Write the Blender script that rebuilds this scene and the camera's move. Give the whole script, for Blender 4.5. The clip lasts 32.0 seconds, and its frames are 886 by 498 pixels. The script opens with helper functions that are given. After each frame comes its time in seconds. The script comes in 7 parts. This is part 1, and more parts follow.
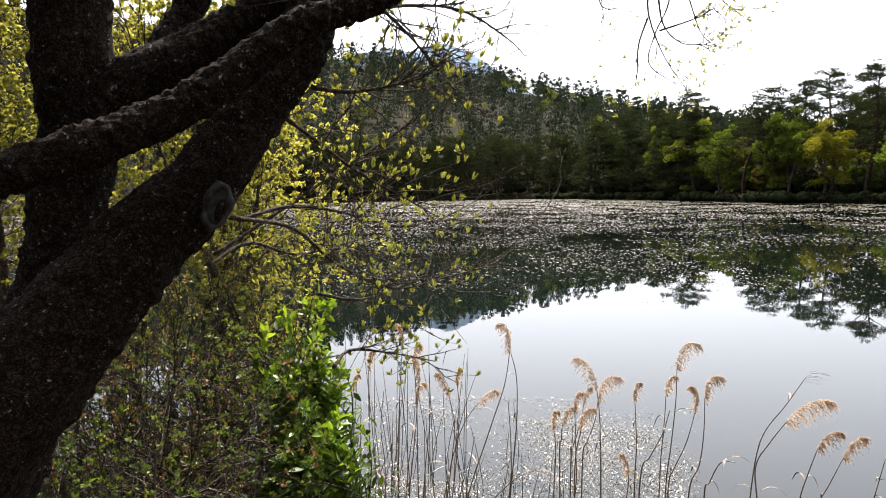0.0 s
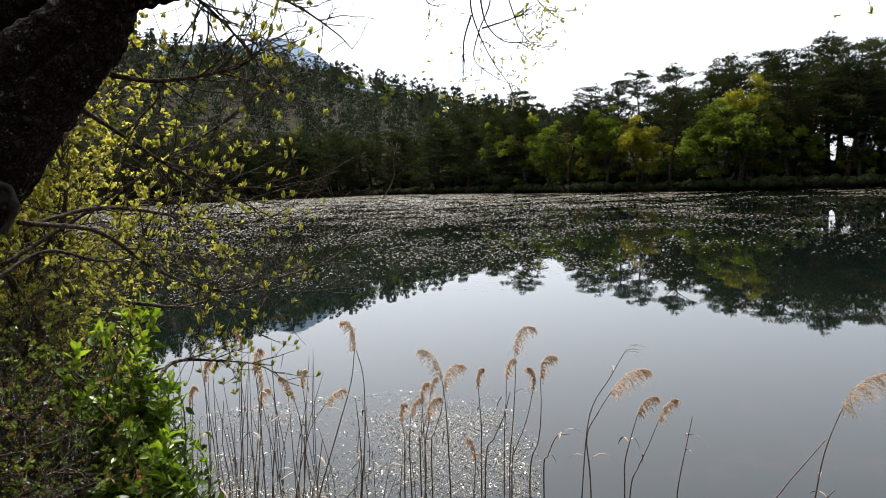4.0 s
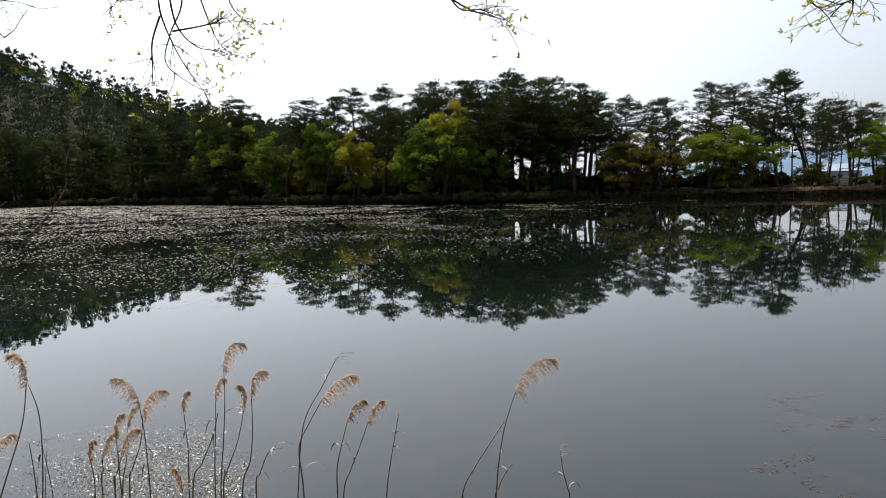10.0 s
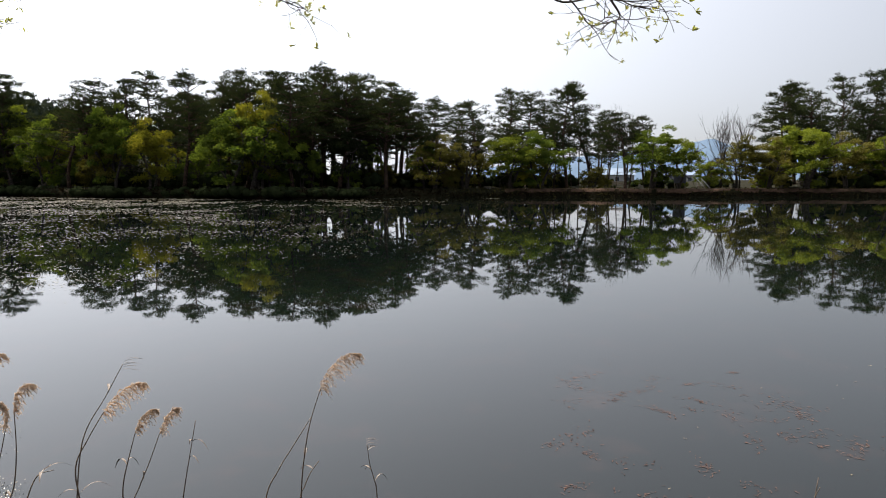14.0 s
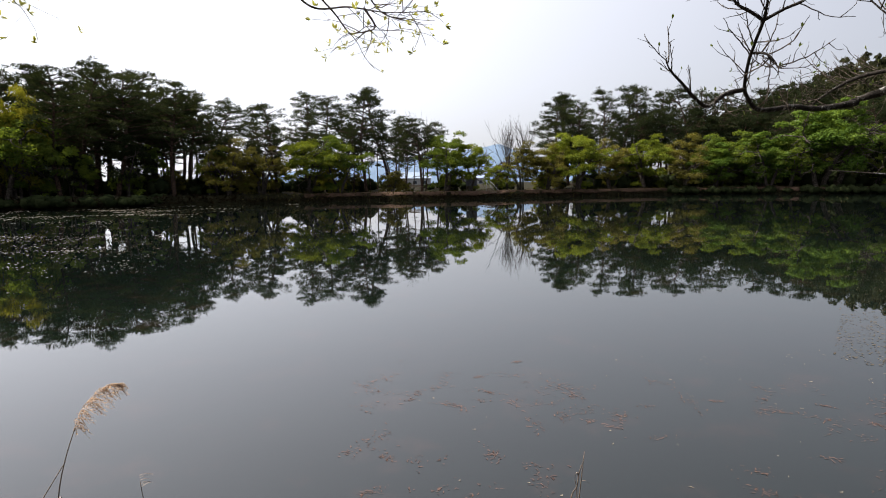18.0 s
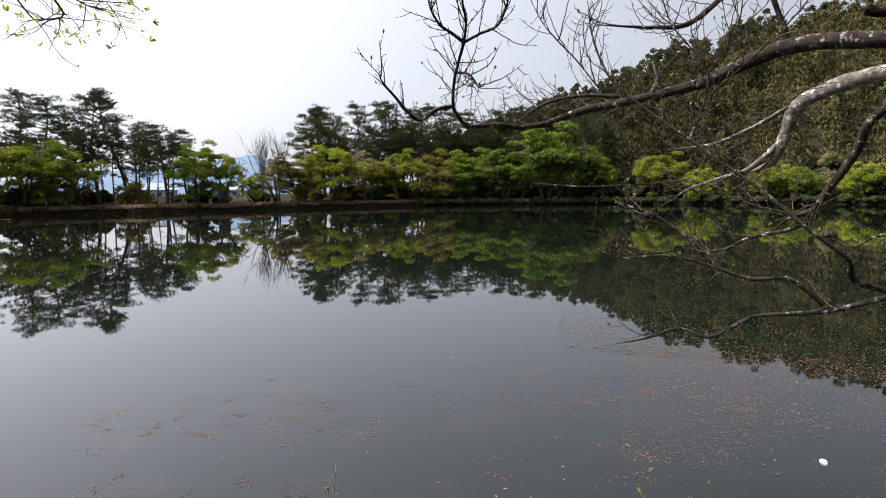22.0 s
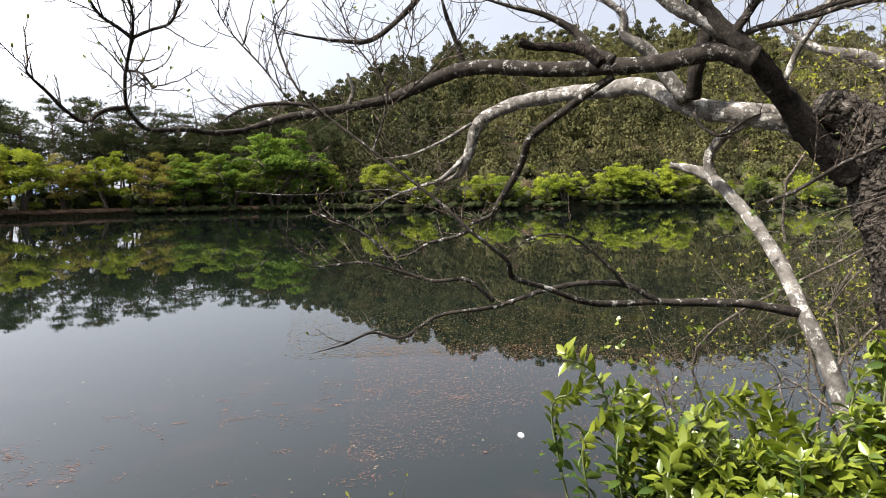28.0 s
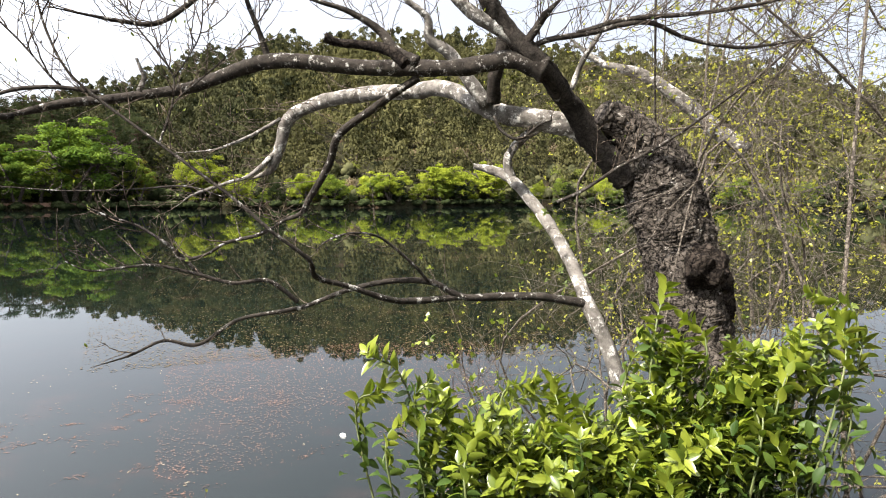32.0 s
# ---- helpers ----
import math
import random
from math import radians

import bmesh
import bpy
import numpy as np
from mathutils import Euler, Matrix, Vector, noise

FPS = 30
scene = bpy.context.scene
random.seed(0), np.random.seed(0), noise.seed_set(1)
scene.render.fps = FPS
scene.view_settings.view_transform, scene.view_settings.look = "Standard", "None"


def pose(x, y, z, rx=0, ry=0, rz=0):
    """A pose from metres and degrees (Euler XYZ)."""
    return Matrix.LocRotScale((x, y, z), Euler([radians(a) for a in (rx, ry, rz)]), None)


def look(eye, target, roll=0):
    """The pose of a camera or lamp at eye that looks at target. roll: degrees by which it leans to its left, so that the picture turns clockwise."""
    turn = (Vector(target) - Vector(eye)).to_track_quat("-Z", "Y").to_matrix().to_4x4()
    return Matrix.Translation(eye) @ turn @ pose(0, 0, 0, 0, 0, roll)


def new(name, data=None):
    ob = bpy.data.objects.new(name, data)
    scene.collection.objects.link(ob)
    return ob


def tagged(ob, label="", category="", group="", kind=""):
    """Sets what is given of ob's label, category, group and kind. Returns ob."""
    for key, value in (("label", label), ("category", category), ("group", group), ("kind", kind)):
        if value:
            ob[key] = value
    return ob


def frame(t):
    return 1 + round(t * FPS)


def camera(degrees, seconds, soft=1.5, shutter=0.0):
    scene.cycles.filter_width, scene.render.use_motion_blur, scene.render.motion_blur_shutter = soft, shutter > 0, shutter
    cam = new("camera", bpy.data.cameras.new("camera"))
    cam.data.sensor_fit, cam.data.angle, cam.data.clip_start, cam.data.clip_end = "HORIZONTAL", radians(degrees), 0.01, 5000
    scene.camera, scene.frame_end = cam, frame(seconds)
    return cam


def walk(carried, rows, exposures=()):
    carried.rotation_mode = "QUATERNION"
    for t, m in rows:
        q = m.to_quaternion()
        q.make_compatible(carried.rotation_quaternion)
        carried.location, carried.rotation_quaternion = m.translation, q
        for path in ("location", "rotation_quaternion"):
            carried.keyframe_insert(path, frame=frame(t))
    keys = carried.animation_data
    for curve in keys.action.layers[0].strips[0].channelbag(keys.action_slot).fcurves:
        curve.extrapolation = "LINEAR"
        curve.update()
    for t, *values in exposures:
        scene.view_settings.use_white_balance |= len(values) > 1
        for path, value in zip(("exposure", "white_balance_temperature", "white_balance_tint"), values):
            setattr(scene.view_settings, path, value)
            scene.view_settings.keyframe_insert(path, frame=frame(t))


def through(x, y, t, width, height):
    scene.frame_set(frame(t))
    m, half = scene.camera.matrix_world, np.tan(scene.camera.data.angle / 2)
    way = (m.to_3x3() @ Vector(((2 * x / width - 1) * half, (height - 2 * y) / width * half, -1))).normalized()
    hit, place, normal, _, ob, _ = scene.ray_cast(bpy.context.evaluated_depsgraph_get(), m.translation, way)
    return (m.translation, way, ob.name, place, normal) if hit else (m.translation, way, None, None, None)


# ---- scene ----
cam = camera(68.67, 32.0, soft=1.0)
# seconds, place in metres (water at z = 0), yaw, pitch, roll
ROWS = [
    (0, 0, 0, 1.9, 0.11, -5.23, 1.03),
    (0.5, 0.006, -0.005, 1.898, -1.09, -5.32, 1.26),
    (1, 0.011, -0.006, 1.9, -2.42, -5.44, 1.24),
    (1.5, 0.016, -0.005, 1.902, -4.43, -5.69, 1.03),
    (2, 0.018, 0, 1.901, -6.17, -5.97, 1.17),
    (2.5, 0.02, 0.006, 1.901, -8.02, -6.18, 1.38),
    (3, 0.022, 0.013, 1.897, -9.98, -6.21, 1.74),
    (3.5, 0.024, 0.017, 1.893, -11.67, -6.05, 2.16),
    (5.5, 0.038, 0.006, 1.895, -19.6, -5.9, 1.96),
    (6, 0.041, 0.003, 1.895, -21.41, -6.05, 1.73),
    (6.5, 0.048, 0, 1.898, -23.72, -6.12, 1.49),
    (7, 0.049, -0.008, 1.898, -26.03, -6.03, 1.3),
    (7.5, 0.053, -0.013, 1.895, -28.13, -6.03, 1.35),
    (8, 0.055, -0.019, 1.892, -30.31, -5.99, 1.33),
    (8.5, 0.058, -0.029, 1.893, -32.19, -6.09, 1.34),
    (9, 0.062, -0.034, 1.895, -33.97, -6.16, 1.33),
    (9.5, 0.066, -0.035, 1.895, -35.99, -5.79, 1.27),
    (10, 0.07, -0.038, 1.893, -37.99, -5.62, 1.29),
    (10.5, 0.071, -0.047, 1.893, -40.15, -5.54, 1.41),
    (11, 0.07, -0.056, 1.895, -42.12, -5.61, 1.42),
    (11.5, 0.069, -0.068, 1.896, -44.1, -5.65, 1.19),
    (12, 0.071, -0.071, 1.896, -45.79, -5.73, 1.01),
    (12.5, 0.08, -0.067, 1.892, -47.93, -5.9, 0.77),
    (13, 0.089, -0.055, 1.885, -50.28, -6.1, 0.39),
    (13.5, 0.102, -0.055, 1.884, -52.55, -6.14, 0.02),
    (15.5, 0.109, -0.091, 1.9, -59.72, -5.95, 0.24),
    (16, 0.123, -0.104, 1.902, -61.97, -5.83, 0.23),
    (16.5, 0.142, -0.115, 1.902, -64.73, -5.92, 0.46),
    (17, 0.16, -0.122, 1.901, -67.29, -5.87, 0.52),
    (17.5, 0.174, -0.129, 1.899, -69.33, -5.87, 0.56),
    (18, 0.187, -0.139, 1.9, -71.8, -5.84, 0.62),
    (18.5, 0.2, -0.152, 1.899, -74.49, -5.78, 0.83),
    (19, 0.215, -0.166, 1.895, -77.5, -5.66, 0.76),
    (19.5, 0.228, -0.174, 1.894, -80.27, -5.77, 0.61),
    (20, 0.234, -0.185, 1.896, -82.92, -5.77, 0.49),
    (20.5, 0.235, -0.198, 1.895, -85.83, -5.58, 0.35),
    (21, 0.237, -0.209, 1.895, -88.4, -5.46, 0.3),
    (21.5, 0.237, -0.217, 1.897, -90.91, -5.12, 0.58),
    (22, 0.24, -0.221, 1.896, -92.87, -5, 0.51),
    (22.5, 0.244, -0.233, 1.896, -95.14, -4.98, 0.6),
    (23, 0.25, -0.244, 1.897, -97.63, -4.9, 0.76),
    (23.5, 0.251, -0.254, 1.896, -99.81, -4.92, 0.86),
    (24, 0.253, -0.26, 1.896, -101.77, -4.94, 0.85),
    (24.5, 0.256, -0.263, 1.896, -103.44, -4.94, 0.81),
    (25, 0.252, -0.269, 1.896, -105.29, -4.98, 0.61),
    (25.5, 0.251, -0.276, 1.897, -107.52, -5.06, 0.38),
    (27.5, 0.238, -0.307, 1.9, -114.4, -4.68, 0.5),
    (28, 0.235, -0.314, 1.901, -116.24, -4.64, 0.7),
    (28.5, 0.234, -0.32, 1.9, -118.02, -4.6, 0.83),
    (29, 0.237, -0.325, 1.898, -120.05, -4.71, 0.77),
    (29.5, 0.236, -0.332, 1.898, -122.18, -4.94, 0.59),
    (30, 0.238, -0.341, 1.898, -123.98, -5.01, 0.54),
    (30.5, 0.23, -0.347, 1.898, -125.7, -5.06, 0.51),
    (31, 0.225, -0.355, 1.898, -127.87, -5.06, 0.43),
    (31.5, 0.225, -0.361, 1.9, -129.94, -4.91, 0.22),
    (32, 0.221, -0.367, 1.899, -131.54, -4.85, 0.15),
]
EXPOSURES = [(0.0, 0.75, 6370, 13), (3.0, 0.33, 6270, 11), (6.0, 0.06, 6220, 10), (9.0, -0.08, 6170, 10), (12.0, -0.05, 6220, 11), (16.0, 0.14, 6370, 14),
             (21.0, 0.38, 6370, 15), (25.0, 0.5, 6320, 15), (28.0, 0.91, 6350, 14), (32.0, 1.32, 6400, 13)]
walk(cam, [(t, pose(x, y, z, 90 + pitch, 0, yaw) @ pose(0, 0, 0, 0, 0, -roll)) for t, x, y, z, yaw, pitch, roll in ROWS], EXPOSURES)

# ---- light: hazy spring sun over the far hill ----
SUN_AZ, SUN_EL = 4.0, 55.0
world = bpy.data.worlds.new("sky")
scene.world = world
world.use_nodes = True
wn, wl = world.node_tree.nodes, world.node_tree.links
sky = wn.new("ShaderNodeTexSky")
sky.sky_type = "NISHITA"
sky.sun_disc = False
sky.sun_elevation, sky.sun_rotation = radians(SUN_EL), radians(SUN_AZ)
sky.air_density, sky.dust_density, sky.ozone_density = 1.0, 2.5, 1.0
haze = wn.new("ShaderNodeHueSaturation")
haze.inputs["Saturation"].default_value = 0.4
haze.inputs["Value"].default_value = 0.62
wl.new(sky.outputs["Color"], haze.inputs["Color"])
veil = wn.new("ShaderNodeMix")
veil.data_type, veil.blend_type = "RGBA", "ADD"
veil.inputs["Factor"].default_value = 1.0
veil.inputs["B"].default_value = (0.29, 0.335, 0.4, 1)
wl.new(haze.outputs["Color"], veil.inputs["A"])
# moist spring haze glows in a wide soft ring about the sun
toward = wn.new("ShaderNodeTexCoord")
nearness = wn.new("ShaderNodeVectorMath")
nearness.operation = "DOT_PRODUCT"
nearness.inputs[1].default_value = (math.cos(radians(SUN_EL)) * math.sin(radians(SUN_AZ)), math.cos(radians(SUN_EL)) * math.cos(radians(SUN_AZ)), math.sin(radians(SUN_EL)))
wl.new(toward.outputs["Generated"], nearness.inputs[0])
half_way = wn.new("ShaderNodeMath")
half_way.operation = "MULTIPLY_ADD"
half_way.inputs[1].default_value, half_way.inputs[2].default_value = 0.5, 0.5
wl.new(nearness.outputs["Value"], half_way.inputs[0])
fall = wn.new("ShaderNodeMath")
fall.operation = "POWER"
fall.inputs[1].default_value = 3.6
wl.new(half_way.outputs[0], fall.inputs[0])
aureole = wn.new("ShaderNodeMix")
aureole.data_type, aureole.blend_type = "RGBA", "ADD"
aureole.inputs["B"].default_value = (15.0, 15.25, 15.6, 1)
wl.new(fall.outputs[0], aureole.inputs["Factor"])
wl.new(veil.outputs["Result"], aureole.inputs["A"])
wl.new(aureole.outputs["Result"], wn["Background"].inputs["Color"])
wn["Background"].inputs["Strength"].default_value = 0.13
sun_data = bpy.data.lights.new("sun", "SUN")
sun_data.energy, sun_data.angle, sun_data.color = 8.5, radians(0.8), (1.0, 0.93, 0.81)
sun = new("sun", sun_data)
sun.matrix_basis = look((60 * math.sin(radians(SUN_AZ)), 60 * math.cos(radians(SUN_AZ)), 60 * math.tan(radians(SUN_EL))), (0, 0, 0))


# ---- small toolbox ----
def polar(az, dist, z=0.0):
    """A place by compass angle (from +y towards +x) and distance from the viewing spot."""
    a = radians(az)
    return Vector((dist * math.sin(a), dist * math.cos(a), z))


def lerp(x, xs, ys):
    return float(np.interp(x, xs, ys))


def raw_mesh(name, verts, faces, smooth=True, mat=None):
    """One mesh from arrays; faces is an int array with 3 or 4 columns, or a list."""
    me = bpy.data.meshes.new(name)
    v = np.asarray(verts, dtype=np.float32)
    if isinstance(faces, np.ndarray):
        n, k = faces.shape
        me.vertices.add(len(v))
        me.vertices.foreach_set("co", v.ravel())
        me.loops.add(n * k)
        me.loops.foreach_set("vertex_index", faces.astype(np.int32).ravel())
        me.polygons.add(n)
        me.polygons.foreach_set("loop_start", np.arange(0, n * k, k, dtype=np.int32))
        me.update(calc_edges=True)
    else:
        me.from_pydata([tuple(p) for p in v], [], faces)
        me.update()
    if smooth:
        me.polygons.foreach_set("use_smooth", np.ones(len(me.polygons), dtype=bool))
    if mat:
        me.materials.append(mat)
    return me


def part(name, data, material=None, parent=None, label=""):
    """Links a mesh or bmesh as one object under a thing or a part."""
    if isinstance(data, bmesh.types.BMesh):
        me = bpy.data.meshes.new(name)
        data.to_mesh(me)
        data.free()
        data = me
    if material and not data.materials:
        data.materials.append(material)
    ob = new(name, data)
    if parent:
        ob.parent = parent
    if label:
        tagged(ob, label)
    return ob


def thing(name, label, category, group="", kind="", at=(0, 0, 0)):
    ob = new(name)
    ob.empty_display_size = 0.1
    ob.location = at
    return tagged(ob, label, category, group, kind)


def spline(points, radii, steps):
    """Catmull-Rom through the points, radii along with them."""
    p = np.asarray(points, float)
    r = np.asarray(radii, float)
    q = np.vstack([2 * p[0] - p[1], p, 2 * p[-1] - p[-2]])
    out, rad = [], []
    for i in range(len(p) - 1):
        a, b, c, d = q[i], q[i + 1], q[i + 2], q[i + 3]
        for s in np.linspace(0, 1, steps, endpoint=False):
            out.append(0.5 * (2 * b + (c - a) * s + (2 * a - 5 * b + 4 * c - d) * s * s + (3 * b - 3 * c + d - a) * s ** 3))
            rad.append(r[i] + (r[i + 1] - r[i]) * s)
    out.append(p[-1])
    rad.append(r[-1])
    return np.array(out), np.array(rad)


def tube(path, radii, sides=8, lump=0.0, rng=None, close=True):
    """A limb round a path; lump roughens its outline."""
    p, r = np.asarray(path, float), np.asarray(radii, float)
    n = len(p)
    tan = np.gradient(p, axis=0)
    tan /= np.linalg.norm(tan, axis=1)[:, None] + 1e-9
    ref = np.array([0.31, 0.2, 0.93]) if abs(tan[0][2]) < 0.8 else np.array([0.9, 0.3, 0.1])
    side = np.cross(tan, ref)
    side /= np.linalg.norm(side, axis=1)[:, None] + 1e-9
    for i in range(1, n):
        s = side[i - 1] - tan[i] * (side[i - 1] @ tan[i])
        side[i] = s / (np.linalg.norm(s) + 1e-9)
    other = np.cross(tan, side)
    ang = np.arange(sides) * 2 * math.pi / sides
    rr = np.repeat(r[:, None], sides, 1)
    if lump and rng is not None:
        soft = rng.normal(0, 1, (n, sides))
        soft = (soft + np.roll(soft, 1, 1) + np.roll(soft, -1, 1)) / 2
        rr = rr * (1 + lump * soft)
    v = p[:, None] + rr[..., None] * (np.cos(ang)[None, :, None] * side[:, None] + np.sin(ang)[None, :, None] * other[:, None])
    v = v.reshape(-1, 3)
    i = np.arange(n - 1)[:, None] * sides
    j = np.arange(sides)[None]
    k = (j + 1) % sides
    f = np.stack([i + j, i + k, i + sides + k, i + sides + j], -1).reshape(-1, 4)
    if close:
        v = np.vstack([v, p[:1], p[-1:]])
        a, b, jj = n * sides, n * sides + 1, np.arange(sides)
        kk = (jj + 1) % sides
        e = (n - 1) * sides
        f = np.vstack([f, np.stack([np.full(sides, a), kk, jj, jj], -1), np.stack([np.full(sides, b), e + jj, e + kk, e + kk], -1)])
    return v, f


def joined(pieces):
    vs, fs, base = [], [], 0
    for v, f in pieces:
        vs.append(v)
        fs.append(f + base)
        base += len(v)
    return np.vstack(vs), np.vstack(fs)


def tidy(f):
    """Quads whose last corner repeats become triangles."""
    return [tuple(q[:3]) if q[2] == q[3] else tuple(q) for q in f.tolist()]


def wood_mesh(name, pieces, mat, smooth=True):
    v, f = joined(pieces)
    return raw_mesh(name, v, tidy(f), smooth, mat)


# leaf outlines: side, along, up; unit length
LEAF_QUAD = (np.array([(0, 0, 0), (0.3, 0.5, 0.06), (0, 1, -0.05), (-0.3, 0.5, 0.06)]), np.array([(0, 1, 2, 3)]))
LEAF_FOLD = (np.array([(0, 0, 0), (0.2, 0.3, 0.07), (0.22, 0.65, 0.05), (0, 1, -0.1), (-0.22, 0.65, 0.05), (-0.2, 0.3, 0.07), (0, 0.5, 0.0)]),
             np.array([(0, 1, 6), (1, 2, 6), (2, 3, 6), (3, 4, 6), (4, 5, 6), (5, 0, 6)]))
LEAF_SLIM = (LEAF_FOLD[0] * np.array([0.62, 1, 1]), LEAF_FOLD[1])
NEEDLES = (np.array([(-0.06, 0, 0), (0.06, 0, 0), (0, 1, 0.1), (0, 0, -0.06), (0, 0, 0.06), (0.35, 0.85, 0), (0.05, 0, 0.05), (-0.05, 0, -0.05), (-0.35, 0.85, 0.05)]),
           np.array([(0, 1, 2), (3, 4, 5), (6, 7, 8)]))


def scatter(template, pos, along, up, size):
    """Many leaves as arrays: one template laid at each place."""
    tv, tf = template
    pos, along, up = np.asarray(pos, float), np.asarray(along, float), np.asarray(up, float)
    along = along / (np.linalg.norm(along, axis=1)[:, None] + 1e-9)
    side = np.cross(along, up)
    side /= np.linalg.norm(side, axis=1)[:, None] + 1e-9
    nrm = np.cross(side, along)
    size = np.broadcast_to(np.asarray(size, float), (len(pos),))
    v = pos[:, None] + size[:, None, None] * (tv[None, :, 0:1] * side[:, None] + tv[None, :, 1:2] * along[:, None] + tv[None, :, 2:3] * nrm[:, None])
    f = tf[None] + (np.arange(len(pos)) * len(tv))[:, None, None]
    return v.reshape(-1, 3), f.reshape(-1, tf.shape[1])


def unit(rng, n):
    d = rng.normal(0, 1, (n, 3))
    return d / np.linalg.norm(d, axis=1)[:, None]


def grow(rng, start, way, length, radius, levels, spread=0.6, kids=4, wander=0.25, lift=0.0, shrink=0.62, seg=5):
    """Twigs and their twigs: a list of (path, radii, level) from one start."""
    out = []
    d = np.asarray(way, float)
    d = d / np.linalg.norm(d)
    pts, p = [np.asarray(start, float)], np.asarray(start, float)
    for _ in range(seg):
        d = d + rng.normal(0, wander, 3) + np.array([0, 0, lift])
        d /= np.linalg.norm(d)
        p = p + d * length / seg
        pts.append(p)
    rad = np.linspace(radius, radius * 0.45, seg + 1)
    out.append((np.array(pts), rad, levels))
    if levels > 0:
        for i in range(kids):
            s = rng.uniform(0.25, 1.0)
            k = min(int(s * seg), seg - 1)
            q = pts[k] + (pts[k + 1] - pts[k]) * (s * seg - k)
            base = pts[k + 1] - pts[k]
            base = base / np.linalg.norm(base)
            w = base + rng.normal(0, spread, 3)
            out += grow(rng, q, w, length * shrink * rng.uniform(0.6, 1.15), radius * 0.55, levels - 1, spread, kids, wander, lift, shrink, max(3, seg - 1))
    return out


# ---- materials ----
def material(name):
    m = bpy.data.materials.new(name)
    m.use_nodes = True
    nt = m.node_tree
    return m, nt.nodes, nt.links, nt.nodes["Principled BSDF"]


def ramp(n, l, fac, stops):
    r = n.new("ShaderNodeValToRGB")
    els = r.color_ramp.elements
    while len(els) < len(stops):
        els.new(0.5)
    for e, (pos, col) in zip(els, stops):
        e.position, e.color = pos, (*col, 1)
    l.new(fac, r.inputs["Fac"])
    return r.outputs["Color"]


def noise_tex(n, l, scale, detail=5, rough=0.6, stretch=None, kind="Object"):
    tc = n.new("ShaderNodeTexCoord")
    mp = n.new("ShaderNodeMapping")
    if stretch:
        mp.inputs["Scale"].default_value = stretch
    t = n.new("ShaderNodeTexNoise")
    t.inputs["Scale"].default_value, t.inputs["Detail"].default_value, t.inputs["Roughness"].default_value = scale, detail, rough
    l.new(tc.outputs[kind], mp.inputs["Vector"])
    l.new(mp.outputs["Vector"], t.inputs["Vector"])
    return t.outputs["Fac"]


def bump(n, l, height, strength, dist, onto):
    b = n.new("ShaderNodeBump")
    b.inputs["Strength"].default_value, b.inputs["Distance"].default_value = strength, dist
    l.new(height, b.inputs["Height"])
    l.new(b.outputs["Normal"], onto)
    return b


def bark(name, dark, light, lichen, scale=18.0, lichen_at=0.62, rough=0.9, rift_tone=0.6, gain=4.0, crack_share=1.0):
    m, n, l, b = material(name)
    grain = noise_tex(n, l, scale, 8, 0.7)
    col = ramp(n, l, grain, [(0.3, dark), (0.7, light)])
    patch = noise_tex(n, l, scale * 0.9, 8, 0.8)
    mask = ramp(n, l, patch, [(lichen_at, (0, 0, 0)), (lichen_at + 0.07, (1, 1, 1))])
    mix = n.new("ShaderNodeMix")
    mix.data_type = "RGBA"
    l.new(mask, mix.inputs["Factor"])
    l.new(col, mix.inputs["A"])
    mix.inputs["B"].default_value = (*lichen, 1)
    l.new(mix.outputs["Result"], b.inputs["Base Color"])
    b.inputs["Roughness"].default_value = rough
    b.inputs["Specular IOR Level"].default_value = 0.06
    tc = n.new("ShaderNodeTexCoord")
    warp = n.new("ShaderNodeTexNoise")
    warp.inputs["Scale"].default_value, warp.inputs["Detail"].default_value = scale * 0.8, 4
    l.new(tc.outputs["Object"], warp.inputs["Vector"])
    shift = n.new("ShaderNodeVectorMath")
    shift.operation = "MULTIPLY_ADD"
    l.new(warp.outputs["Color"], shift.inputs[0])
    shift.inputs[1].default_value = (2.4 / scale, 2.4 / scale, 2.4 / scale)
    l.new(tc.outputs["Object"], shift.inputs[2])
    crack = n.new("ShaderNodeTexVoronoi")
    crack.feature = "DISTANCE_TO_EDGE"
    crack.inputs["Scale"].default_value = scale * 1.5
    l.new(shift.outputs[0], crack.inputs["Vector"])
    deep = n.new("ShaderNodeMath")
    deep.operation, deep.use_clamp = "MULTIPLY", True
    l.new(crack.outputs["Distance"], deep.inputs[0])
    deep.inputs[1].default_value = gain
    speck = noise_tex(n, l, scale * 5, 6, 0.8)
    add = n.new("ShaderNodeMath")
    add.operation = "MULTIPLY_ADD"
    l.new(deep.outputs[0], add.inputs[0])
    add.inputs[1].default_value = 0.45 * crack_share
    l.new(speck, add.inputs[2])
    bump(n, l, add.outputs[0], 0.85, 0.22 / scale, b.inputs["Normal"])
    rift = n.new("ShaderNodeMix")
    rift.data_type = "RGBA"
    shallow = n.new("ShaderNodeMapRange")
    shallow.inputs["To Min"].default_value = 1 - crack_share
    l.new(deep.outputs[0], shallow.inputs["Value"])
    l.new(shallow.outputs["Result"], rift.inputs["Factor"])
    rift.inputs["A"].default_value = (*[q * rift_tone for q in dark], 1)
    l.new(mix.outputs["Result"], rift.inputs["B"])
    l.new(rift.outputs["Result"], b.inputs["Base Color"])
    return m


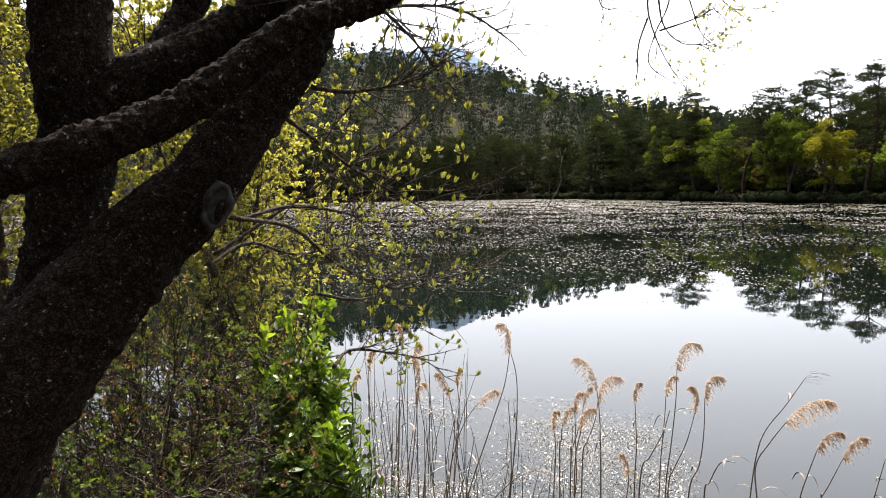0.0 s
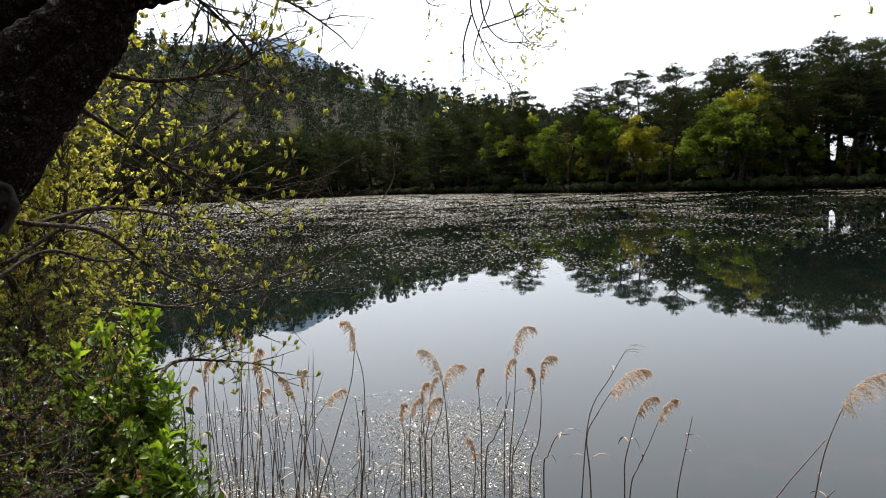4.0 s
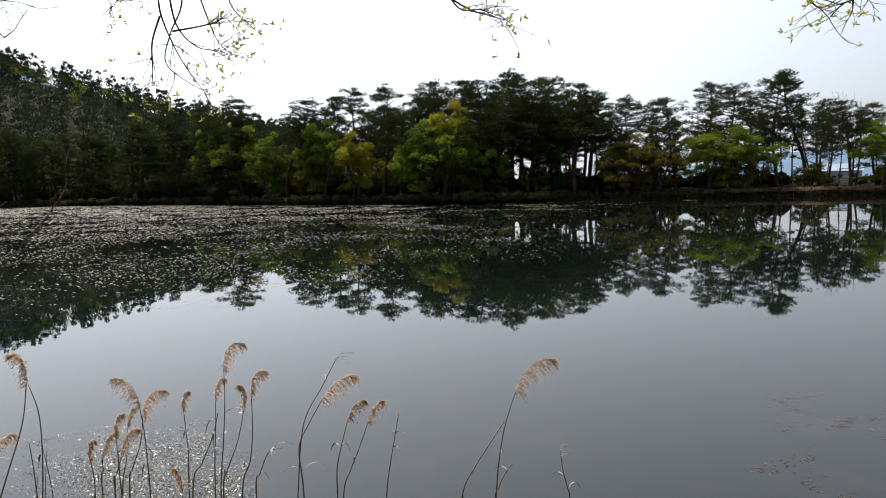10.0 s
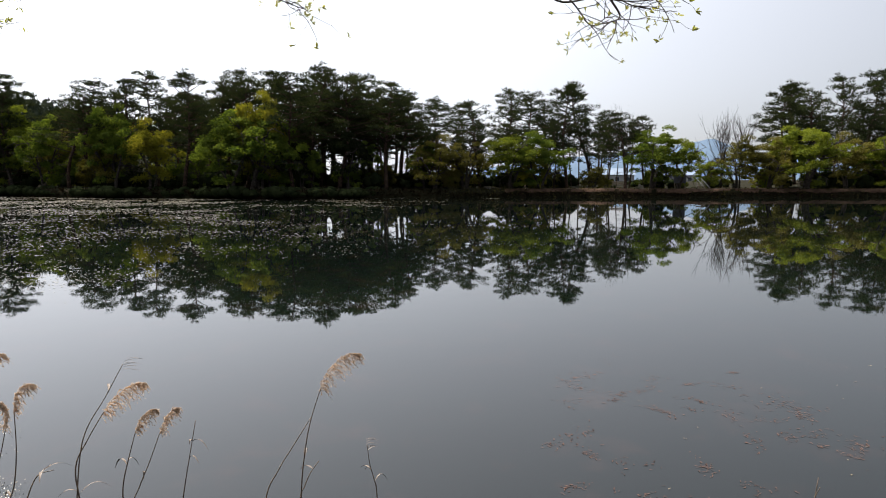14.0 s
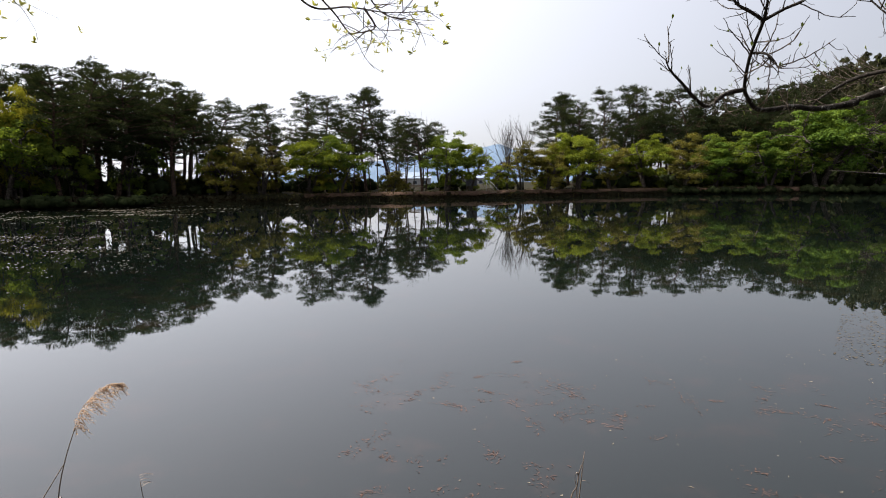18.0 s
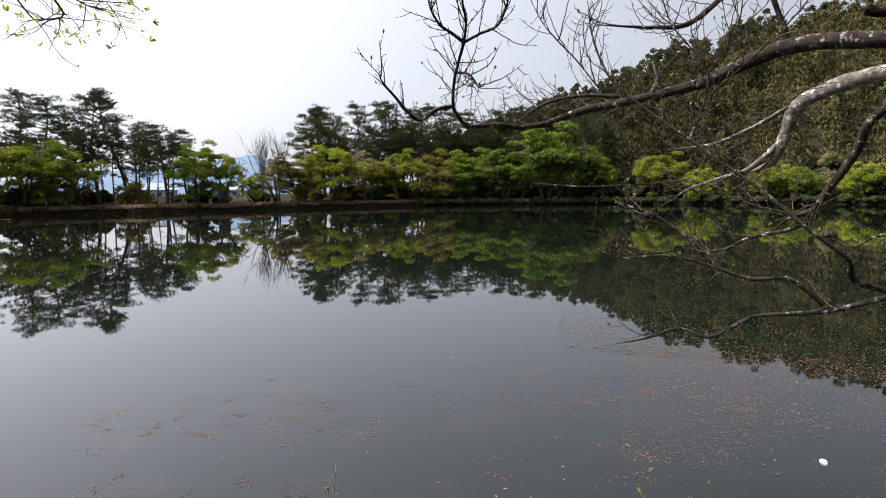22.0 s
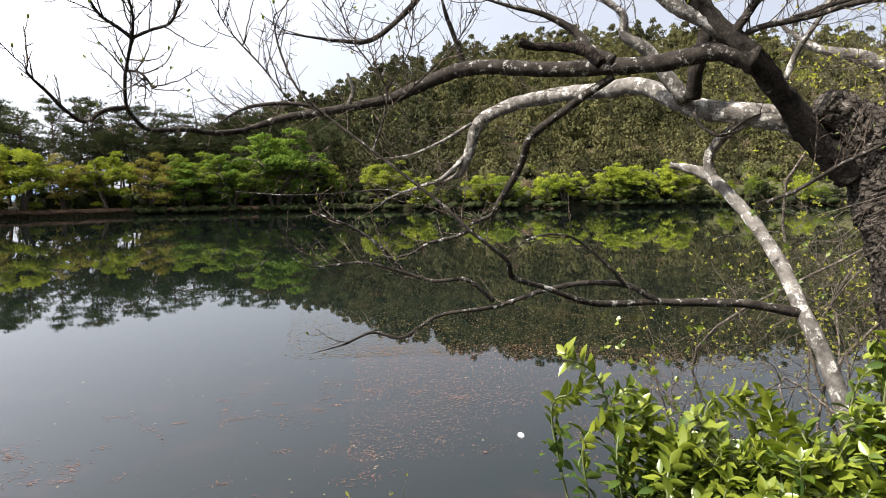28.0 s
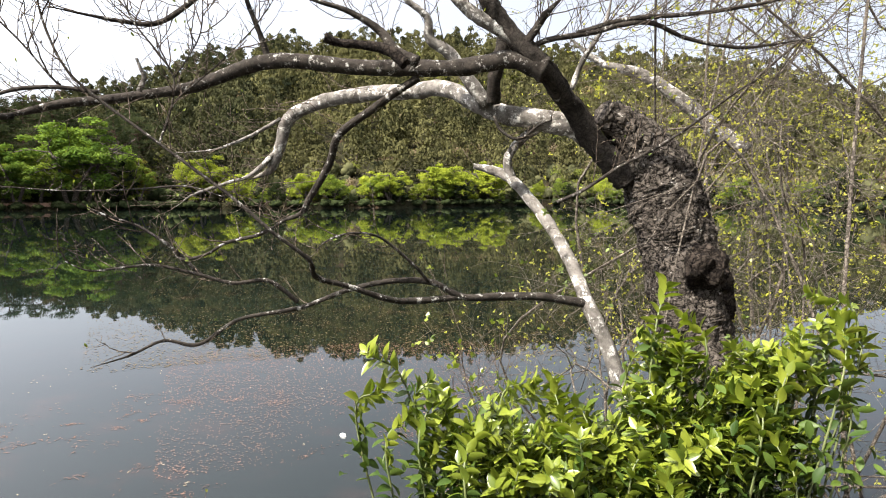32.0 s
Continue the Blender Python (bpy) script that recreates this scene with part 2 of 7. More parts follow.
def leaf_mat(name, low, high, through=0.45, gloss=0.35, per_island=True, thin=(1.25, 1.2, 0.5), spec=0.35, patch=0.0, leafwise=1.0):
    """Leaf: colour varies leaf by leaf, and light passes through the blade."""
    m, n, l, b = material(name)
    geo = n.new("ShaderNodeNewGeometry")
    info = n.new("ShaderNodeObjectInfo")
    add = n.new("ShaderNodeMath")
    add.operation = "MULTIPLY_ADD"
    l.new(info.outputs["Random"], add.inputs[0])
    add.inputs[1].default_value = 0.35
    half = n.new("ShaderNodeMath")
    half.operation = "MULTIPLY"
    half.inputs[1].default_value = 0.65
    l.new(geo.outputs["Random Per Island"] if per_island else noise_tex(n, l, 3.0), half.inputs[0])
    l.new(half.outputs[0], add.inputs[2])
    tone = add.outputs[0]
    if patch:
        wide = n.new("ShaderNodeMapRange")
        l.new(noise_tex(n, l, patch, 2, 0.5), wide.inputs["Value"])
        wide.inputs["From Min"].default_value, wide.inputs["From Max"].default_value = 0.35, 0.65
        both = n.new("ShaderNodeMath")
        both.operation = "MULTIPLY_ADD"
        l.new(tone, both.inputs[0])
        both.inputs[1].default_value = 0.45 * leafwise
        half.inputs[1].default_value = 0.75
        crown = n.new("ShaderNodeMath")
        crown.operation = "MULTIPLY"
        l.new(wide.outputs["Result"], crown.inputs[0])
        crown.inputs[1].default_value = 0.7
        l.new(crown.outputs[0], both.inputs[2])
        tone = both.outputs[0]
    col = ramp(n, l, tone, [(0.0, low), (1.0, high)])
    l.new(col, b.inputs["Base Color"])
    b.inputs["Roughness"].default_value = gloss
    b.inputs["Specular IOR Level"].default_value = spec
    tr = n.new("ShaderNodeBsdfTranslucent")
    tint = n.new("ShaderNodeMix")
    tint.data_type, tint.blend_type = "RGBA", "MULTIPLY"
    tint.inputs["Factor"].default_value = 1.0
    l.new(col, tint.inputs["A"])
    tint.inputs["B"].default_value = (*thin, 1)
    l.new(tint.outputs["Result"], tr.inputs["Color"])
    mix = n.new("ShaderNodeMixShader")
    mix.inputs[0].default_value = through
    l.new(b.outputs[0], mix.inputs[1])
    l.new(tr.outputs[0], mix.inputs[2])
    l.new(mix.outputs[0], n["Material Output"].inputs["Surface"])
    return m


def plain(name, low, high, scale=6.0, rough=0.8, relief=0.3, dist=0.01):
    m, n, l, b = material(name)
    t = noise_tex(n, l, scale, 7, 0.65)
    l.new(ramp(n, l, t, [(0.3, low), (0.7, high)]), b.inputs["Base Color"])
    b.inputs["Roughness"].default_value = rough
    b.inputs["Specular IOR Level"].default_value = 0.5 if rough < 0.7 else 0.06
    bump(n, l, t, relief, dist, b.inputs["Normal"])
    return m


BARK_DARK = bark("dark rough bark", (0.005, 0.0038, 0.003), (0.046, 0.03, 0.021), (0.3, 0.3, 0.27), 70, 0.585)
BARK_GREY = bark("grey lichened bark", (0.03, 0.026, 0.022), (0.2, 0.185, 0.165), (0.5, 0.49, 0.45), 32, 0.53, 0.9, 0.8, 16.0, 0.3)
BARK_TRUNK = bark("old cracked bark", (0.012, 0.010, 0.008), (0.108, 0.093, 0.078), (0.32, 0.3, 0.27), 30, 0.59, 0.9, 0.3, 7.0)
BARK_LIMB = bark("dark limb bark", (0.007, 0.006, 0.005), (0.05, 0.043, 0.036), (0.2, 0.19, 0.17), 40, 0.62, 0.9, 0.5, 7.0, 0.6)
BARK_BOUGH = bark("brownish bough bark", (0.006, 0.005, 0.004), (0.05, 0.043, 0.036), (0.36, 0.35, 0.32), 38, 0.56, 0.9, 0.6, 10.0, 0.3)
BARK_BURL = bark("dark burl bark", (0.004, 0.003, 0.0025), (0.05, 0.04, 0.032), (0.16, 0.15, 0.13), 34, 0.66)
BARK_PINE = bark("pine bark", (0.03, 0.022, 0.017), (0.13, 0.08, 0.055), (0.16, 0.13, 0.1), 3, 0.7)
BARK_FAR = bark("grey brown bark", (0.04, 0.033, 0.027), (0.14, 0.12, 0.1), (0.2, 0.19, 0.17), 4, 0.66)
TWIG = bark("thin twig bark", (0.045, 0.035, 0.026), (0.18, 0.145, 0.115), (0.22, 0.21, 0.17), 40, 0.66)
THICKET_TWIG = bark("greyish thicket twig", (0.06, 0.05, 0.04), (0.2, 0.175, 0.145), (0.28, 0.26, 0.23), 40, 0.66)
LEAF_YOUNG = leaf_mat("young yellow leaf", (0.17, 0.175, 0.036), (0.34, 0.325, 0.075), 0.6, thin=(1.1, 1.12, 0.7))
LEAF_YELLOW = leaf_mat("yellow green spring leaf", (0.17, 0.18, 0.026), (0.37, 0.365, 0.06), 0.55, thin=(1.15, 1.15, 0.65))
# LEAF_YELLOW made brighter: the shrubs' backlit glow is put into the colour
LEAF_SUNLIT = leaf_mat("sunlit yellow spring leaf", (0.23, 0.235, 0.045), (0.47, 0.45, 0.1), 0.62, thin=(1.1, 1.05, 0.75), patch=1.2)
LEAF_BUSH = leaf_mat("glossy evergreen leaf", (0.03, 0.06, 0.007), (0.2, 0.225, 0.027), 0.36, 0.3, thin=(1.1, 1.25, 0.5))
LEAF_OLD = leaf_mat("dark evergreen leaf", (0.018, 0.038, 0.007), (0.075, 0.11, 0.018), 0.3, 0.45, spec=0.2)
LEAF_FERN = leaf_mat("feathery green leaf", (0.03, 0.055, 0.012), (0.13, 0.165, 0.035), 0.4, 0.5, patch=2.0)
LEAF_BROWN = leaf_mat("dry rusty leaf", (0.08, 0.045, 0.018), (0.2, 0.12, 0.05), 0.3, 0.7)
NEEDLE = leaf_mat("pine needle", (0.012, 0.018, 0.01), (0.055, 0.066, 0.032), 0.2, 0.5, spec=0.0)
GREEN_TREE = [leaf_mat("mid green crown", (0.03, 0.058, 0.012), (0.145, 0.185, 0.034), 0.5, 0.5, spec=0.0, patch=0.5),
              leaf_mat("fresh yellow green crown", (0.038, 0.06, 0.011), (0.175, 0.205, 0.03), 0.45, 0.5, spec=0.0, patch=0.5),
              leaf_mat("golden green crown", (0.07, 0.078, 0.012), (0.25, 0.235, 0.034), 0.5, 0.5, spec=0.0, patch=0.5),
              leaf_mat("dull olive crown", (0.045, 0.046, 0.016), (0.165, 0.15, 0.042), 0.5, 0.5, spec=0.0, patch=0.5),
              leaf_mat("rich green crown", (0.025, 0.055, 0.01), (0.1, 0.15, 0.026), 0.3, 0.5, spec=0.0, patch=0.5),
              # near-black leaf colour that stands in for shade under the trees
              leaf_mat("crown darkened for shade", (0.006, 0.01, 0.005), (0.028, 0.035, 0.014), 0.1, 0.6, spec=0.0),
              leaf_mat("bright lime crown", (0.065, 0.095, 0.012), (0.22, 0.255, 0.03), 0.3, 0.5, spec=0.0, patch=0.5)]
# the grey-blue lean of this green is distance haze put into the colour
HILL_WOODS = leaf_mat("pinewood with haze tint", (0.011, 0.018, 0.015), (0.066, 0.08, 0.058), 0.1, 0.7, spec=0.0, patch=0.13, leafwise=0.45)
HILL_DARK = leaf_mat("hill dark pinewood", (0.009, 0.012, 0.007), (0.07, 0.07, 0.032), 0.1, 0.7, spec=0.0, patch=0.13, leafwise=0.45)
HILL_MIXED = leaf_mat("hill mixed olive wood", (0.010, 0.012, 0.006), (0.105, 0.1, 0.042), 0.12, 0.8, spec=0.0, patch=0.13, leafwise=0.45)
HILL_SPRING = leaf_mat("hill spring broadleaf", (0.06, 0.08, 0.02), (0.19, 0.205, 0.048), 0.35, 0.6, spec=0.0, patch=0.13, leafwise=0.45)
HILL_BROWN = leaf_mat("hill bare brown wood", (0.05, 0.04, 0.027), (0.17, 0.135, 0.085), 0.25, 0.7, spec=0.0, patch=0.13, leafwise=0.45)
REED_STEM = plain("dry reed stem", (0.06, 0.042, 0.03), (0.2, 0.145, 0.1), 30, 0.6)
REED_PLUME = leaf_mat("dry reed plume", (0.33, 0.24, 0.17), (0.66, 0.52, 0.4), 0.5, 0.8, thin=(1.05, 1.0, 0.9))
SOIL = plain("bank soil", (0.03, 0.022, 0.015), (0.095, 0.07, 0.045), 2.5, 0.95, 0.6, 0.06)
# the blue of distance haze is put straight into the mountains' base colour
HAZE_MOUNTAIN = plain("hazy mountain", (0.075, 0.11, 0.16), (0.1, 0.14, 0.19), 0.01, 1.0, 0.2, 4.0)


def water_mat():
    m, n, l, b = material("pond water")
    murk = noise_tex(n, l, 0.12, 3, 0.5)
    depth = ramp(n, l, murk, [(0.35, (0.0017, 0.0034, 0.0028)), (0.65, (0.0032, 0.0056, 0.0044))])
    sunk = noise_tex(n, l, 1.6, 6, 0.65)
    bed = n.new("ShaderNodeMix")
    bed.data_type = "RGBA"
    l.new(ramp(n, l, sunk, [(0.54, (0, 0, 0)), (0.74, (1, 1, 1))]), bed.inputs["Factor"])
    l.new(depth, bed.inputs["A"])
    bed.inputs["B"].default_value = (0.012, 0.008, 0.006, 1)
    l.new(bed.outputs["Result"], b.inputs["Base Color"])
    b.inputs["Roughness"].default_value = 0.015
    b.inputs["IOR"].default_value = 1.38
    wide = noise_tex(n, l, 1.1, 3, 0.5, (1.0, 1.0, 1.0))
    fine = noise_tex(n, l, 7.0, 2, 0.5)
    add = n.new("ShaderNodeMath")
    add.operation = "MULTIPLY_ADD"
    l.new(fine, add.inputs[0])
    add.inputs[1].default_value = 0.12
    l.new(wide, add.inputs[2])
    bump(n, l, add.outputs[0], 0.12, 0.006, b.inputs["Normal"])
    return m


WATER = water_mat()

# ---- the pond, its banks and hills ----
SHORE_AZ = [-180, -120, -75, -50, -35, -20, 6, 16, 25, 37, 45, 51, 62, 75, 83, 90, 97, 112, 127, 136, 142, 150, 160, 168, 174, 178, 180]
SHORE_D = [1.1, 1.2, 1.9, 25, 80, 110, 118, 95, 74, 66, 63, 68, 72, 77, 84, 92, 95, 95, 92, 106, 112, 104, 90, 70, 14, 2.0, 1.1]
LEFT_RIDGE = ([-70, -45, -31, -12, -6, 0, 3, 6, 10.6, 15, 20.6, 26, 34, 44, 60], [7, 11, 12.6, 12.3, 11.5, 10.5, 10.1, 9.35, 8.2, 6.9, 5.4, 4.0, 2.4, 1.0, 0.3])
RIGHT_RIDGE = ([86, 94, 102.7, 107.4, 112, 118.7, 127, 133, 140, 148, 156, 163, 172, 200], [0.3, 3.4, 6.7, 8.3, 10.3, 11.8, 12.5, 12.3, 11.2, 10.4, 9.0, 6.5, 4.5, 3.5])


def ridge_el(az):
    return max(lerp(az, *LEFT_RIDGE) if az < 75 else 0.0, lerp(az, *RIGHT_RIDGE) if az > 80 else 0.0)


def ground_z(az, d):
    """Height of the land: a low cut bank at the water, a shelf, then the hill."""
    s = lerp(az, SHORE_AZ, SHORE_D)
    out = d - s
    wob = 0.25 * noise.noise(Vector((d * math.sin(radians(az)) * 0.11, d * math.cos(radians(az)) * 0.11, 3.1)))
    if s < 30:
        return -0.5 + 0.85 * min(1, max(0, (out + 0.5) / 1.1)) + wob * min(1, max(0, out * 0.05)) + max(0, out - 6) * 0.02
    z = -0.7 + 1.5 * min(1, max(0, (out + 0.5) / 0.9)) + min(max(out, 0) * 0.02, 0.5) + wob * min(1, max(0, out / 4))
    el = ridge_el(az)
    far = 330 if az < 75 else 270
    u = min(1, max(0, (out - 14) / (far - s - 14)))
    return z + (far * math.tan(radians(el)) - 4) * (u ** 0.85) if el > 0.4 else z


def build_ground():
    azs = np.concatenate([np.linspace(-180, -60, 41)[:-1], np.linspace(-60, 175, 236)[:-1], np.linspace(175, 180, 3)[:-1]])
    offs = [-3.0, -1.2, -0.5, 0.0, 0.4, 1.2, 2.5, 5, 9, 14, 22, 34, 50, 75, 105, 140, 180, 225, 275, 340, 500, 900, 2200, 4500]
    v, f = [], []
    for a in azs:
        s = lerp(a, SHORE_AZ, SHORE_D)
        jag = 0.9 * noise.noise(Vector((a * 0.6, 0.3, 1.7))) if s > 30 else 0.12 * noise.noise(Vector((a * 0.1, 5, 2)))
        for o in offs:
            d = max(0.02, s + o + jag * (1 if abs(o) < 6 else 0))
            z = ground_z(a, d - jag * (1 if abs(o) < 6 else 0))
            if o > 340:
                z = min(z, 2.0) if ridge_el(a) < 0.5 else z * max(0, 1 - (o - 340) / 1500)
            v.append(polar(a, d, z))
    k, n = len(offs), len(azs)
    for i in range(n):
        j = (i + 1) % n
        for q in range(k - 1):
            f.append((i * k + q, i * k + q + 1, j * k + q + 1, j * k + q))
    return raw_mesh("ground", v, f, True, None)


def ground_mat():
    m, n, l, b = material("ground of bank and hill darkened for shade")
    big = noise_tex(n, l, 0.16, 6, 0.7)
    fine = noise_tex(n, l, 2.2, 7, 0.7)
    # soil and grass kept near black: the bank's backlit shade is in these colours
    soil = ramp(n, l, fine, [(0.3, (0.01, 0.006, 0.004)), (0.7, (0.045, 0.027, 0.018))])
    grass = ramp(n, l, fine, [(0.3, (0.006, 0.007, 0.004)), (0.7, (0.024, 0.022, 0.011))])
    mix = n.new("ShaderNodeMix")
    mix.data_type = "RGBA"
    l.new(ramp(n, l, big, [(0.54, (0, 0, 0)), (0.66, (1, 1, 1))]), mix.inputs["Factor"])
    l.new(grass, mix.inputs["A"])
    l.new(soil, mix.inputs["B"])
    l.new(mix.outputs["Result"], b.inputs["Base Color"])
    b.inputs["Roughness"].default_value = 0.95
    b.inputs["Specular IOR Level"].default_value = 0.03
    bump(n, l, fine, 0.6, 0.08, b.inputs["Normal"])
    return m


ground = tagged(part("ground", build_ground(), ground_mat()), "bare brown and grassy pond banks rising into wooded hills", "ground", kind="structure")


NEAR_SHORE = [(-9, 5.5), (-4, 3.4), (-1.6, 2.6), (-0.3, 2.1), (0.5, 1.3), (1.0, 0.5), (1.2, -0.5), (1.75, -1.6), (1.95, -2.7), (1.6, -4.2), (1.2, -6.5), (0.8, -10)]


def near_height(x, y):
    """Signed distance from the near shoreline gives a soft bank."""
    best, sign = 99.0, 1.0
    for (x0, y0), (x1, y1) in zip(NEAR_SHORE, NEAR_SHORE[1:]):
        dx, dy = x1 - x0, y1 - y0
        s = min(1, max(0, ((x - x0) * dx + (y - y0) * dy) / (dx * dx + dy * dy)))
        e = math.hypot(x - x0 - s * dx, y - y0 - s * dy)
        if e < best:
            best, sign = e, 1.0 if (x - x0) * dy - (y - y0) * dx > 0 else -1.0
    sd = sign * best
    bumps = 0.06 * noise.noise(Vector((x * 1.3, y * 1.3, 0))) + 0.03 * noise.noise(Vector((x * 5, y * 5, 2)))
    return 0.36 + bumps if sd > 0.9 else -0.45 + 0.81 * (max(0, min(1, (sd + 0.6) / 1.5)) ** 0.8) + bumps


def build_near_bank():
    xs, ys = np.linspace(-7, 3.2, 62), np.linspace(-9, 5.6, 86)
    v = [(x, y, near_height(x, y) - max(0, -3.5 - x) * 0.12 - max(0, -6.5 - y) * 0.2) for y in ys for x in xs]
    n = len(xs)
    f = [(j * n + i, j * n + i + 1, (j + 1) * n + i + 1, (j + 1) * n + i) for j in range(len(ys) - 1) for i in range(n - 1)]
    return raw_mesh("near_bank", v, f, True, None)


near_bank = tagged(part("near_bank", build_near_bank(), SOIL), "bare soil bank sloping into the pond under the trees", "bank", kind="structure")


def build_water():
    azs = np.linspace(-180, 180, 181)[:-1]
    rs = [0.0, 1, 2, 4, 7, 12, 20, 35, 60, 90, 130]
    v, f = [(0, 0, 0)], []
    for r in rs[1:]:
        v += [polar(a, r, 0) for a in azs]
    n = len(azs)
    for i in range(n):
        j = (i + 1) % n
        f.append((0, 1 + j, 1 + i))
        for q in range(len(rs) - 2):
            f.append((1 + q * n + i, 1 + q * n + j, 1 + (q + 1) * n + j, 1 + (q + 1) * n + i))
    return raw_mesh("water", v, f, True, None)


water = tagged(part("water", build_water(), WATER), "still teal pond water mirroring trees and sky", "water", kind="structure")


# ---- dry grass and roots hanging over the cut bank ----
def bank_fringe(name, label, az0, az1, count, seed, mat, tall, top=0.75, back=1.2):
    r = np.random.default_rng(seed)
    az = r.uniform(az0, az1, count)
    pos = np.array([polar(q, lerp(q, SHORE_AZ, SHORE_D) + 0.9 * noise.noise(Vector((q * 0.6, 0.3, 1.7))) + o, 0) for q, o in zip(az, r.uniform(-0.35, back, count))])
    pos[:, 2] = r.uniform(-0.05, top, count)
    way = np.stack([r.normal(0, 0.6, count), r.normal(0, 0.6, count), r.uniform(-0.3, 1.0, count)], 1)
    v, f = scatter((LEAF_QUAD[0] * np.array([0.5, 1, 1]), LEAF_QUAD[1]), pos, way, unit(r, count), r.uniform(*tall, count))
    return tagged(part(name, raw_mesh(name, v, f, False, mat)), label, "grass", kind="stuff")


# near-black grass: the cut bank's shade is put into its colour
SHADE_GRASS = leaf_mat("bank grass darkened for shade", (0.004, 0.0035, 0.002), (0.022, 0.016, 0.009), 0.1, 0.9, spec=0.0)
bank_fringe("bank_grass", "grass and roots hanging over the cut bank, darkened for shade", -25, 55, 8000, 41, SHADE_GRASS, (0.2, 0.6))
bank_fringe("bank_grass", "dry grass along the cut bank, darkened for shade", 104, 166, 5000, 42, SHADE_GRASS, (0.15, 0.5))
bank_fringe("bank_grass", "roots and dead grass under the trodden bank edge, darkened for shade", 55, 104, 5000, 43, SHADE_GRASS, (0.12, 0.35), 0.42, 0.25)
bank_fringe("bank_grass", "tufts of dry grass along the trodden bank edge", 55, 104, 5200, 44, leaf_mat("tuft grass", (0.02, 0.022, 0.008), (0.1, 0.085, 0.035), 0.2, 0.8, spec=0.0), (0.12, 0.4), 1.0, 1.6)


def bare_shelf():
    """Trodden reddish soil along the bank top, tilted to the water."""
    azs = np.arange(60, 104, 0.5)
    v, f = [], []
    for q in azs:
        s = lerp(q, SHORE_AZ, SHORE_D)
        jag = 0.9 * noise.noise(Vector((q * 0.6, 0.3, 1.7)))
        z0, z1 = ground_z(q, s), ground_z(q, s + 0.4)
        low = 0.2 + 0.17 * noise.noise(Vector((q * 0.9, 2.2, 0.4)))
        wide = 1 + 0.6 * noise.noise(Vector((q * 0.5, 9.1, 4.2)))
        for o in (low, 0.4, 0.4 + 0.7 * wide, 0.4 + 1.6 * wide, 0.4 + 3.2 * wide):
            z = z0 + (z1 - z0) * o / 0.4 if o < 0.4 else ground_z(q, s + o)
            v.append(polar(q, s + jag + o - 0.07, z + 0.035))
    for i in range(len(azs) - 1):
        for k in range(4):
            f.append((i * 5 + k, i * 5 + k + 1, i * 5 + k + 6, i * 5 + k + 5))
    return raw_mesh("bank_path", v, f, True, None)


tagged(part("bank_path", bare_shelf(), plain("reddish trodden soil", (0.012, 0.009, 0.006), (0.13, 0.08, 0.055), 0.7, 0.95, 0.5, 0.05)), "bare reddish trodden soil along the far bank", "path", kind="structure")


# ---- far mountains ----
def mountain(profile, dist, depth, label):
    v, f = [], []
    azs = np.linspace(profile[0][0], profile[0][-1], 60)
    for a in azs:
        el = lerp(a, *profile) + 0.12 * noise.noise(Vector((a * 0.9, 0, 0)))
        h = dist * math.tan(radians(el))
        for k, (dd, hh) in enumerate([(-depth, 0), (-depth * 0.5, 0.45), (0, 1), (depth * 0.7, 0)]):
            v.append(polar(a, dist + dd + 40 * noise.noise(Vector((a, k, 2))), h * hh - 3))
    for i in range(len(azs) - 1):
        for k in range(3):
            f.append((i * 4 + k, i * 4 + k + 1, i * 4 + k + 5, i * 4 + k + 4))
    return tagged(part("mountain", raw_mesh("mountain", v, f, True, None), HAZE_MOUNTAIN), label, "mountain", kind="structure")


mountain(([-22, -12, -8, -4.6, -2.4, 0.1, 1.5, 3.3, 5, 8, 14], [6, 10.5, 11.4, 12.1, 11.8, 12.5, 12.2, 11.2, 10, 8, 3]), 2400, 700, "mountain with twin summits, tinted blue for haze")
mountain(([16, 21, 24, 28, 38], [2, 4.2, 5.2, 4.4, 1.5]), 2600, 500, "distant hill tinted faint blue for haze")
mountain(([55, 63, 68, 72, 75.2, 76.7, 78.4, 82, 90], [0.6, 1.8, 2.2, 2.6, 3.1, 3.5, 2.7, 1.9, 0.6]), 2500, 500, "distant mountain tinted pale blue for haze")


# ---- woods on the hills ----
def lump():
    """A rounded block of unit radius from 24 quads."""
    bm = bmesh.new()
    bmesh.ops.create_cube(bm, size=1.0)
    bmesh.ops.subdivide_edges(bm, edges=bm.edges[:], cuts=1, use_grid_fill=True)
    v = np.array([q.co.normalized()[:] for q in bm.verts])
    f = np.array([[q.index for q in fc.verts] for fc in bm.faces])
    bm.free()
    return v, f


LUMP = lump()


def clumps(rng, centres, sizes, tufts, leaf, solid):
    """Ragged leaf tufts lying over rounded clumps; solid: with the clumps themselves under them."""
    out = []
    for c, r in zip(centres, sizes):
        if solid:
            out.append((LUMP[0] * rng.uniform(0.7, 0.98, (len(LUMP[0]), 1)) * r + c, LUMP[1]))
    k = rng.integers(0, len(centres), tufts)
    d = unit(rng, tufts)
    d[:, 2] = np.abs(d[:, 2]) * 0.9 - 0.25
    c, r = np.asarray(centres)[k], np.asarray(sizes)[k]
    flat = unit(rng, tufts)
    flat = flat - d * (flat * d).sum(1)[:, None] + d * rng.uniform(-0.2, 0.9, (tufts, 1))
    out.append(scatter(LEAF_QUAD, c + d * r * rng.uniform(0.55, 1.3, (tufts, 1)), flat, d + 0.2 * unit(rng, tufts), rng.uniform(*leaf, tufts)))
    return joined(out)


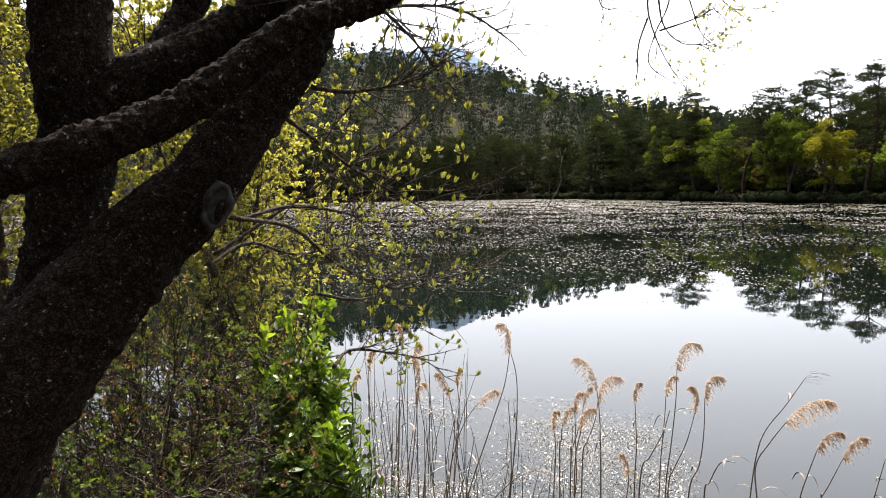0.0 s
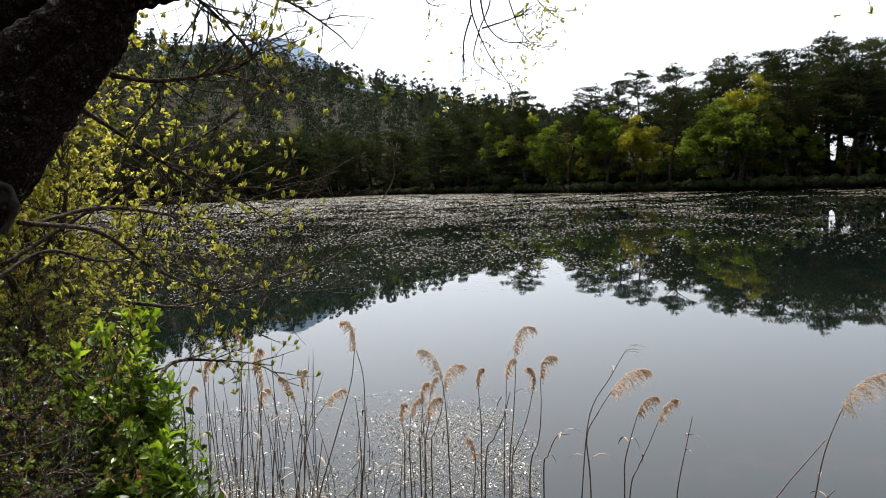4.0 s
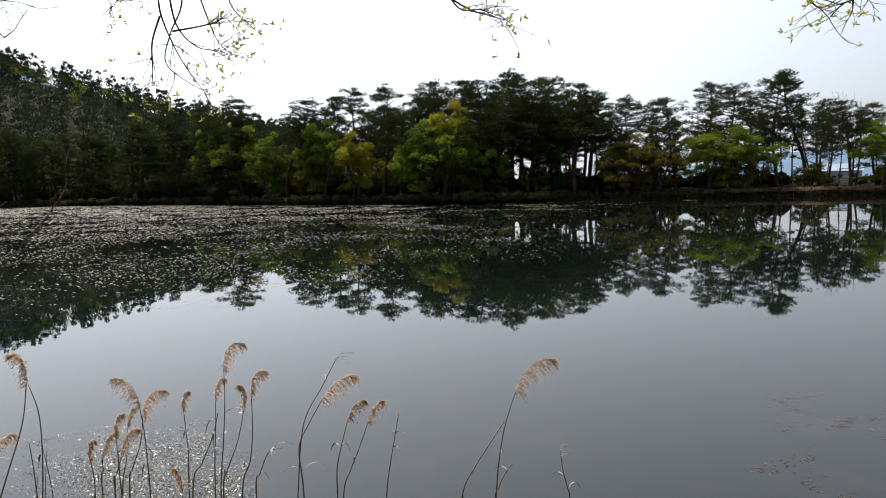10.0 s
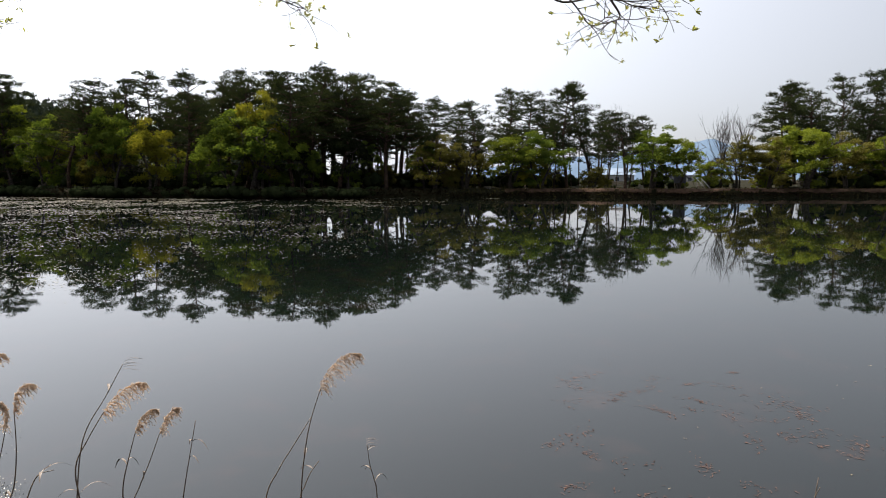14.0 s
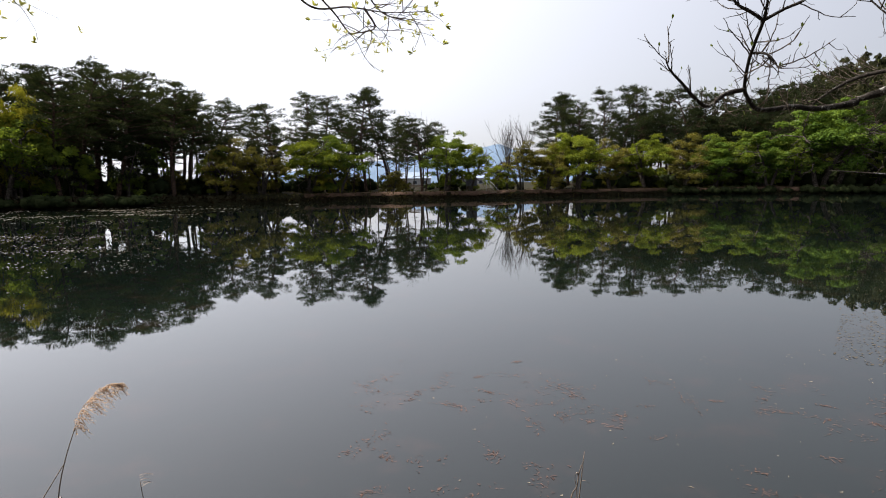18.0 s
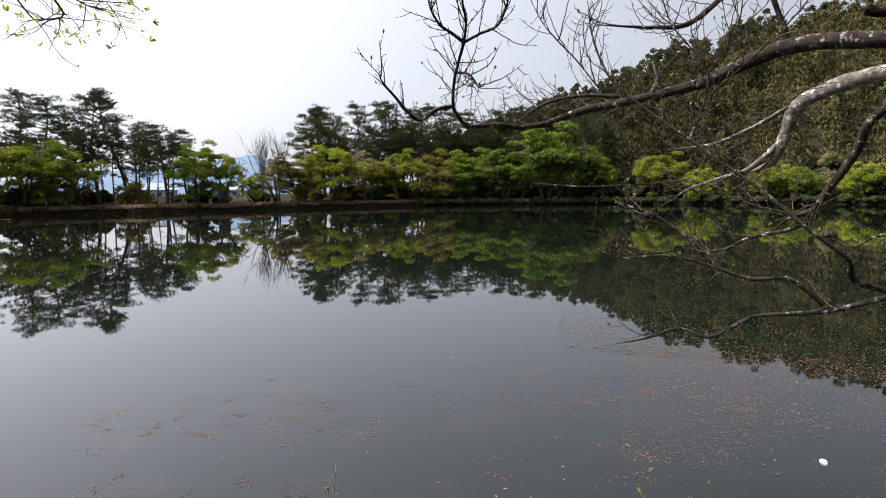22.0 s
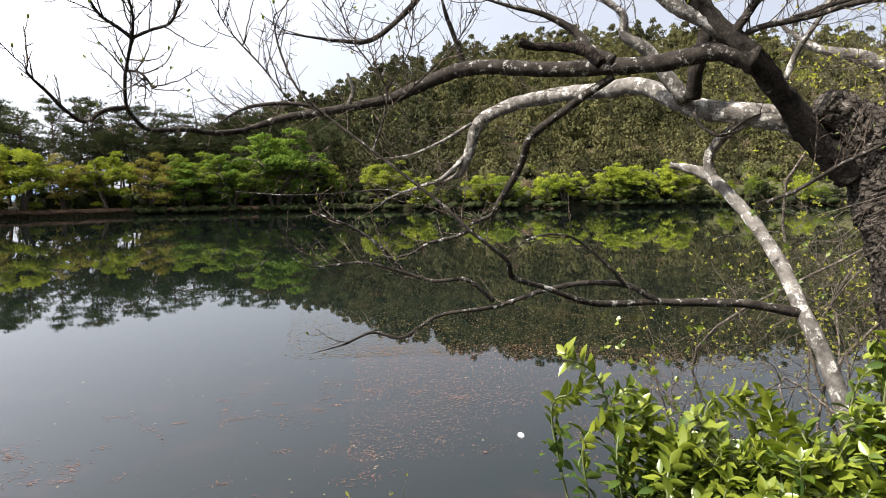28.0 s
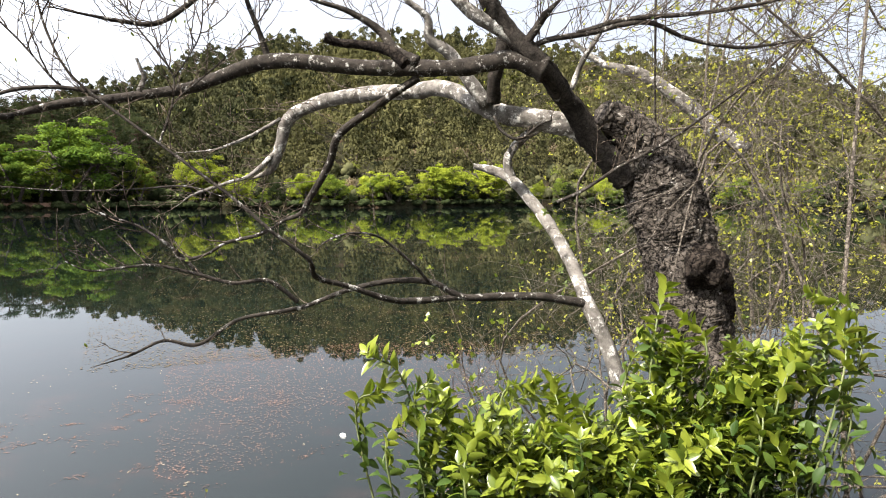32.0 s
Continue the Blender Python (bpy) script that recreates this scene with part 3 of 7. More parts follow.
def crown_template(rng, n, flat=0.8, leaf=(0.16, 0.32), solid=True):
    """A rough broadleaf crown of unit size: a few merging lobes under a coat of leaf tufts."""
    m = 5
    d = unit(rng, m)
    d[:, 2] = np.abs(d[:, 2]) * 1.1 - 0.3
    c = d * rng.uniform(0.2, 0.42, (m, 1)) * np.array([1, 1, flat])
    r = rng.uniform(0.4, 0.55, (m, 1)) * np.array([1, 1, 0.9 * flat])
    return clumps(rng, c, r, n, leaf, solid)


def tier_template(rng, n, leaf):
    """A rough pine of unit size: merging tiers that narrow to an uneven top."""
    c, r = [], []
    for h, q in ((-0.45, 0.56), (-0.1, 0.54), (0.25, 0.42), (0.6, 0.3), (0.95, 0.17)):
        c.append((*rng.normal(0, 0.13, 2), h + rng.normal(0, 0.05)))
        q = q * rng.uniform(0.8, 1.1)
        r.append((q, q, 0.62 * q))
    return clumps(rng, np.array(c), np.array(r), n, leaf, False)


def hill_woods(name, label, az0, az1, d1, count, seed, mat, sizes, pick):
    rng = np.random.default_rng(seed)
    shapes = [tier_template(rng, 190 if az0 < 0 else 340, (0.09, 0.19)) if name == "pine_woods" else crown_template(rng, 190 if az0 < 0 else 320, rng.uniform(0.8, 1.3), (0.09, 0.19), False) for _ in range(6)]
    vs, fs, base, made, tries = [], [], 0, 0, 0
    while made < count and tries < count * 8:
        tries += 1
        a = rng.uniform(az0, az1)
        s = lerp(a, SHORE_AZ, SHORE_D)
        d = s + 12 + (d1 - s) * rng.uniform(0, 1) ** 1.1
        if d < 85 or ridge_el(a) < 0.9 or not pick(a, (d - s) / (d1 - s), rng):
            continue
        r = rng.uniform(*sizes) * (0.75 + 0.5 * (d - s) / (d1 - s))
        p = polar(a, d, ground_z(a, d) + r * 0.9)
        v, f = shapes[rng.integers(6)]
        c, sn = math.cos(made * 2.4), math.sin(made * 2.4)
        rot = np.array([[c, -sn, 0], [sn, c, 0], [0, 0, rng.uniform(1.0, 1.5)]])
        vs.append(v @ rot.T * r + np.array(p))
        fs.append(f + base)
        base += len(v)
        made += 1
    return tagged(part(name, raw_mesh(name, np.vstack(vs), np.vstack(fs), True, mat)), label, "woods", kind="stuff")


hill_woods("pine_woods", "dense dark pine woods covering the near hillside", -48, 44, 335, 2300, 11, HILL_WOODS, (2.6, 4.4), lambda a, u, rng: True)
hill_woods("spring_woods", "yellow green broadleaf trees along the hill crest", -50, 40, 340, 560, 12, HILL_SPRING, (2.2, 3.6), lambda a, u, rng: u > 0.7 or noise.noise(Vector((a * 0.3, u * 6, 4))) > 0.28)
hill_woods("pine_woods", "dark pine woods on the shoulder of the rounded hill", 92, 118, 275, 650, 16, HILL_DARK, (2.8, 4.8), lambda a, u, rng: True)
hill_woods("pine_woods", "mixed pine woods covering a rounded hill", 116, 175, 275, 1250, 13, HILL_MIXED, (2.8, 5.0), lambda a, u, rng: True)
hill_woods("spring_woods", "fresh green trees scattered over the rounded hill", 98, 175, 275, 560, 14, HILL_SPRING, (1.8, 3.2), lambda a, u, rng: noise.noise(Vector((a * 0.22 + 7, u * 5 + 7, 7))) > (0.26 if a < 128 else 0.08 if a < 140 else -0.3))
hill_woods("bare_woods", "brown leafless trees scattered over the rounded hill", 98, 175, 275, 420, 15, HILL_BROWN, (2.0, 3.2), lambda a, u, rng: a > 143 or noise.noise(Vector((a * 0.22 + 13, u * 5 + 13, 13))) > -0.05)


# ---- trees of the far bank ----
PINE_KINDS, GREEN_KINDS = [], {}


def make_pine(seed, full=1.0, bare=0.0):
    """A crooked pine 10 m tall: bare below, flat needle pads above."""
    rng = np.random.default_rng(seed)
    top = 10.0
    lean = rng.normal(0, 0.35, 2)
    zs = np.linspace(0, top * 0.95, 9)
    path = np.stack([lean[0] * (zs / top) ** 1.5 * 1.6 + 0.18 * np.sin(zs * 0.7 + seed), lean[1] * (zs / top) ** 1.5 * 1.6 + 0.18 * np.cos(zs * 0.6 + seed * 2), zs], 1)
    rad = np.linspace(0.17, 0.035, 9)
    sp, sr = spline(path, rad, 3)
    wood = [tube(sp, sr, 7, 0.08, rng)]
    pads_p, pads_r = [], []
    first = bare or rng.uniform(0.34, 0.52)
    limbs = 40 if bare else 34
    for k in range(limbs):
        u = first + (1 - first) * (k / (limbs - 1)) ** 0.9
        z = u * top * 0.95
        base = np.array([np.interp(z, zs, path[:, 0]), np.interp(z, zs, path[:, 1]), z])
        az = k * 2.4 + rng.normal(0, 0.5)
        reach = (3.5 - 2.6 * ((u - first) / (1 - first)) ** 1.5) * rng.uniform(0.35, 1.2)
        tip = base + np.array([math.cos(az) * reach, math.sin(az) * reach, rng.uniform(0.05, 0.8) * reach * 0.55 + 0.2 * u])
        mid = (base + tip) / 2 + np.array([0, 0, rng.uniform(-0.2, 0.1)])
        bp, br = spline([base, mid, tip], [0.05, 0.035, 0.012], 3)
        wood.append(tube(bp, br, 5))
        for _ in range(rng.integers(2, 5)):
            s = rng.uniform(0.5, 1.08)
            pads_p.append(base + (tip - base) * s + rng.normal(0, 0.3, 3) * np.array([1, 1, 0.45]))
            pads_r.append(rng.uniform(0.24, 0.6))
    for k in range(0 if bare else 5):
        z = top * rng.uniform(0.2, first)
        base = np.array([np.interp(z, zs, path[:, 0]), np.interp(z, zs, path[:, 1]), z])
        az = rng.uniform(0, 6.28)
        bp, br = spline([base, base + np.array([math.cos(az) * 0.5, math.sin(az) * 0.5, 0.05]), base + np.array([math.cos(az) * 1.2, math.sin(az) * 1.2, rng.uniform(-0.2, 0.3)])], [0.03, 0.02, 0.008], 3)
        wood.append(tube(bp, br, 4))
    pads_p.append(path[-1] + np.array([0, 0, 0.2]))
    pads_r.append(0.5)
    pos, way = [], []
    for p, r in zip(pads_p, pads_r):
        n = int(46 * full * r / 0.5)
        d = unit(rng, n)
        pos.append(p + d * (r * rng.uniform(0.3, 1.0, n))[:, None] * np.array([1, 1, 0.36]))
        w = d * np.array([1, 1, 0.4]) + np.array([0, 0, 0.45])
        way.append(w)
    pos, way = np.vstack(pos), np.vstack(way)
    needles = scatter(NEEDLES, pos, way, unit(rng, len(pos)), rng.uniform(0.15, 0.36, len(pos)) / math.sqrt(full))
    return wood_mesh("trunk", wood, BARK_PINE), raw_mesh("crown", *needles, False, NEEDLE)


def make_green(seed, mat, low, full=1.0):
    """A round broadleaf tree of unit crown radius 3 m and 7 m tall."""
    rng = np.random.default_rng(seed)
    wood, pos, way = [], [], []
    stems = 3 if low else 2
    tips = []
    for k in range(stems):
        az = k * 2.1 + rng.uniform(0, 1)
        p = [np.array([0.2 * math.cos(az), 0.2 * math.sin(az), -0.2])]
        for i in range(1, 5):
            p.append(p[-1] + np.array([math.cos(az) * 0.28 * i * 0.6 + rng.normal(0, 0.1), math.sin(az) * 0.28 * i * 0.6 + rng.normal(0, 0.1), 1.05]))
        sp, sr = spline(p, np.linspace(0.16, 0.05, 5), 3)
        wood.append(tube(sp, sr, 6, 0.08, rng))
        for i in range(2, 5):
            for q in range(3):
                wood += [tube(a, b, 4) for a, b, _ in grow(rng, p[i], rng.normal(0, 1, 3) + np.array([math.cos(az), math.sin(az), 0.5]), 1.6, 0.05, 1, kids=2)]
    lobes = 60
    for k in range(lobes):
        out = unit(rng, 1)[0]
        out[2] = abs(out[2]) if rng.uniform() < 0.66 else -0.95 * abs(out[2])
        wave = 1 + 0.22 * math.sin(3 * math.atan2(out[1], out[0]) + seed)
        shell = rng.uniform(0.72, 1.12) if k > 9 else rng.uniform(0.2, 0.6)
        c = np.array([0, 0, 2.1 if low else 3.3]) + out * shell * wave * np.array([2.35, 2.35, 2.0 if low else 2.5])
        r = rng.uniform(0.4, 0.85)
        n = int(190 * full)
        q = unit(rng, n)
        q[:, 2] = np.where(q[:, 2] < -0.3, -q[:, 2], q[:, 2])
        pos.append(c + q * (r * rng.uniform(0.55, 1.0, n))[:, None] * np.array([1, 1, 0.72]))
        way.append(q + np.array([0, 0, 0.08]))
    pos, way = np.vstack(pos), np.vstack(way)
    pos[:, 2] = np.maximum(pos[:, 2], 0.25)
    v, f = scatter(LEAF_QUAD, pos, unit(rng, len(pos)), way + 0.5 * unit(rng, len(pos)), rng.uniform(0.11, 0.23, len(pos)) / math.sqrt(full))
    return wood_mesh("trunk", wood, BARK_FAR), raw_mesh("crown", v, f, False, mat)


def tree_from(meshes, name, label, category, group, at, turn, sx, sz):
    t = thing(name, label, category, group)
    part("trunk", meshes[0], None, t)
    part("crown", meshes[1], None, t)
    t.matrix_basis = Matrix.Translation(at) @ pose(0, 0, 0, 0, 0, turn) @ Matrix.Diagonal((sx, sx, sz, 1))
    return t


EYE_Z = 1.9
PINES = [
    (24.8, 6.31),
    (25.9, 7.13),
    (27.5, 6.42),
    (28.8, 7.48),
    (30.9, 8.15),
    (33.1, 8.10),
    (34.9, 7.94),
    (36.3, 8.66),
    (37.9, 8.11),
    (39.4, 8.65),
    (41.5, 8.55),
    (43.0, 9.13),
    (44.1, 9.05),
    (45.8, 8.59),
    (48.0, 8.74),
    (49.5, 8.13),
    (51.0, 7.27),
    (52.9, 6.78),
    (54.6, 6.19),
    (56.3, 6.40),
    (57.7, 6.46),
    (60.4, 7.47),
    (61.5, 7.20),
    (65.1, 7.85),
    (67.1, 7.80),
    (70.2, 5.51),
    (71.7, 5.00),
    (82.8, 7.06),
    (81.7, 6.15),
    (82.8, 7.20),
    (84.2, 6.40),
    (86.1, 7.35),
    (87.5, 7.45),
    (88.8, 7.35),
    (90.7, 7.14),
    (92.7, 7.21),
    (93.2, 6.75),
    (95.1, 6.65),
    (97.1, 6.72),
    (99.3, 6.93),
    (101.5, 7.13),
    (21.8, 7.33),
]
PINE_MESH = [make_pine(s) for s in (3, 8, 15, 21, 34, 55)]
PINE_FULL = [make_pine(s, 1.0, 0.14) for s in (71, 83, 97)]
PINE_BACK = [make_pine(s, 0.5) for s in (5, 12, 19, 27, 41, 60)]
rng = np.random.default_rng(5)
for i, (az, el) in enumerate(PINES):
    d = lerp(az, SHORE_AZ, SHORE_D) + (3 + 8 * ((i * 7) % 5) / 4)
    if az > 80:
        d += 10
    z = ground_z(az, d)
    h = (EYE_Z + d * math.tan(radians(el)) - z) / 9.7
    tree_from(PINE_MESH[i % 6], "pine_tree", "tall dark pine with flat needle pads and bare lower trunk", "pine", "pines on the far bank", polar(az, d, z - 0.1), (i * 67) % 360, min(1.35, h * 1.05) * rng.uniform(0.9, 1.2), h)
# understorey between the trunks, mostly in a near-black colour that carries the shade
hill_under = [(14, 52, 230, 0.95), (84, 112, 220, 1.0), (112, 166, 420, 1.3), (-20, 14, 140, 0.9), (52, 66, 60, 0.8), (66, 83, 40, 0.5)]
for i, (a0, a1, count, big) in enumerate(hill_under):
    shapes = [crown_template(rng, 110, 1.2, (0.09, 0.2)) for _ in range(4)]
    vs, fs, base = [], [], 0
    for k in range(count):
        az = rng.uniform(a0, a1)
        d = lerp(az, SHORE_AZ, SHORE_D) + rng.uniform(4, 22)
        r = rng.uniform(1.0, 1.9) * big
        v, f = shapes[k % 4]
        vs.append(v * r + np.array(polar(az, d, ground_z(az, d) + r * 0.35)))
        fs.append(f + base)
        base += len(v)
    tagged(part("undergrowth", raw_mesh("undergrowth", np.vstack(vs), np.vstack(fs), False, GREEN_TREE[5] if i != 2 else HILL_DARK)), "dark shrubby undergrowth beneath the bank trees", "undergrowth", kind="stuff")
# shrubs leaning over the waterline, their near-black colour standing in for bank shade
for a0, a1, count in ((8, 50, 260), (91, 113, 190), (113, 138, 160), (138, 167, 200)):
    shapes = [crown_template(rng, 110, 0.9, (0.1, 0.22)) for _ in range(4)]
    vs, fs, base = [], [], 0
    for k in range(count):
        az = rng.uniform(a0, a1)
        d = lerp(az, SHORE_AZ, SHORE_D) + (rng.uniform(0.3, 3.5) if k % 2 else rng.uniform(-1.2, 0.6))
        r = rng.uniform(0.25, 1.3)
        v, f = shapes[k % 4]
        vs.append(v * r + np.array(polar(az, d, 0.3 + r * 0.2)))
        fs.append(f + base)
        base += len(v)
    tagged(part("bank_shrubs", raw_mesh("bank_shrubs", np.vstack(vs), np.vstack(fs), False, GREEN_TREE[5]), None, None), "shrubs leaning over the waterline, darkened for shade", "undergrowth", kind="stuff")
# a second rank behind, filling between the front pines
for i in range(62):
    az = 23 + 27.5 * rng.uniform(0, 1) if i < 22 else (83 + 24 * rng.uniform(0, 1) if i < 56 else 50 + 20 * rng.uniform(0, 1))
    d = lerp(az, SHORE_AZ, SHORE_D) + rng.uniform(10, 24)
    el = lerp(az, [21, 26, 36, 44, 49, 54, 60, 67, 72, 82, 90, 101, 107], [5.5, 6.3, 7.6, 8.3, 7.4, 5.4, 6.0, 6.6, 4.2, 5.5, 6.0, 6.2, 6.5]) - rng.uniform(0.1, 1.6)
    z = ground_z(az, d)
    h = (EYE_Z + d * math.tan(radians(el)) - z) / 9.7
    tree_from(PINE_BACK[(i * 5 + 1) % 6], "pine_tree", "dark pine standing behind the front row", "pine", "pines on the far bank", polar(az, d, z - 0.1), (i * 103) % 360, h * rng.uniform(0.8, 1.1), h)
# dark pines that close the gaps of the densest group
for i in range(14):
    az = 42.5 + 9 * (i + rng.uniform(0, 0.9)) / 14
    d = lerp(az, SHORE_AZ, SHORE_D) + rng.uniform(6, 20)
    z = ground_z(az, d)
    h = (EYE_Z + d * math.tan(radians(rng.uniform(5.0, 7.3))) - z) / 9.7
    tree_from(PINE_BACK[(i * 5 + 4) % 6], "pine_tree", "dark pine standing behind the front row", "pine", "pines on the far bank", polar(az, d, z - 0.1), (i * 97) % 360, h * rng.uniform(1.0, 1.3), h)
# slender pines whose thin trunks stand close together
for i in range(20):
    az = 51.5 + 21 * (i + rng.uniform(0, 0.9)) / 20
    d = lerp(az, SHORE_AZ, SHORE_D) + rng.uniform(3, 15)
    el = lerp(az, [50, 54, 60, 67, 72, 74], [6.4, 5.0, 5.4, 5.8, 4.4, 3.6]) - rng.uniform(0.0, 1.8)
    z = ground_z(az, d)
    h = (EYE_Z + d * math.tan(radians(el)) - z) / 9.7
    tree_from(PINE_MESH[(i * 5 + 3) % 6], "pine_tree", "slender pine with a thin bare trunk", "pine", "pines on the far bank", polar(az, d, z - 0.1), (i * 131) % 360, h * rng.uniform(0.6, 0.85), h)
# pines at the foot of the dark hill
for i in range(64):
    az = -16 + 37 * (i + rng.uniform(0, 0.8)) / 64
    d = lerp(az, SHORE_AZ, SHORE_D) + rng.uniform(2, 15)
    h = rng.uniform(0.8, 1.3)
    tree_from(PINE_FULL[(i * 5 + 2) % 3], "pine_tree", "dark pine at the foot of the hill", "pine", "pines below the hill", polar(az, d, ground_z(az, d) - 1.2 * h), (i * 71) % 360, h * rng.uniform(1.05, 1.4), h)

GREEN_WORDS = ["mid green broadleaf tree in full spring leaf", "fresh yellow green tree at the water's edge", "golden green tree in young leaf", "dull olive tree just coming into leaf", "rich green spreading tree over the bank", "tree under the pines, its crown darkened for shade", "bright lime green tree at the water's edge"]
GREEN_MESH = {(k, low): make_green(70 + k * 3 + low, GREEN_TREE[k], low) for k in range(7) for low in (0, 1)}
BUSH_MESH = {(k, low): make_green(110 + k * 3 + low, GREEN_TREE[k], low, 0.4) for k in (0, 1, 3, 5, 6) for low in (0, 1)}
green_count = [0]


def green_tree(az, el, wide, k):
    green_count[0] += 1
    i = green_count[0]
    d = lerp(az, SHORE_AZ, SHORE_D) + (1.5 + 2.0 * ((i * 3) % 4) / 3)
    z = ground_z(az, d)
    top = EYE_Z + d * math.tan(radians(el)) - z
    r = 1.18 * d * math.tan(radians(wide))
    low = 1 if top < 5.2 else 0
    tree_from(GREEN_MESH[(k, low)], "broadleaf_tree", GREEN_WORDS[k], "tree", "green trees on the far bank", polar(az, d, z - 0.1), (i * 83) % 360, min(r / 3.0, top / (4.2 if low else 4.6)), top / (6.1 if not low else 4.4))


green_tree(21.2, 5.07, 2.25, 1)
green_tree(23.1, 4.26, 1.60, 0)
green_tree(27.8, 5.31, 2.10, 0)
green_tree(30.5, 4.13, 2.10, 2)
green_tree(18.4, 4.36, 1.20, 0)
green_tree(39.0, 6.48, 2.20, 2)
green_tree(38.2, 5.6, 3.69, 0)
green_tree(36.5, 4.5, 2.6, 0)
green_tree(40.0, 4.8, 2.6, 0)
green_tree(53.9, 3.44, 2.50, 3)
green_tree(60.4, 3.96, 2.90, 1)
green_tree(63.0, 3.81, 2.40, 0)
green_tree(62.5, 2.04, 1.50, 2)
green_tree(56.5, 3.04, 2.50, 3)
green_tree(72.2, 4.00, 3.10, 0)
green_tree(74.3, 3.65, 1.80, 1)
green_tree(76.8, 1.57, 1.40, 1)
green_tree(78.8, 3.11, 2.00, 3)
green_tree(81.0, 2.93, 1.90, 3)
green_tree(83.5, 4.19, 2.60, 1)
green_tree(86.3, 3.12, 1.80, 3)
green_tree(89.2, 3.69, 2.20, 1)
green_tree(92.3, 3.37, 2.30, 3)
green_tree(94.4, 2.87, 1.80, 4)
green_tree(97.3, 3.51, 2.50, 0)
green_tree(97.7, 2.54, 1.40, 0)
green_tree(101.9, 5.13, 3.59, 4)
green_tree(99.9, 3.27, 2.00, 0)
green_tree(94.9, 3.37, 3.00, 0)
green_tree(97.9, 2.47, 2.00, 4)
green_tree(111.2, 3.15, 2.00, 1)
green_tree(119.6, 1.83, 3.00, 6)
green_tree(125.7, 1.93, 3.00, 6)
green_tree(131.6, 2.48, 3.74, 6)
green_tree(135.7, 2.00, 2.75, 6)
green_tree(126.9, 1.87, 3.00, 6)
green_tree(130.9, 2.26, 3.00, 6)
green_tree(132.9, 2.15, 2.50, 6)
green_tree(135.8, 2.63, 2.00, 6)
green_tree(98.5, 3.53, 2.00, 4)
green_tree(102.8, 5.59, 3.74, 4)
green_tree(111.7, 2.77, 2.50, 1)
# a second, duller rank between the front trees and the pines
for i in range(44):
    az = (24 + 28 * rng.uniform(0, 1)) if i < 16 else (52 + 29 * rng.uniform(0, 1)) if i < 28 else (81 + 30 * rng.uniform(0, 1))
    d = lerp(az, SHORE_AZ, SHORE_D) + rng.uniform(4, 9)
    s = rng.uniform(0.6, 0.95)
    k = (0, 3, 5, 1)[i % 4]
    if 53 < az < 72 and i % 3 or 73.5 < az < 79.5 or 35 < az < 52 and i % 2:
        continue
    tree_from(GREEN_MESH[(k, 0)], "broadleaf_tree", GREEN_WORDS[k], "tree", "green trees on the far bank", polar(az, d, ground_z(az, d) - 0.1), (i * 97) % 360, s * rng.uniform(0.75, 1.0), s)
# bright bushes over the water under the rounded hill
for i in range(30):
    az = 114 + 50 * (i + rng.uniform(0, 0.9)) / 30
    d = lerp(az, SHORE_AZ, SHORE_D) + rng.uniform(-0.2, 1.6)
    k = (6, 0, 5, 1, 0, 5)[i % 6]
    s = rng.uniform(0.3, 0.8)
    tree_from(BUSH_MESH[(k, 0)], "bank_bush", "bright green bush leaning over the water", "bush", "bushes on the far bank", polar(az, d, 0.1), (i * 61) % 360, s * rng.uniform(0.9, 1.25), s)
# undergrowth along the bank
for i in range(70):
    az = rng.uniform(18, 150)
    d = lerp(az, SHORE_AZ, SHORE_D) + rng.uniform(3, 9)
    k = (5, 3, 0, 5, 1)[i % 5]
    s = rng.uniform(0.3, 0.62)
    if 74 < az < 79:
        continue
    tree_from(BUSH_MESH[(k, 1)], "bank_bush", "leafy bush beneath the bank trees", "bush", "bushes on the far bank", polar(az, d, ground_z(az, d) - 0.15), (i * 59) % 360, s, s * rng.uniform(0.8, 1.2))


def bare_tree(az, el, seed, label):
    d = lerp(az, SHORE_AZ, SHORE_D) + 3
    z = ground_z(az, d)
    top = EYE_Z + d * math.tan(radians(el)) - z
    r = np.random.default_rng(seed)
    t = thing("bare_tree", label, "tree", "bare trees on the far bank", at=polar(az, d, z))
    wood = [tube(a, b, 5) for a, b, _ in grow(r, (0, 0, 0), (0.05, 0, 1), top * 0.55, 0.12, 0, wander=0.06, seg=6)]
    part("trunk", wood_mesh("trunk", wood, BARK_FAR), None, t)
    tw = []
    for k in range(15):
        s = r.uniform(0.2, 0.55)
        tw += [tube(a, b, 3) for a, b, _ in grow(r, (0, 0, top * s), (r.normal(0, 0.2), r.normal(0, 0.2), 1), top * (1 - s) * 0.6, 0.035, 2, spread=0.22, kids=4, wander=0.07)]
    tagged(part("brushwood", wood_mesh("brushwood", tw, BARK_FAR, False), None, t), kind="stuff")


bare_tree(77.6, 5.4, 4, "leafless grey tree with fine upright branches")
bare_tree(79.0, 5.3, 9, "leafless grey tree with fine upright branches")
bare_tree(70.2, 6.2, 14, "leafless pale tree behind the pines")


# ---- unseen woods added behind the viewing spot to hold back sky light ----
vs, fs, base = [], [], 0
shapes = [crown_template(rng, 900, 1.2, (0.07, 0.15), False) for _ in range(5)]
for k in range(150):
    az = rng.uniform(192, 292)
    dd = rng.uniform(3.2, 12)
    rad = rng.uniform(0.9, 1.8)
    v, f = shapes[k % 5]
    vs.append(v * rad + np.array(polar(az, dd, rng.uniform(0.6, 7.5))))
    fs.append(f + base)
    base += len(v)
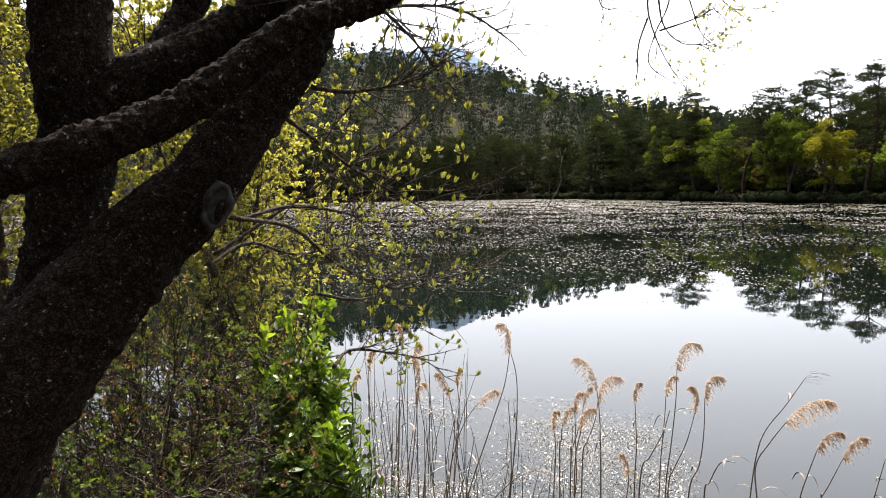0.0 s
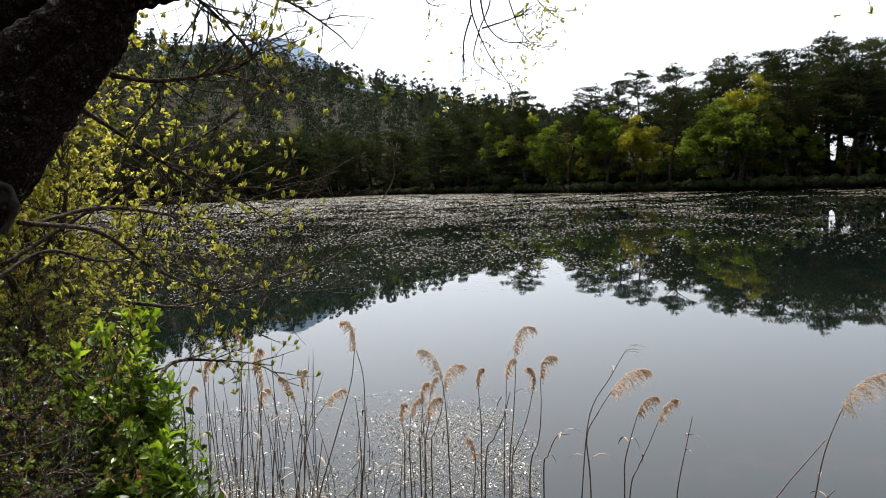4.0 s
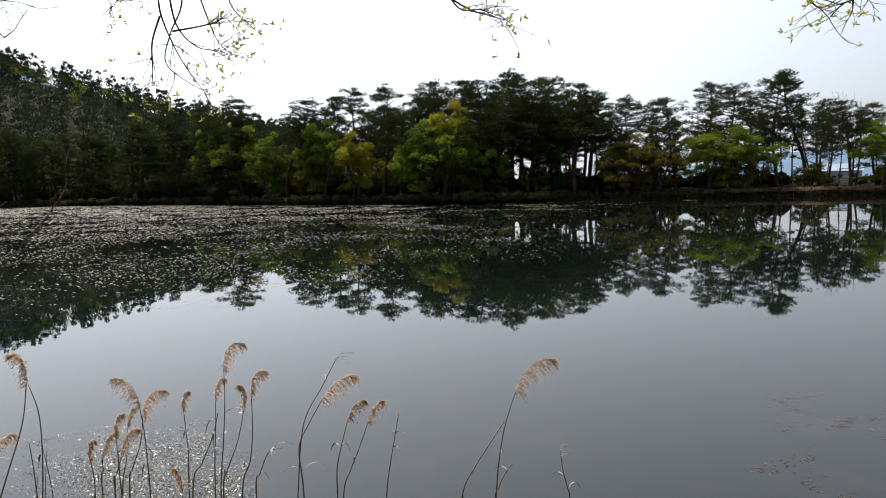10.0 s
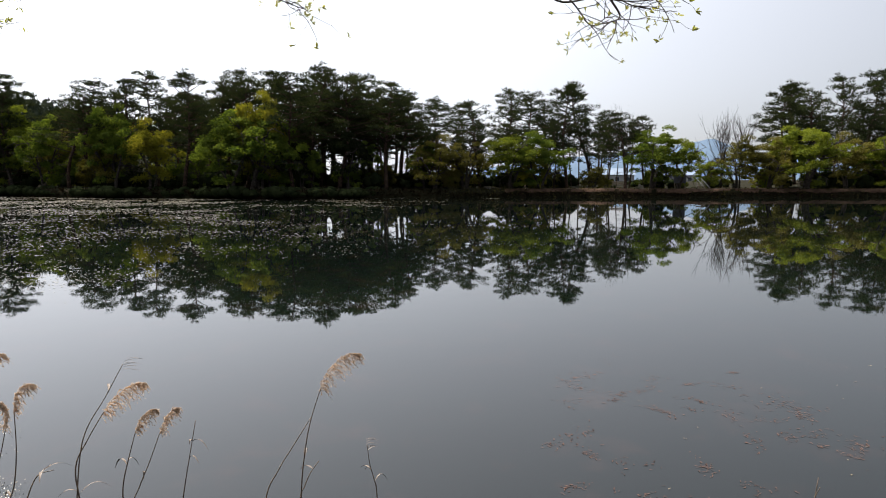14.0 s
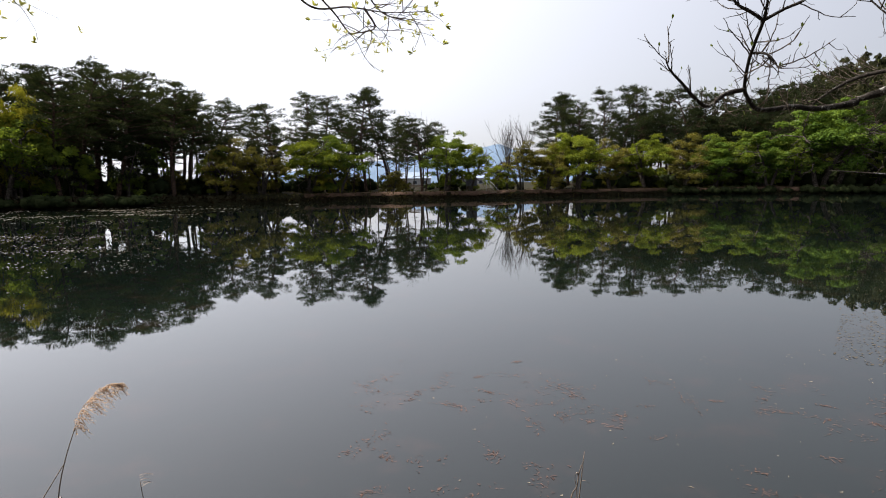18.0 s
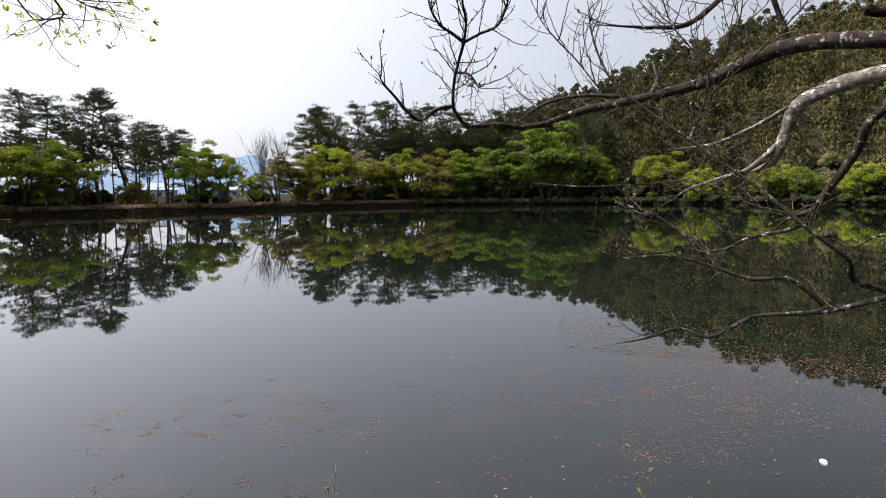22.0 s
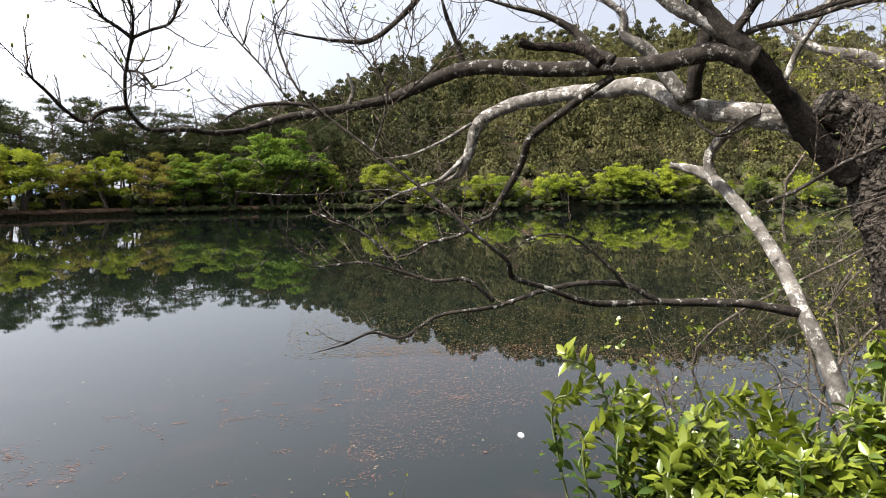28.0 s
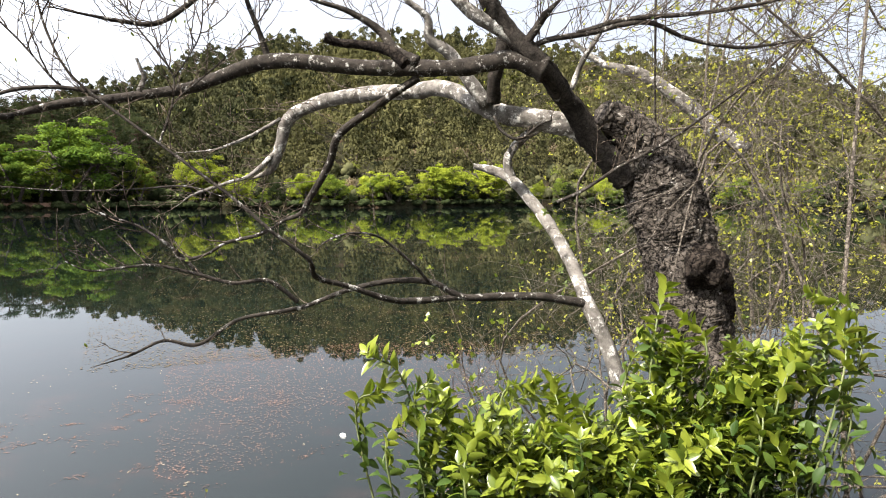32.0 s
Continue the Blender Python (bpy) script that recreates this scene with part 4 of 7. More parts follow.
tagged(part("bank_woods", raw_mesh("bank_woods", np.vstack(vs), np.vstack(fs), False, HILL_WOODS)), "unseen woods added behind the viewing spot to block sky light", "woods", kind="stuff")

# ---- floating leaves, weed and debris on the water ----
def flakes(name, label, count, seed, region, size, mat, tilt=0.05, keep=None, long=1.0, lift=0.006):
    """Small flat pieces afloat; region gives az and distance ranges."""
    rng = np.random.default_rng(seed)
    az0, az1, d0, d1, power = region
    pos = []
    while len(pos) < count:
        az, d = rng.uniform(az0, az1), d0 + (d1 - d0) * rng.uniform(0, 1) ** power
        if d > lerp(az, SHORE_AZ, SHORE_D) - 0.5:
            continue
        p = polar(az, d, lift)
        if keep and not keep(p, az, d, rng):
            continue
        pos.append(p)
    pos = np.array(pos)
    ang = rng.uniform(0, 6.28, count)
    along = np.stack([np.cos(ang), np.sin(ang), rng.normal(0, tilt, count)], 1)
    up = np.stack([rng.normal(0, tilt, count), rng.normal(0, tilt, count), np.ones(count)], 1)
    s = rng.uniform(*size, count) * (np.clip(np.linalg.norm(pos[:, :2], axis=1) / 40, 0.25, 2.0) if size[1] > 0.09 else 1.0)
    v, f = scatter((LEAF_QUAD[0] * np.array([long, 1, 0.4]) - np.array([0, 0.5, 0]), LEAF_QUAD[1]), pos, along, up, s)
    return tagged(part(name, raw_mesh(name, v, f, False, mat)), label, "debris", kind="stuff")


PAD = leaf_mat("floating leaf pad", (0.035, 0.03, 0.02), (0.23, 0.205, 0.16), 0.1, 0.42, spec=0.4, patch=0.35)
WEED = leaf_mat("reddish pond weed", (0.035, 0.021, 0.017), (0.2, 0.115, 0.085), 0.1, 0.9, spec=0.0)
STRAW = leaf_mat("pale dead reed", (0.1, 0.075, 0.045), (0.34, 0.28, 0.2), 0.1, 0.7, spec=0.05)
WET = leaf_mat("wet glistening debris", (0.1, 0.085, 0.06), (0.3, 0.26, 0.2), 0.1, 0.28, spec=0.6)
SCRAP = leaf_mat("brown floating scrap", (0.025, 0.018, 0.009), (0.115, 0.082, 0.038), 0.1, 0.7, spec=0.05)


def clustered(scale, cut, fade):
    def keep(p, az, d, rng):
        return noise.noise(Vector((p.x * scale, p.y * scale, 1.3))) + 0.5 * noise.noise(Vector((p.x * scale * 4, p.y * scale * 4, 7.7))) + rng.normal(0, 0.3) > cut + fade(az, d)
    return keep


flakes("floating_leaves", "pale floating leaves and weed covering the pond surface", 85000, 31, (-40, 60, 11, 112, 0.85), (0.045, 0.18), PAD, 0.03,
       clustered(0.3, -0.12, lambda az, d: 0.012 * max(0, az - 12) + 0.02 * max(0, az - 30) + 0.05 * max(0, 16 - d)), 1.5)
flakes("floating_leaves", "sparse floating leaves on the dark reflections", 9000, 32, (40, 104, 20, 90, 0.9), (0.03, 0.08), SCRAP, 0.03, clustered(0.25, 0.12, lambda az, d: 0.006 * max(0, az - 50)), 1.5)
flakes("floating_leaves", "brownish floating scraps under the hill's reflection", 22000, 33, (104, 160, 8, 30, 1.3), (0.013, 0.034), SCRAP, 0.03, clustered(0.3, 0.02, lambda az, d: 0.02 * max(0, 112 - az)), 1.3)


def wisps(name, label, rng, pos, length, width, mat):
    """Thin bent shreds lying in the water's surface."""
    n = len(pos)
    a = rng.uniform(0, 6.28, n)
    bend = rng.normal(0, 0.7, n)
    ln, w = rng.uniform(*length, n) * rng.uniform(0.4, 1.0, n), rng.uniform(*width, n)
    v = np.zeros((n, 6, 3))
    mid = pos + np.stack([np.cos(a), np.sin(a), 0 * a], 1) * ln[:, None] * 0.5
    end = mid + np.stack([np.cos(a + bend), np.sin(a + bend), 0 * a], 1) * ln[:, None] * 0.5
    side = np.stack([-np.sin(a + bend / 2), np.cos(a + bend / 2), 0 * a], 1) * w[:, None] * 0.5
    for k, (q, f) in enumerate(((pos, 0.4), (mid, 1.0), (end, 0.3))):
        v[:, 2 * k] = q - side * f
        v[:, 2 * k + 1] = q + side * f
    v[:, 2:4, 2] += rng.uniform(0, 0.003, (n, 1))
    quads = np.array([[0, 1, 3, 2], [2, 3, 5, 4]])
    f = (quads[None] + 6 * np.arange(n)[:, None, None]).reshape(-1, 4)
    return tagged(part(name, raw_mesh(name, v.reshape(-1, 3), f, False, mat)), label, "debris", kind="stuff")


def drift(rng, count, az0, az1, d0, d1, scale, cut):
    """Places on the water in noise-shaped drifts."""
    out = []
    while len(out) < count:
        p = polar(rng.uniform(az0, az1), math.sqrt(rng.uniform(d0 * d0, d1 * d1)), 0.003)
        if noise.noise(Vector((p[0] * scale, p[1] * scale, 3.1))) + 0.4 * noise.noise(Vector((p[0] * scale * 4, p[1] * scale * 4, 9.2))) + rng.normal(0, 0.22) > cut:
            out.append(p[:])
    return np.array(out)


weed_rng = np.random.default_rng(34)
wisps("pond_weed", "fine reddish brown weed spread below the surface", weed_rng, drift(weed_rng, 9500, 110, 137, 4.9, 8.6, 0.5, 0.0), (0.008, 0.03), (0.004, 0.008), WEED)
tangles = []
for c in drift(weed_rng, 140, 66, 138, 3.7, 7.0, 0.35, 0.1):
    k = int(weed_rng.integers(4, 34))
    a, wide = weed_rng.uniform(0, 6.28), weed_rng.uniform(0.03, 0.14)
    along, across = weed_rng.normal(0, wide, k), weed_rng.normal(0, wide * 0.4, k)
    tangles.append(np.stack([c[0] + along * math.cos(a) - across * math.sin(a), c[1] + along * math.sin(a) + across * math.cos(a), np.full(k, 0.003)], 1))
wisps("pond_weed", "small tangles of reddish weed adrift on the pond", weed_rng, np.vstack(tangles), (0.015, 0.06), (0.003, 0.007), WEED)
wisps("reed_shreds", "pale shreds of dead reed afloat on the pond", weed_rng, drift(weed_rng, 170, 70, 138, 3.8, 8.5, 0.5, 0.05), (0.02, 0.05), (0.005, 0.009), STRAW)
flakes("wet_debris", "wet reed debris glinting in shallow water", 34000, 35, (-16, 22, 3.4, 5.8, 1.0), (0.005, 0.02), WET, 0.4, clustered(1.1, -0.05, lambda az, d: 0.3 * max(0, d - 4.9) + 0.05 * max(0, az - 9)), 0.5, 0.012)
bits = bmesh.new()
bmesh.ops.create_cone(bits, cap_ends=True, segments=9, radius1=0.036, radius2=0.028, depth=0.014)
bmesh.ops.scale(bits, vec=(1.0, 0.6, 1.0), verts=bits.verts)
scrap = tagged(part("litter", bits, plain("white plastic", (0.75, 0.75, 0.74), (0.82, 0.82, 0.8), 20, 0.4)), "small white scrap of litter afloat on the pond", "litter")
scrap.location = (4.467, -3.071, 0.008)


# ---- reeds in the shallows ----
def ribbon(path, widths, up=(0.2, 0.1, 1)):
    """A thin dry blade along a path, with a fold."""
    p = np.asarray(path, float)
    t = np.gradient(p, axis=0)
    s = np.cross(t, np.asarray(up, float))
    s /= np.linalg.norm(s, axis=1)[:, None] + 1e-9
    w = np.asarray(widths)[:, None]
    n = np.cross(s, t)
    n /= np.linalg.norm(n, axis=1)[:, None] + 1e-9
    v = np.stack([p - s * w, p - n * w * 0.35, p + s * w], 1).reshape(-1, 3)
    f = []
    for i in range(len(p) - 1):
        for k in (0, 1):
            f.append((i * 3 + k, i * 3 + k + 1, i * 3 + k + 4, i * 3 + k + 3))
    return v, np.array(f)


def plume_mesh(rng, axis, k, droop):
    """Feathery seed head: fine side branches that hang over to one side, set with small spikelets."""
    n = int(52 + 36 * min(k, 2.0))
    pos, way = [], []
    for i in range(n):
        u = (i + rng.uniform(0, 1)) / n
        x = u * (len(axis) - 1)
        j = min(int(x), len(axis) - 2)
        q = axis[j] + (axis[j + 1] - axis[j]) * (x - j)
        d = axis[j + 1] - axis[j]
        d = d / (np.linalg.norm(d) + 1e-9)
        full = 0.35 + 0.65 * math.sin(min(1.0, 0.2 + u * 0.85) * math.pi)
        ln = (0.033 + 0.022 * k) * full * rng.uniform(0.6, 1.1)
        w = d * 0.65 + droop * 0.5 + rng.normal(0, 0.26, 3)
        m = 13
        for t in np.linspace(0.08, 1, m):
            pos.append(q + w * ln * t + np.array([0, 0, -1.0]) * ln * 0.95 * t * t + rng.normal(0, 0.0012, 3))
            way.append(w + np.array([0, 0, -1.8]) * t + rng.normal(0, 0.35, 3))
    spike = (np.array([(-0.11, 0, 0), (0.11, 0, 0), (0.13, 0.55, 0.03), (0, 1, 0)]), np.array([(0, 1, 2, 3)]))
    return scatter(spike, pos, way, unit(rng, len(pos)), rng.uniform(0.007, 0.014, len(pos)))


def make_reed(path, k, side):
    """A reed from its neck down to its foot; k: size of the plume, 0: none, -1: a withered dark tuft; side: where it hangs."""
    label = "tall dry reed with a large drooping buff plume" if k > 1.5 else "dry reed with a feathery buff plume" if k > 0 else "bare dry reed stem with withered leaves"
    o = np.array(path[-1])
    t = thing("reed", label, "reed", "reeds in the shallows", at=tuple(path[-1]))
    rows = [np.array(q) for q in reversed(path)]
    stem_path, stem_r = spline(rows, np.linspace(0.0042, 0.0018, len(rows)), 6)
    part("stem", wood_mesh("stem", [tube(stem_path - o, stem_r, 6)], REED_STEM), None, t)
    neck, up = stem_path[-1], stem_path[-1] - stem_path[-3]
    up = up / np.linalg.norm(up)
    away = np.array([0.74, -0.67, 0.0]) * side
    if k > 0:
        ln = 0.075 + 0.045 * k
        bend = rng.uniform(0.75, 1.0) if k > 1.3 else rng.uniform(0.4, 0.8)
        axis = np.array([neck - up * ln * 0.15, neck + up * ln * 0.3, neck + up * ln * 0.65 + away * bend * ln * 0.16, neck + up * ln * 0.88 + away * bend * ln * 0.45, neck + up * ln * (1.0 - 0.12 * bend) + away * bend * ln * 0.8])
        ax, _ = spline(axis, [1] * 5, 4)
        part("plume", raw_mesh("plume", *plume_mesh(rng, ax - o, k, away * bend), False, REED_PLUME), None, t, "feathery buff seed plume")
    elif k < 0:
        for q in range(6):
            a = neck - o + up * 0.012 * q - up * 0.03
            d = away * 0.8 + up * 0.35 + rng.normal(0, 0.12, 3)
            b = np.array([a + d * u * 0.085 - np.array([0, 0, u * u * 0.03]) for u in np.linspace(0, 1, 5)])
            part("leaf", raw_mesh("leaf", *ribbon(b, [0.002, 0.005, 0.004, 0.003, 0.0005]), True, REED_STEM), None, t)
    for q in range(int(rng.integers(1, 4))):
        i = int(rng.integers(6, len(stem_path) - 3))
        a = stem_path[i] - o
        d = rng.normal(0, 0.5, 3) * np.array([1, 1, 0.3]) + np.array([0, 0, 0.7])
        ln = rng.uniform(0.08, 0.2)
        b = np.array([a + d * u * ln - np.array([0, 0, u * u * ln * 0.9]) for u in np.linspace(0, 1, 6)])
        part("leaf", raw_mesh("leaf", *ribbon(b, [0.002, 0.006, 0.006, 0.005, 0.003, 0.0005]), True, REED_STEM), None, t)
    return t


rng = np.random.default_rng(77)
make_reed([(2.14, 2.08, 0.94), (2.09, 2.10, 0.79), (2.06, 2.11, 0.65), (2.03, 2.11, 0.43), (2.02, 2.11, -0.10)], 2.0, 1)
make_reed([(2.20, 2.22, 0.74), (2.13, 2.27, 0.61), (2.07, 2.31, 0.50), (2.01, 2.34, 0.35), (1.99, 2.36, -0.10)], 0, 1)
make_reed([(1.22, 3.36, 0.95), (1.21, 3.34, 0.78), (1.19, 3.34, 0.55), (1.16, 3.33, 0.31), (1.15, 3.33, -0.10)], 1.6, 1)
make_reed([(1.23, 3.55, 0.75), (1.22, 3.54, 0.60), (1.20, 3.53, 0.39), (1.19, 3.52, 0.23), (1.18, 3.52, -0.10)], 0.6, 1)
make_reed([(1.07, 3.03, 0.83), (1.04, 3.04, 0.71), (0.99, 3.07, 0.58), (0.95, 3.09, 0.47), (0.93, 3.10, -0.10)], 0, -1)
make_reed([(1.26, 3.09, 0.87), (1.25, 3.07, 0.69), (1.23, 3.07, 0.53), (1.19, 3.09, 0.38), (1.18, 3.09, -0.10)], 1.0, 1)
make_reed([(1.29, 3.27, 0.75), (1.25, 3.29, 0.56), (1.19, 3.31, 0.40), (1.17, 3.32, 0.31), (1.16, 3.33, -0.10)], 0.9, -1)
make_reed([(1.76, 3.10, 0.96), (1.69, 3.15, 0.80), (1.59, 3.20, 0.59), (1.54, 3.20, 0.22), (1.52, 3.20, -0.10)], -1, 1)
make_reed([(1.45, 2.69, 0.89), (1.40, 2.73, 0.78), (1.35, 2.75, 0.66), (1.35, 2.72, 0.45), (1.35, 2.71, -0.10)], 1.7, 1)
make_reed([(1.62, 2.75, 0.74), (1.59, 2.76, 0.63), (1.56, 2.77, 0.50), (1.55, 2.76, 0.37), (1.55, 2.76, -0.10)], 0.6, 1)
make_reed([(1.78, 2.82, 0.67), (1.73, 2.84, 0.53), (1.69, 2.87, 0.41), (1.65, 2.88, 0.29), (1.64, 2.89, -0.10)], 0.9, 1)
make_reed([(1.99, 2.85, 0.65), (1.96, 2.86, 0.49), (1.93, 2.87, 0.33), (1.91, 2.87, 0.20), (1.90, 2.87, -0.10)], 0, 1)
make_reed([(0.78, 3.30, 0.87), (0.79, 3.27, 0.72), (0.79, 3.25, 0.58), (0.79, 3.24, 0.47), (0.79, 3.23, -0.10)], 1.4, -1)
make_reed([(0.83, 3.46, 0.76), (0.81, 3.46, 0.62), (0.77, 3.48, 0.49), (0.75, 3.49, 0.40), (0.74, 3.49, -0.10)], 1.4, 1)
make_reed([(1.04, 3.50, 0.73), (1.04, 3.48, 0.62), (1.04, 3.46, 0.48), (1.03, 3.45, 0.31), (1.02, 3.45, -0.10)], 0.5, 1)
make_reed([(0.84, 3.88, 0.59), (0.83, 3.88, 0.49), (0.82, 3.88, 0.39), (0.79, 3.88, 0.24), (0.78, 3.89, -0.10)], 0.5, 1)
make_reed([(0.70, 3.34, 0.65), (0.69, 3.35, 0.59), (0.67, 3.35, 0.53), (0.66, 3.36, 0.48), (0.65, 3.36, -0.10)], 0.9, 1)
make_reed([(0.66, 3.59, 0.57), (0.65, 3.59, 0.51), (0.65, 3.59, 0.46), (0.64, 3.59, 0.40), (0.64, 3.58, -0.10)], 0.6, 1)
make_reed([(1.00, 3.47, 0.31), (1.00, 3.47, 0.26), (0.99, 3.47, 0.17), (0.98, 3.46, 0.08), (0.98, 3.46, -0.10)], 0.8, -1)
make_reed([(2.63, 2.25, 0.45), (2.63, 2.23, 0.34), (2.64, 2.21, 0.26), (2.65, 2.20, 0.18), (2.65, 2.19, -0.10)], -1, 1)
make_reed([(1.29, 2.81, 0.66), (1.24, 2.85, 0.64), (1.20, 2.87, 0.54), (1.18, 2.88, 0.46), (1.18, 2.88, -0.10)], 0, 1)
make_reed([(2.21, 2.18, 0.53), (2.18, 2.21, 0.47), (2.15, 2.22, 0.41), (2.13, 2.23, 0.33), (2.13, 2.23, -0.10)], 0, 1)
make_reed([(0.33, 3.29, 1.07), (0.30, 3.28, 0.89), (0.22, 3.26, 0.66), (0.09, 3.24, 0.27), (0.04, 3.23, -0.10)], 1.4, -1)
make_reed([(0.35, 3.45, 1.02), (0.38, 3.43, 0.86), (0.37, 3.40, 0.58), (0.33, 3.36, 0.22), (0.32, 3.35, -0.10)], 0, 1)
make_reed([(-0.16, 3.69, 0.80), (-0.18, 3.66, 0.57), (-0.20, 3.65, 0.38), (-0.23, 3.62, 0.12), (-0.24, 3.61, -0.10)], 1.2, -1)
make_reed([(-0.19, 3.84, 0.64), (-0.21, 3.83, 0.44), (-0.24, 3.81, 0.24), (-0.26, 3.79, 0.04), (-0.27, 3.78, -0.10)], 0.9, 1)
make_reed([(-0.17, 3.37, 0.98), (-0.16, 3.34, 0.75), (-0.16, 3.31, 0.52), (-0.16, 3.29, 0.28), (-0.17, 3.28, -0.10)], 1.0, 1)
make_reed([(0.01, 3.48, 0.78), (0.04, 3.46, 0.61), (0.02, 3.44, 0.41), (-0.01, 3.42, 0.19), (-0.02, 3.41, -0.10)], 0.9, -1)
make_reed([(0.06, 3.65, 0.79), (0.07, 3.63, 0.63), (0.05, 3.60, 0.37), (0.02, 3.58, 0.11), (0.01, 3.57, -0.10)], 0.5, 1)
make_reed([(0.19, 3.78, 0.63), (0.10, 3.78, 0.50), (0.03, 3.77, 0.30), (-0.03, 3.75, 0.03), (-0.05, 3.74, -0.10)], 0.8, 1)
make_reed([(0.54, 3.21, 0.69), (0.55, 3.20, 0.58), (0.54, 3.18, 0.44), (0.53, 3.16, 0.26), (0.52, 3.16, -0.10)], 0.4, 1)
make_reed([(0.33, 3.42, 0.76), (0.34, 3.40, 0.58), (0.34, 3.38, 0.37), (0.32, 3.36, 0.18), (0.31, 3.36, -0.10)], 0, 1)
make_reed([(0.50, 3.52, 0.32), (0.40, 3.53, 0.28), (0.30, 3.54, 0.19), (0.23, 3.54, 0.10), (0.20, 3.54, -0.10)], -1, 1)
make_reed([(-0.58, 3.92, 0.69), (-0.58, 3.89, 0.49), (-0.58, 3.87, 0.29), (-0.59, 3.85, 0.05), (-0.60, 3.84, -0.10)], 0.5, 1)
make_reed([(-0.42, 3.41, 0.96), (-0.42, 3.39, 0.76), (-0.42, 3.36, 0.52), (-0.43, 3.34, 0.29), (-0.43, 3.33, -0.10)], 0.6, 1)
make_reed([(-0.24, 3.56, 1.06), (-0.26, 3.54, 0.82), (-0.27, 3.50, 0.51), (-0.28, 3.47, 0.20), (-0.28, 3.46, -0.10)], 0.5, -1)
make_reed([(-0.37, 3.72, 0.73), (-0.39, 3.69, 0.51), (-0.37, 3.67, 0.32), (-0.37, 3.65, 0.12), (-0.37, 3.64, -0.10)], 0, 1)
make_reed([(-0.10, 3.82, 0.57), (-0.12, 3.80, 0.37), (-0.14, 3.79, 0.21), (-0.15, 3.77, 0.03), (-0.16, 3.76, -0.10)], 0, 1)
make_reed([(0.14, 3.27, 0.62), (0.12, 3.26, 0.51), (0.10, 3.25, 0.39), (0.09, 3.24, 0.27), (0.08, 3.24, -0.10)], 0, 1)
make_reed([(0.68, 3.36, 0.73), (0.68, 3.34, 0.54), (0.68, 3.32, 0.36), (0.66, 3.30, 0.17), (0.66, 3.29, -0.10)], 0.5, 1)
make_reed([(3.39, 0.18, 0.50), (3.38, 0.20, 0.44), (3.37, 0.21, 0.37), (3.36, 0.24, 0.28), (3.35, 0.25, -0.10)], 0, 1)
make_reed([(3.37, 0.22, 0.40), (3.37, 0.21, 0.35), (3.36, 0.21, 0.30), (3.36, 0.21, 0.24), (3.36, 0.20, -0.10)], 0, -1)
# thin broken stems between them
for i in range(84):
    az = rng.uniform(-14, 2) if i < 66 else rng.uniform(0, 14)
    d = rng.uniform(3.3, 4.7)
    h = rng.uniform(0.35, 1.0) if i < 66 else rng.uniform(0.3, 0.6)
    foot = polar(az, d, -0.1)
    lean = rng.normal(0, 0.09, 2)
    t = thing("reed_stalk", "thin broken leafless reed stalk", "reed", "reed stalks in the shallows", at=foot)
    pth, rr = spline([(0, 0, 0), (lean[0] * 0.4, lean[1] * 0.4, h * 0.5), (lean[0], lean[1], h)], [0.0032, 0.0026, 0.0014], 5)
    part("stem", wood_mesh("stem", [tube(pth, rr, 5)], REED_STEM), None, t)
    if i % 3 == 0:
        a = pth[8]
        dd = rng.normal(0, 1, 3) * np.array([1, 1, 0.2])
        b = np.array([a + dd * u * 0.09 - np.array([0, 0, u * u * 0.05]) for u in np.linspace(0, 1, 5)])
        part("leaf", raw_mesh("leaf", *ribbon(b, [0.001, 0.004, 0.004, 0.003, 0.0005]), True, REED_STEM), None, t)


# ---- the dark tree over the near bank ----

def limb(name, points, radii, mat, parent, rng, sides=20, steps=8, lump=0.05, label=""):
    p, r = spline(points, radii, steps)
    wob = np.array([[noise.noise(Vector(q * 6 + np.array([k * 9.1, 0, 0]))) for k in range(3)] for q in p])
    p = p + wob * (r * 0.16)[:, None]
    v, f = tube(p, r, sides, lump, rng)
    # bark ridges and swellings
    n = len(p) * sides
    c = np.repeat(p, sides, 0)
    d = v[:n] - c
    d /= np.linalg.norm(d, axis=1)[:, None] + 1e-9
    big = np.repeat(r, sides)
    out = np.array([noise.noise(Vector(q * 14)) for q in v[:n]]) * 0.1 * big
    if sides > 24:
        fine = 42 if name in ("trunk", "burl") else 55
        plates = np.array([abs(noise.noise(Vector((q[0] * fine, q[1] * fine, q[2] * fine * 0.6)))) + 0.6 * abs(noise.noise(Vector(q * 110))) for q in v[:n]])
        out += (plates - 0.35) * (0.015 if name in ("trunk", "burl") else 0.010)
    else:
        out += np.array([noise.noise(Vector(q * 40)) for q in v[:n]]) * 0.06 * big
    v[:n] += d * out[:, None]
    return part(name, raw_mesh(name, v, tidy(f), True, mat), None, parent, label), p, r


def sprig_leaves(rng, tips, n, size, spread=0.5, template=LEAF_FOLD, lift=0.7):
    """A tuft of young leaves standing at each twig end."""
    m = len(tips)
    pos = np.repeat(np.asarray([t[0] for t in tips]), n, 0)
    way = np.repeat(np.asarray([t[1] for t in tips]), n, 0)
    way = way / (np.linalg.norm(way, axis=1)[:, None] + 1e-9)
    w = way * 0.6 + rng.normal(0, spread, (m * n, 3)) + np.array([0, 0, lift])
    return scatter(template, pos + rng.normal(0, size * 0.08, pos.shape), w, unit(rng, m * n), rng.uniform(0.55, 1.1, m * n) * size)


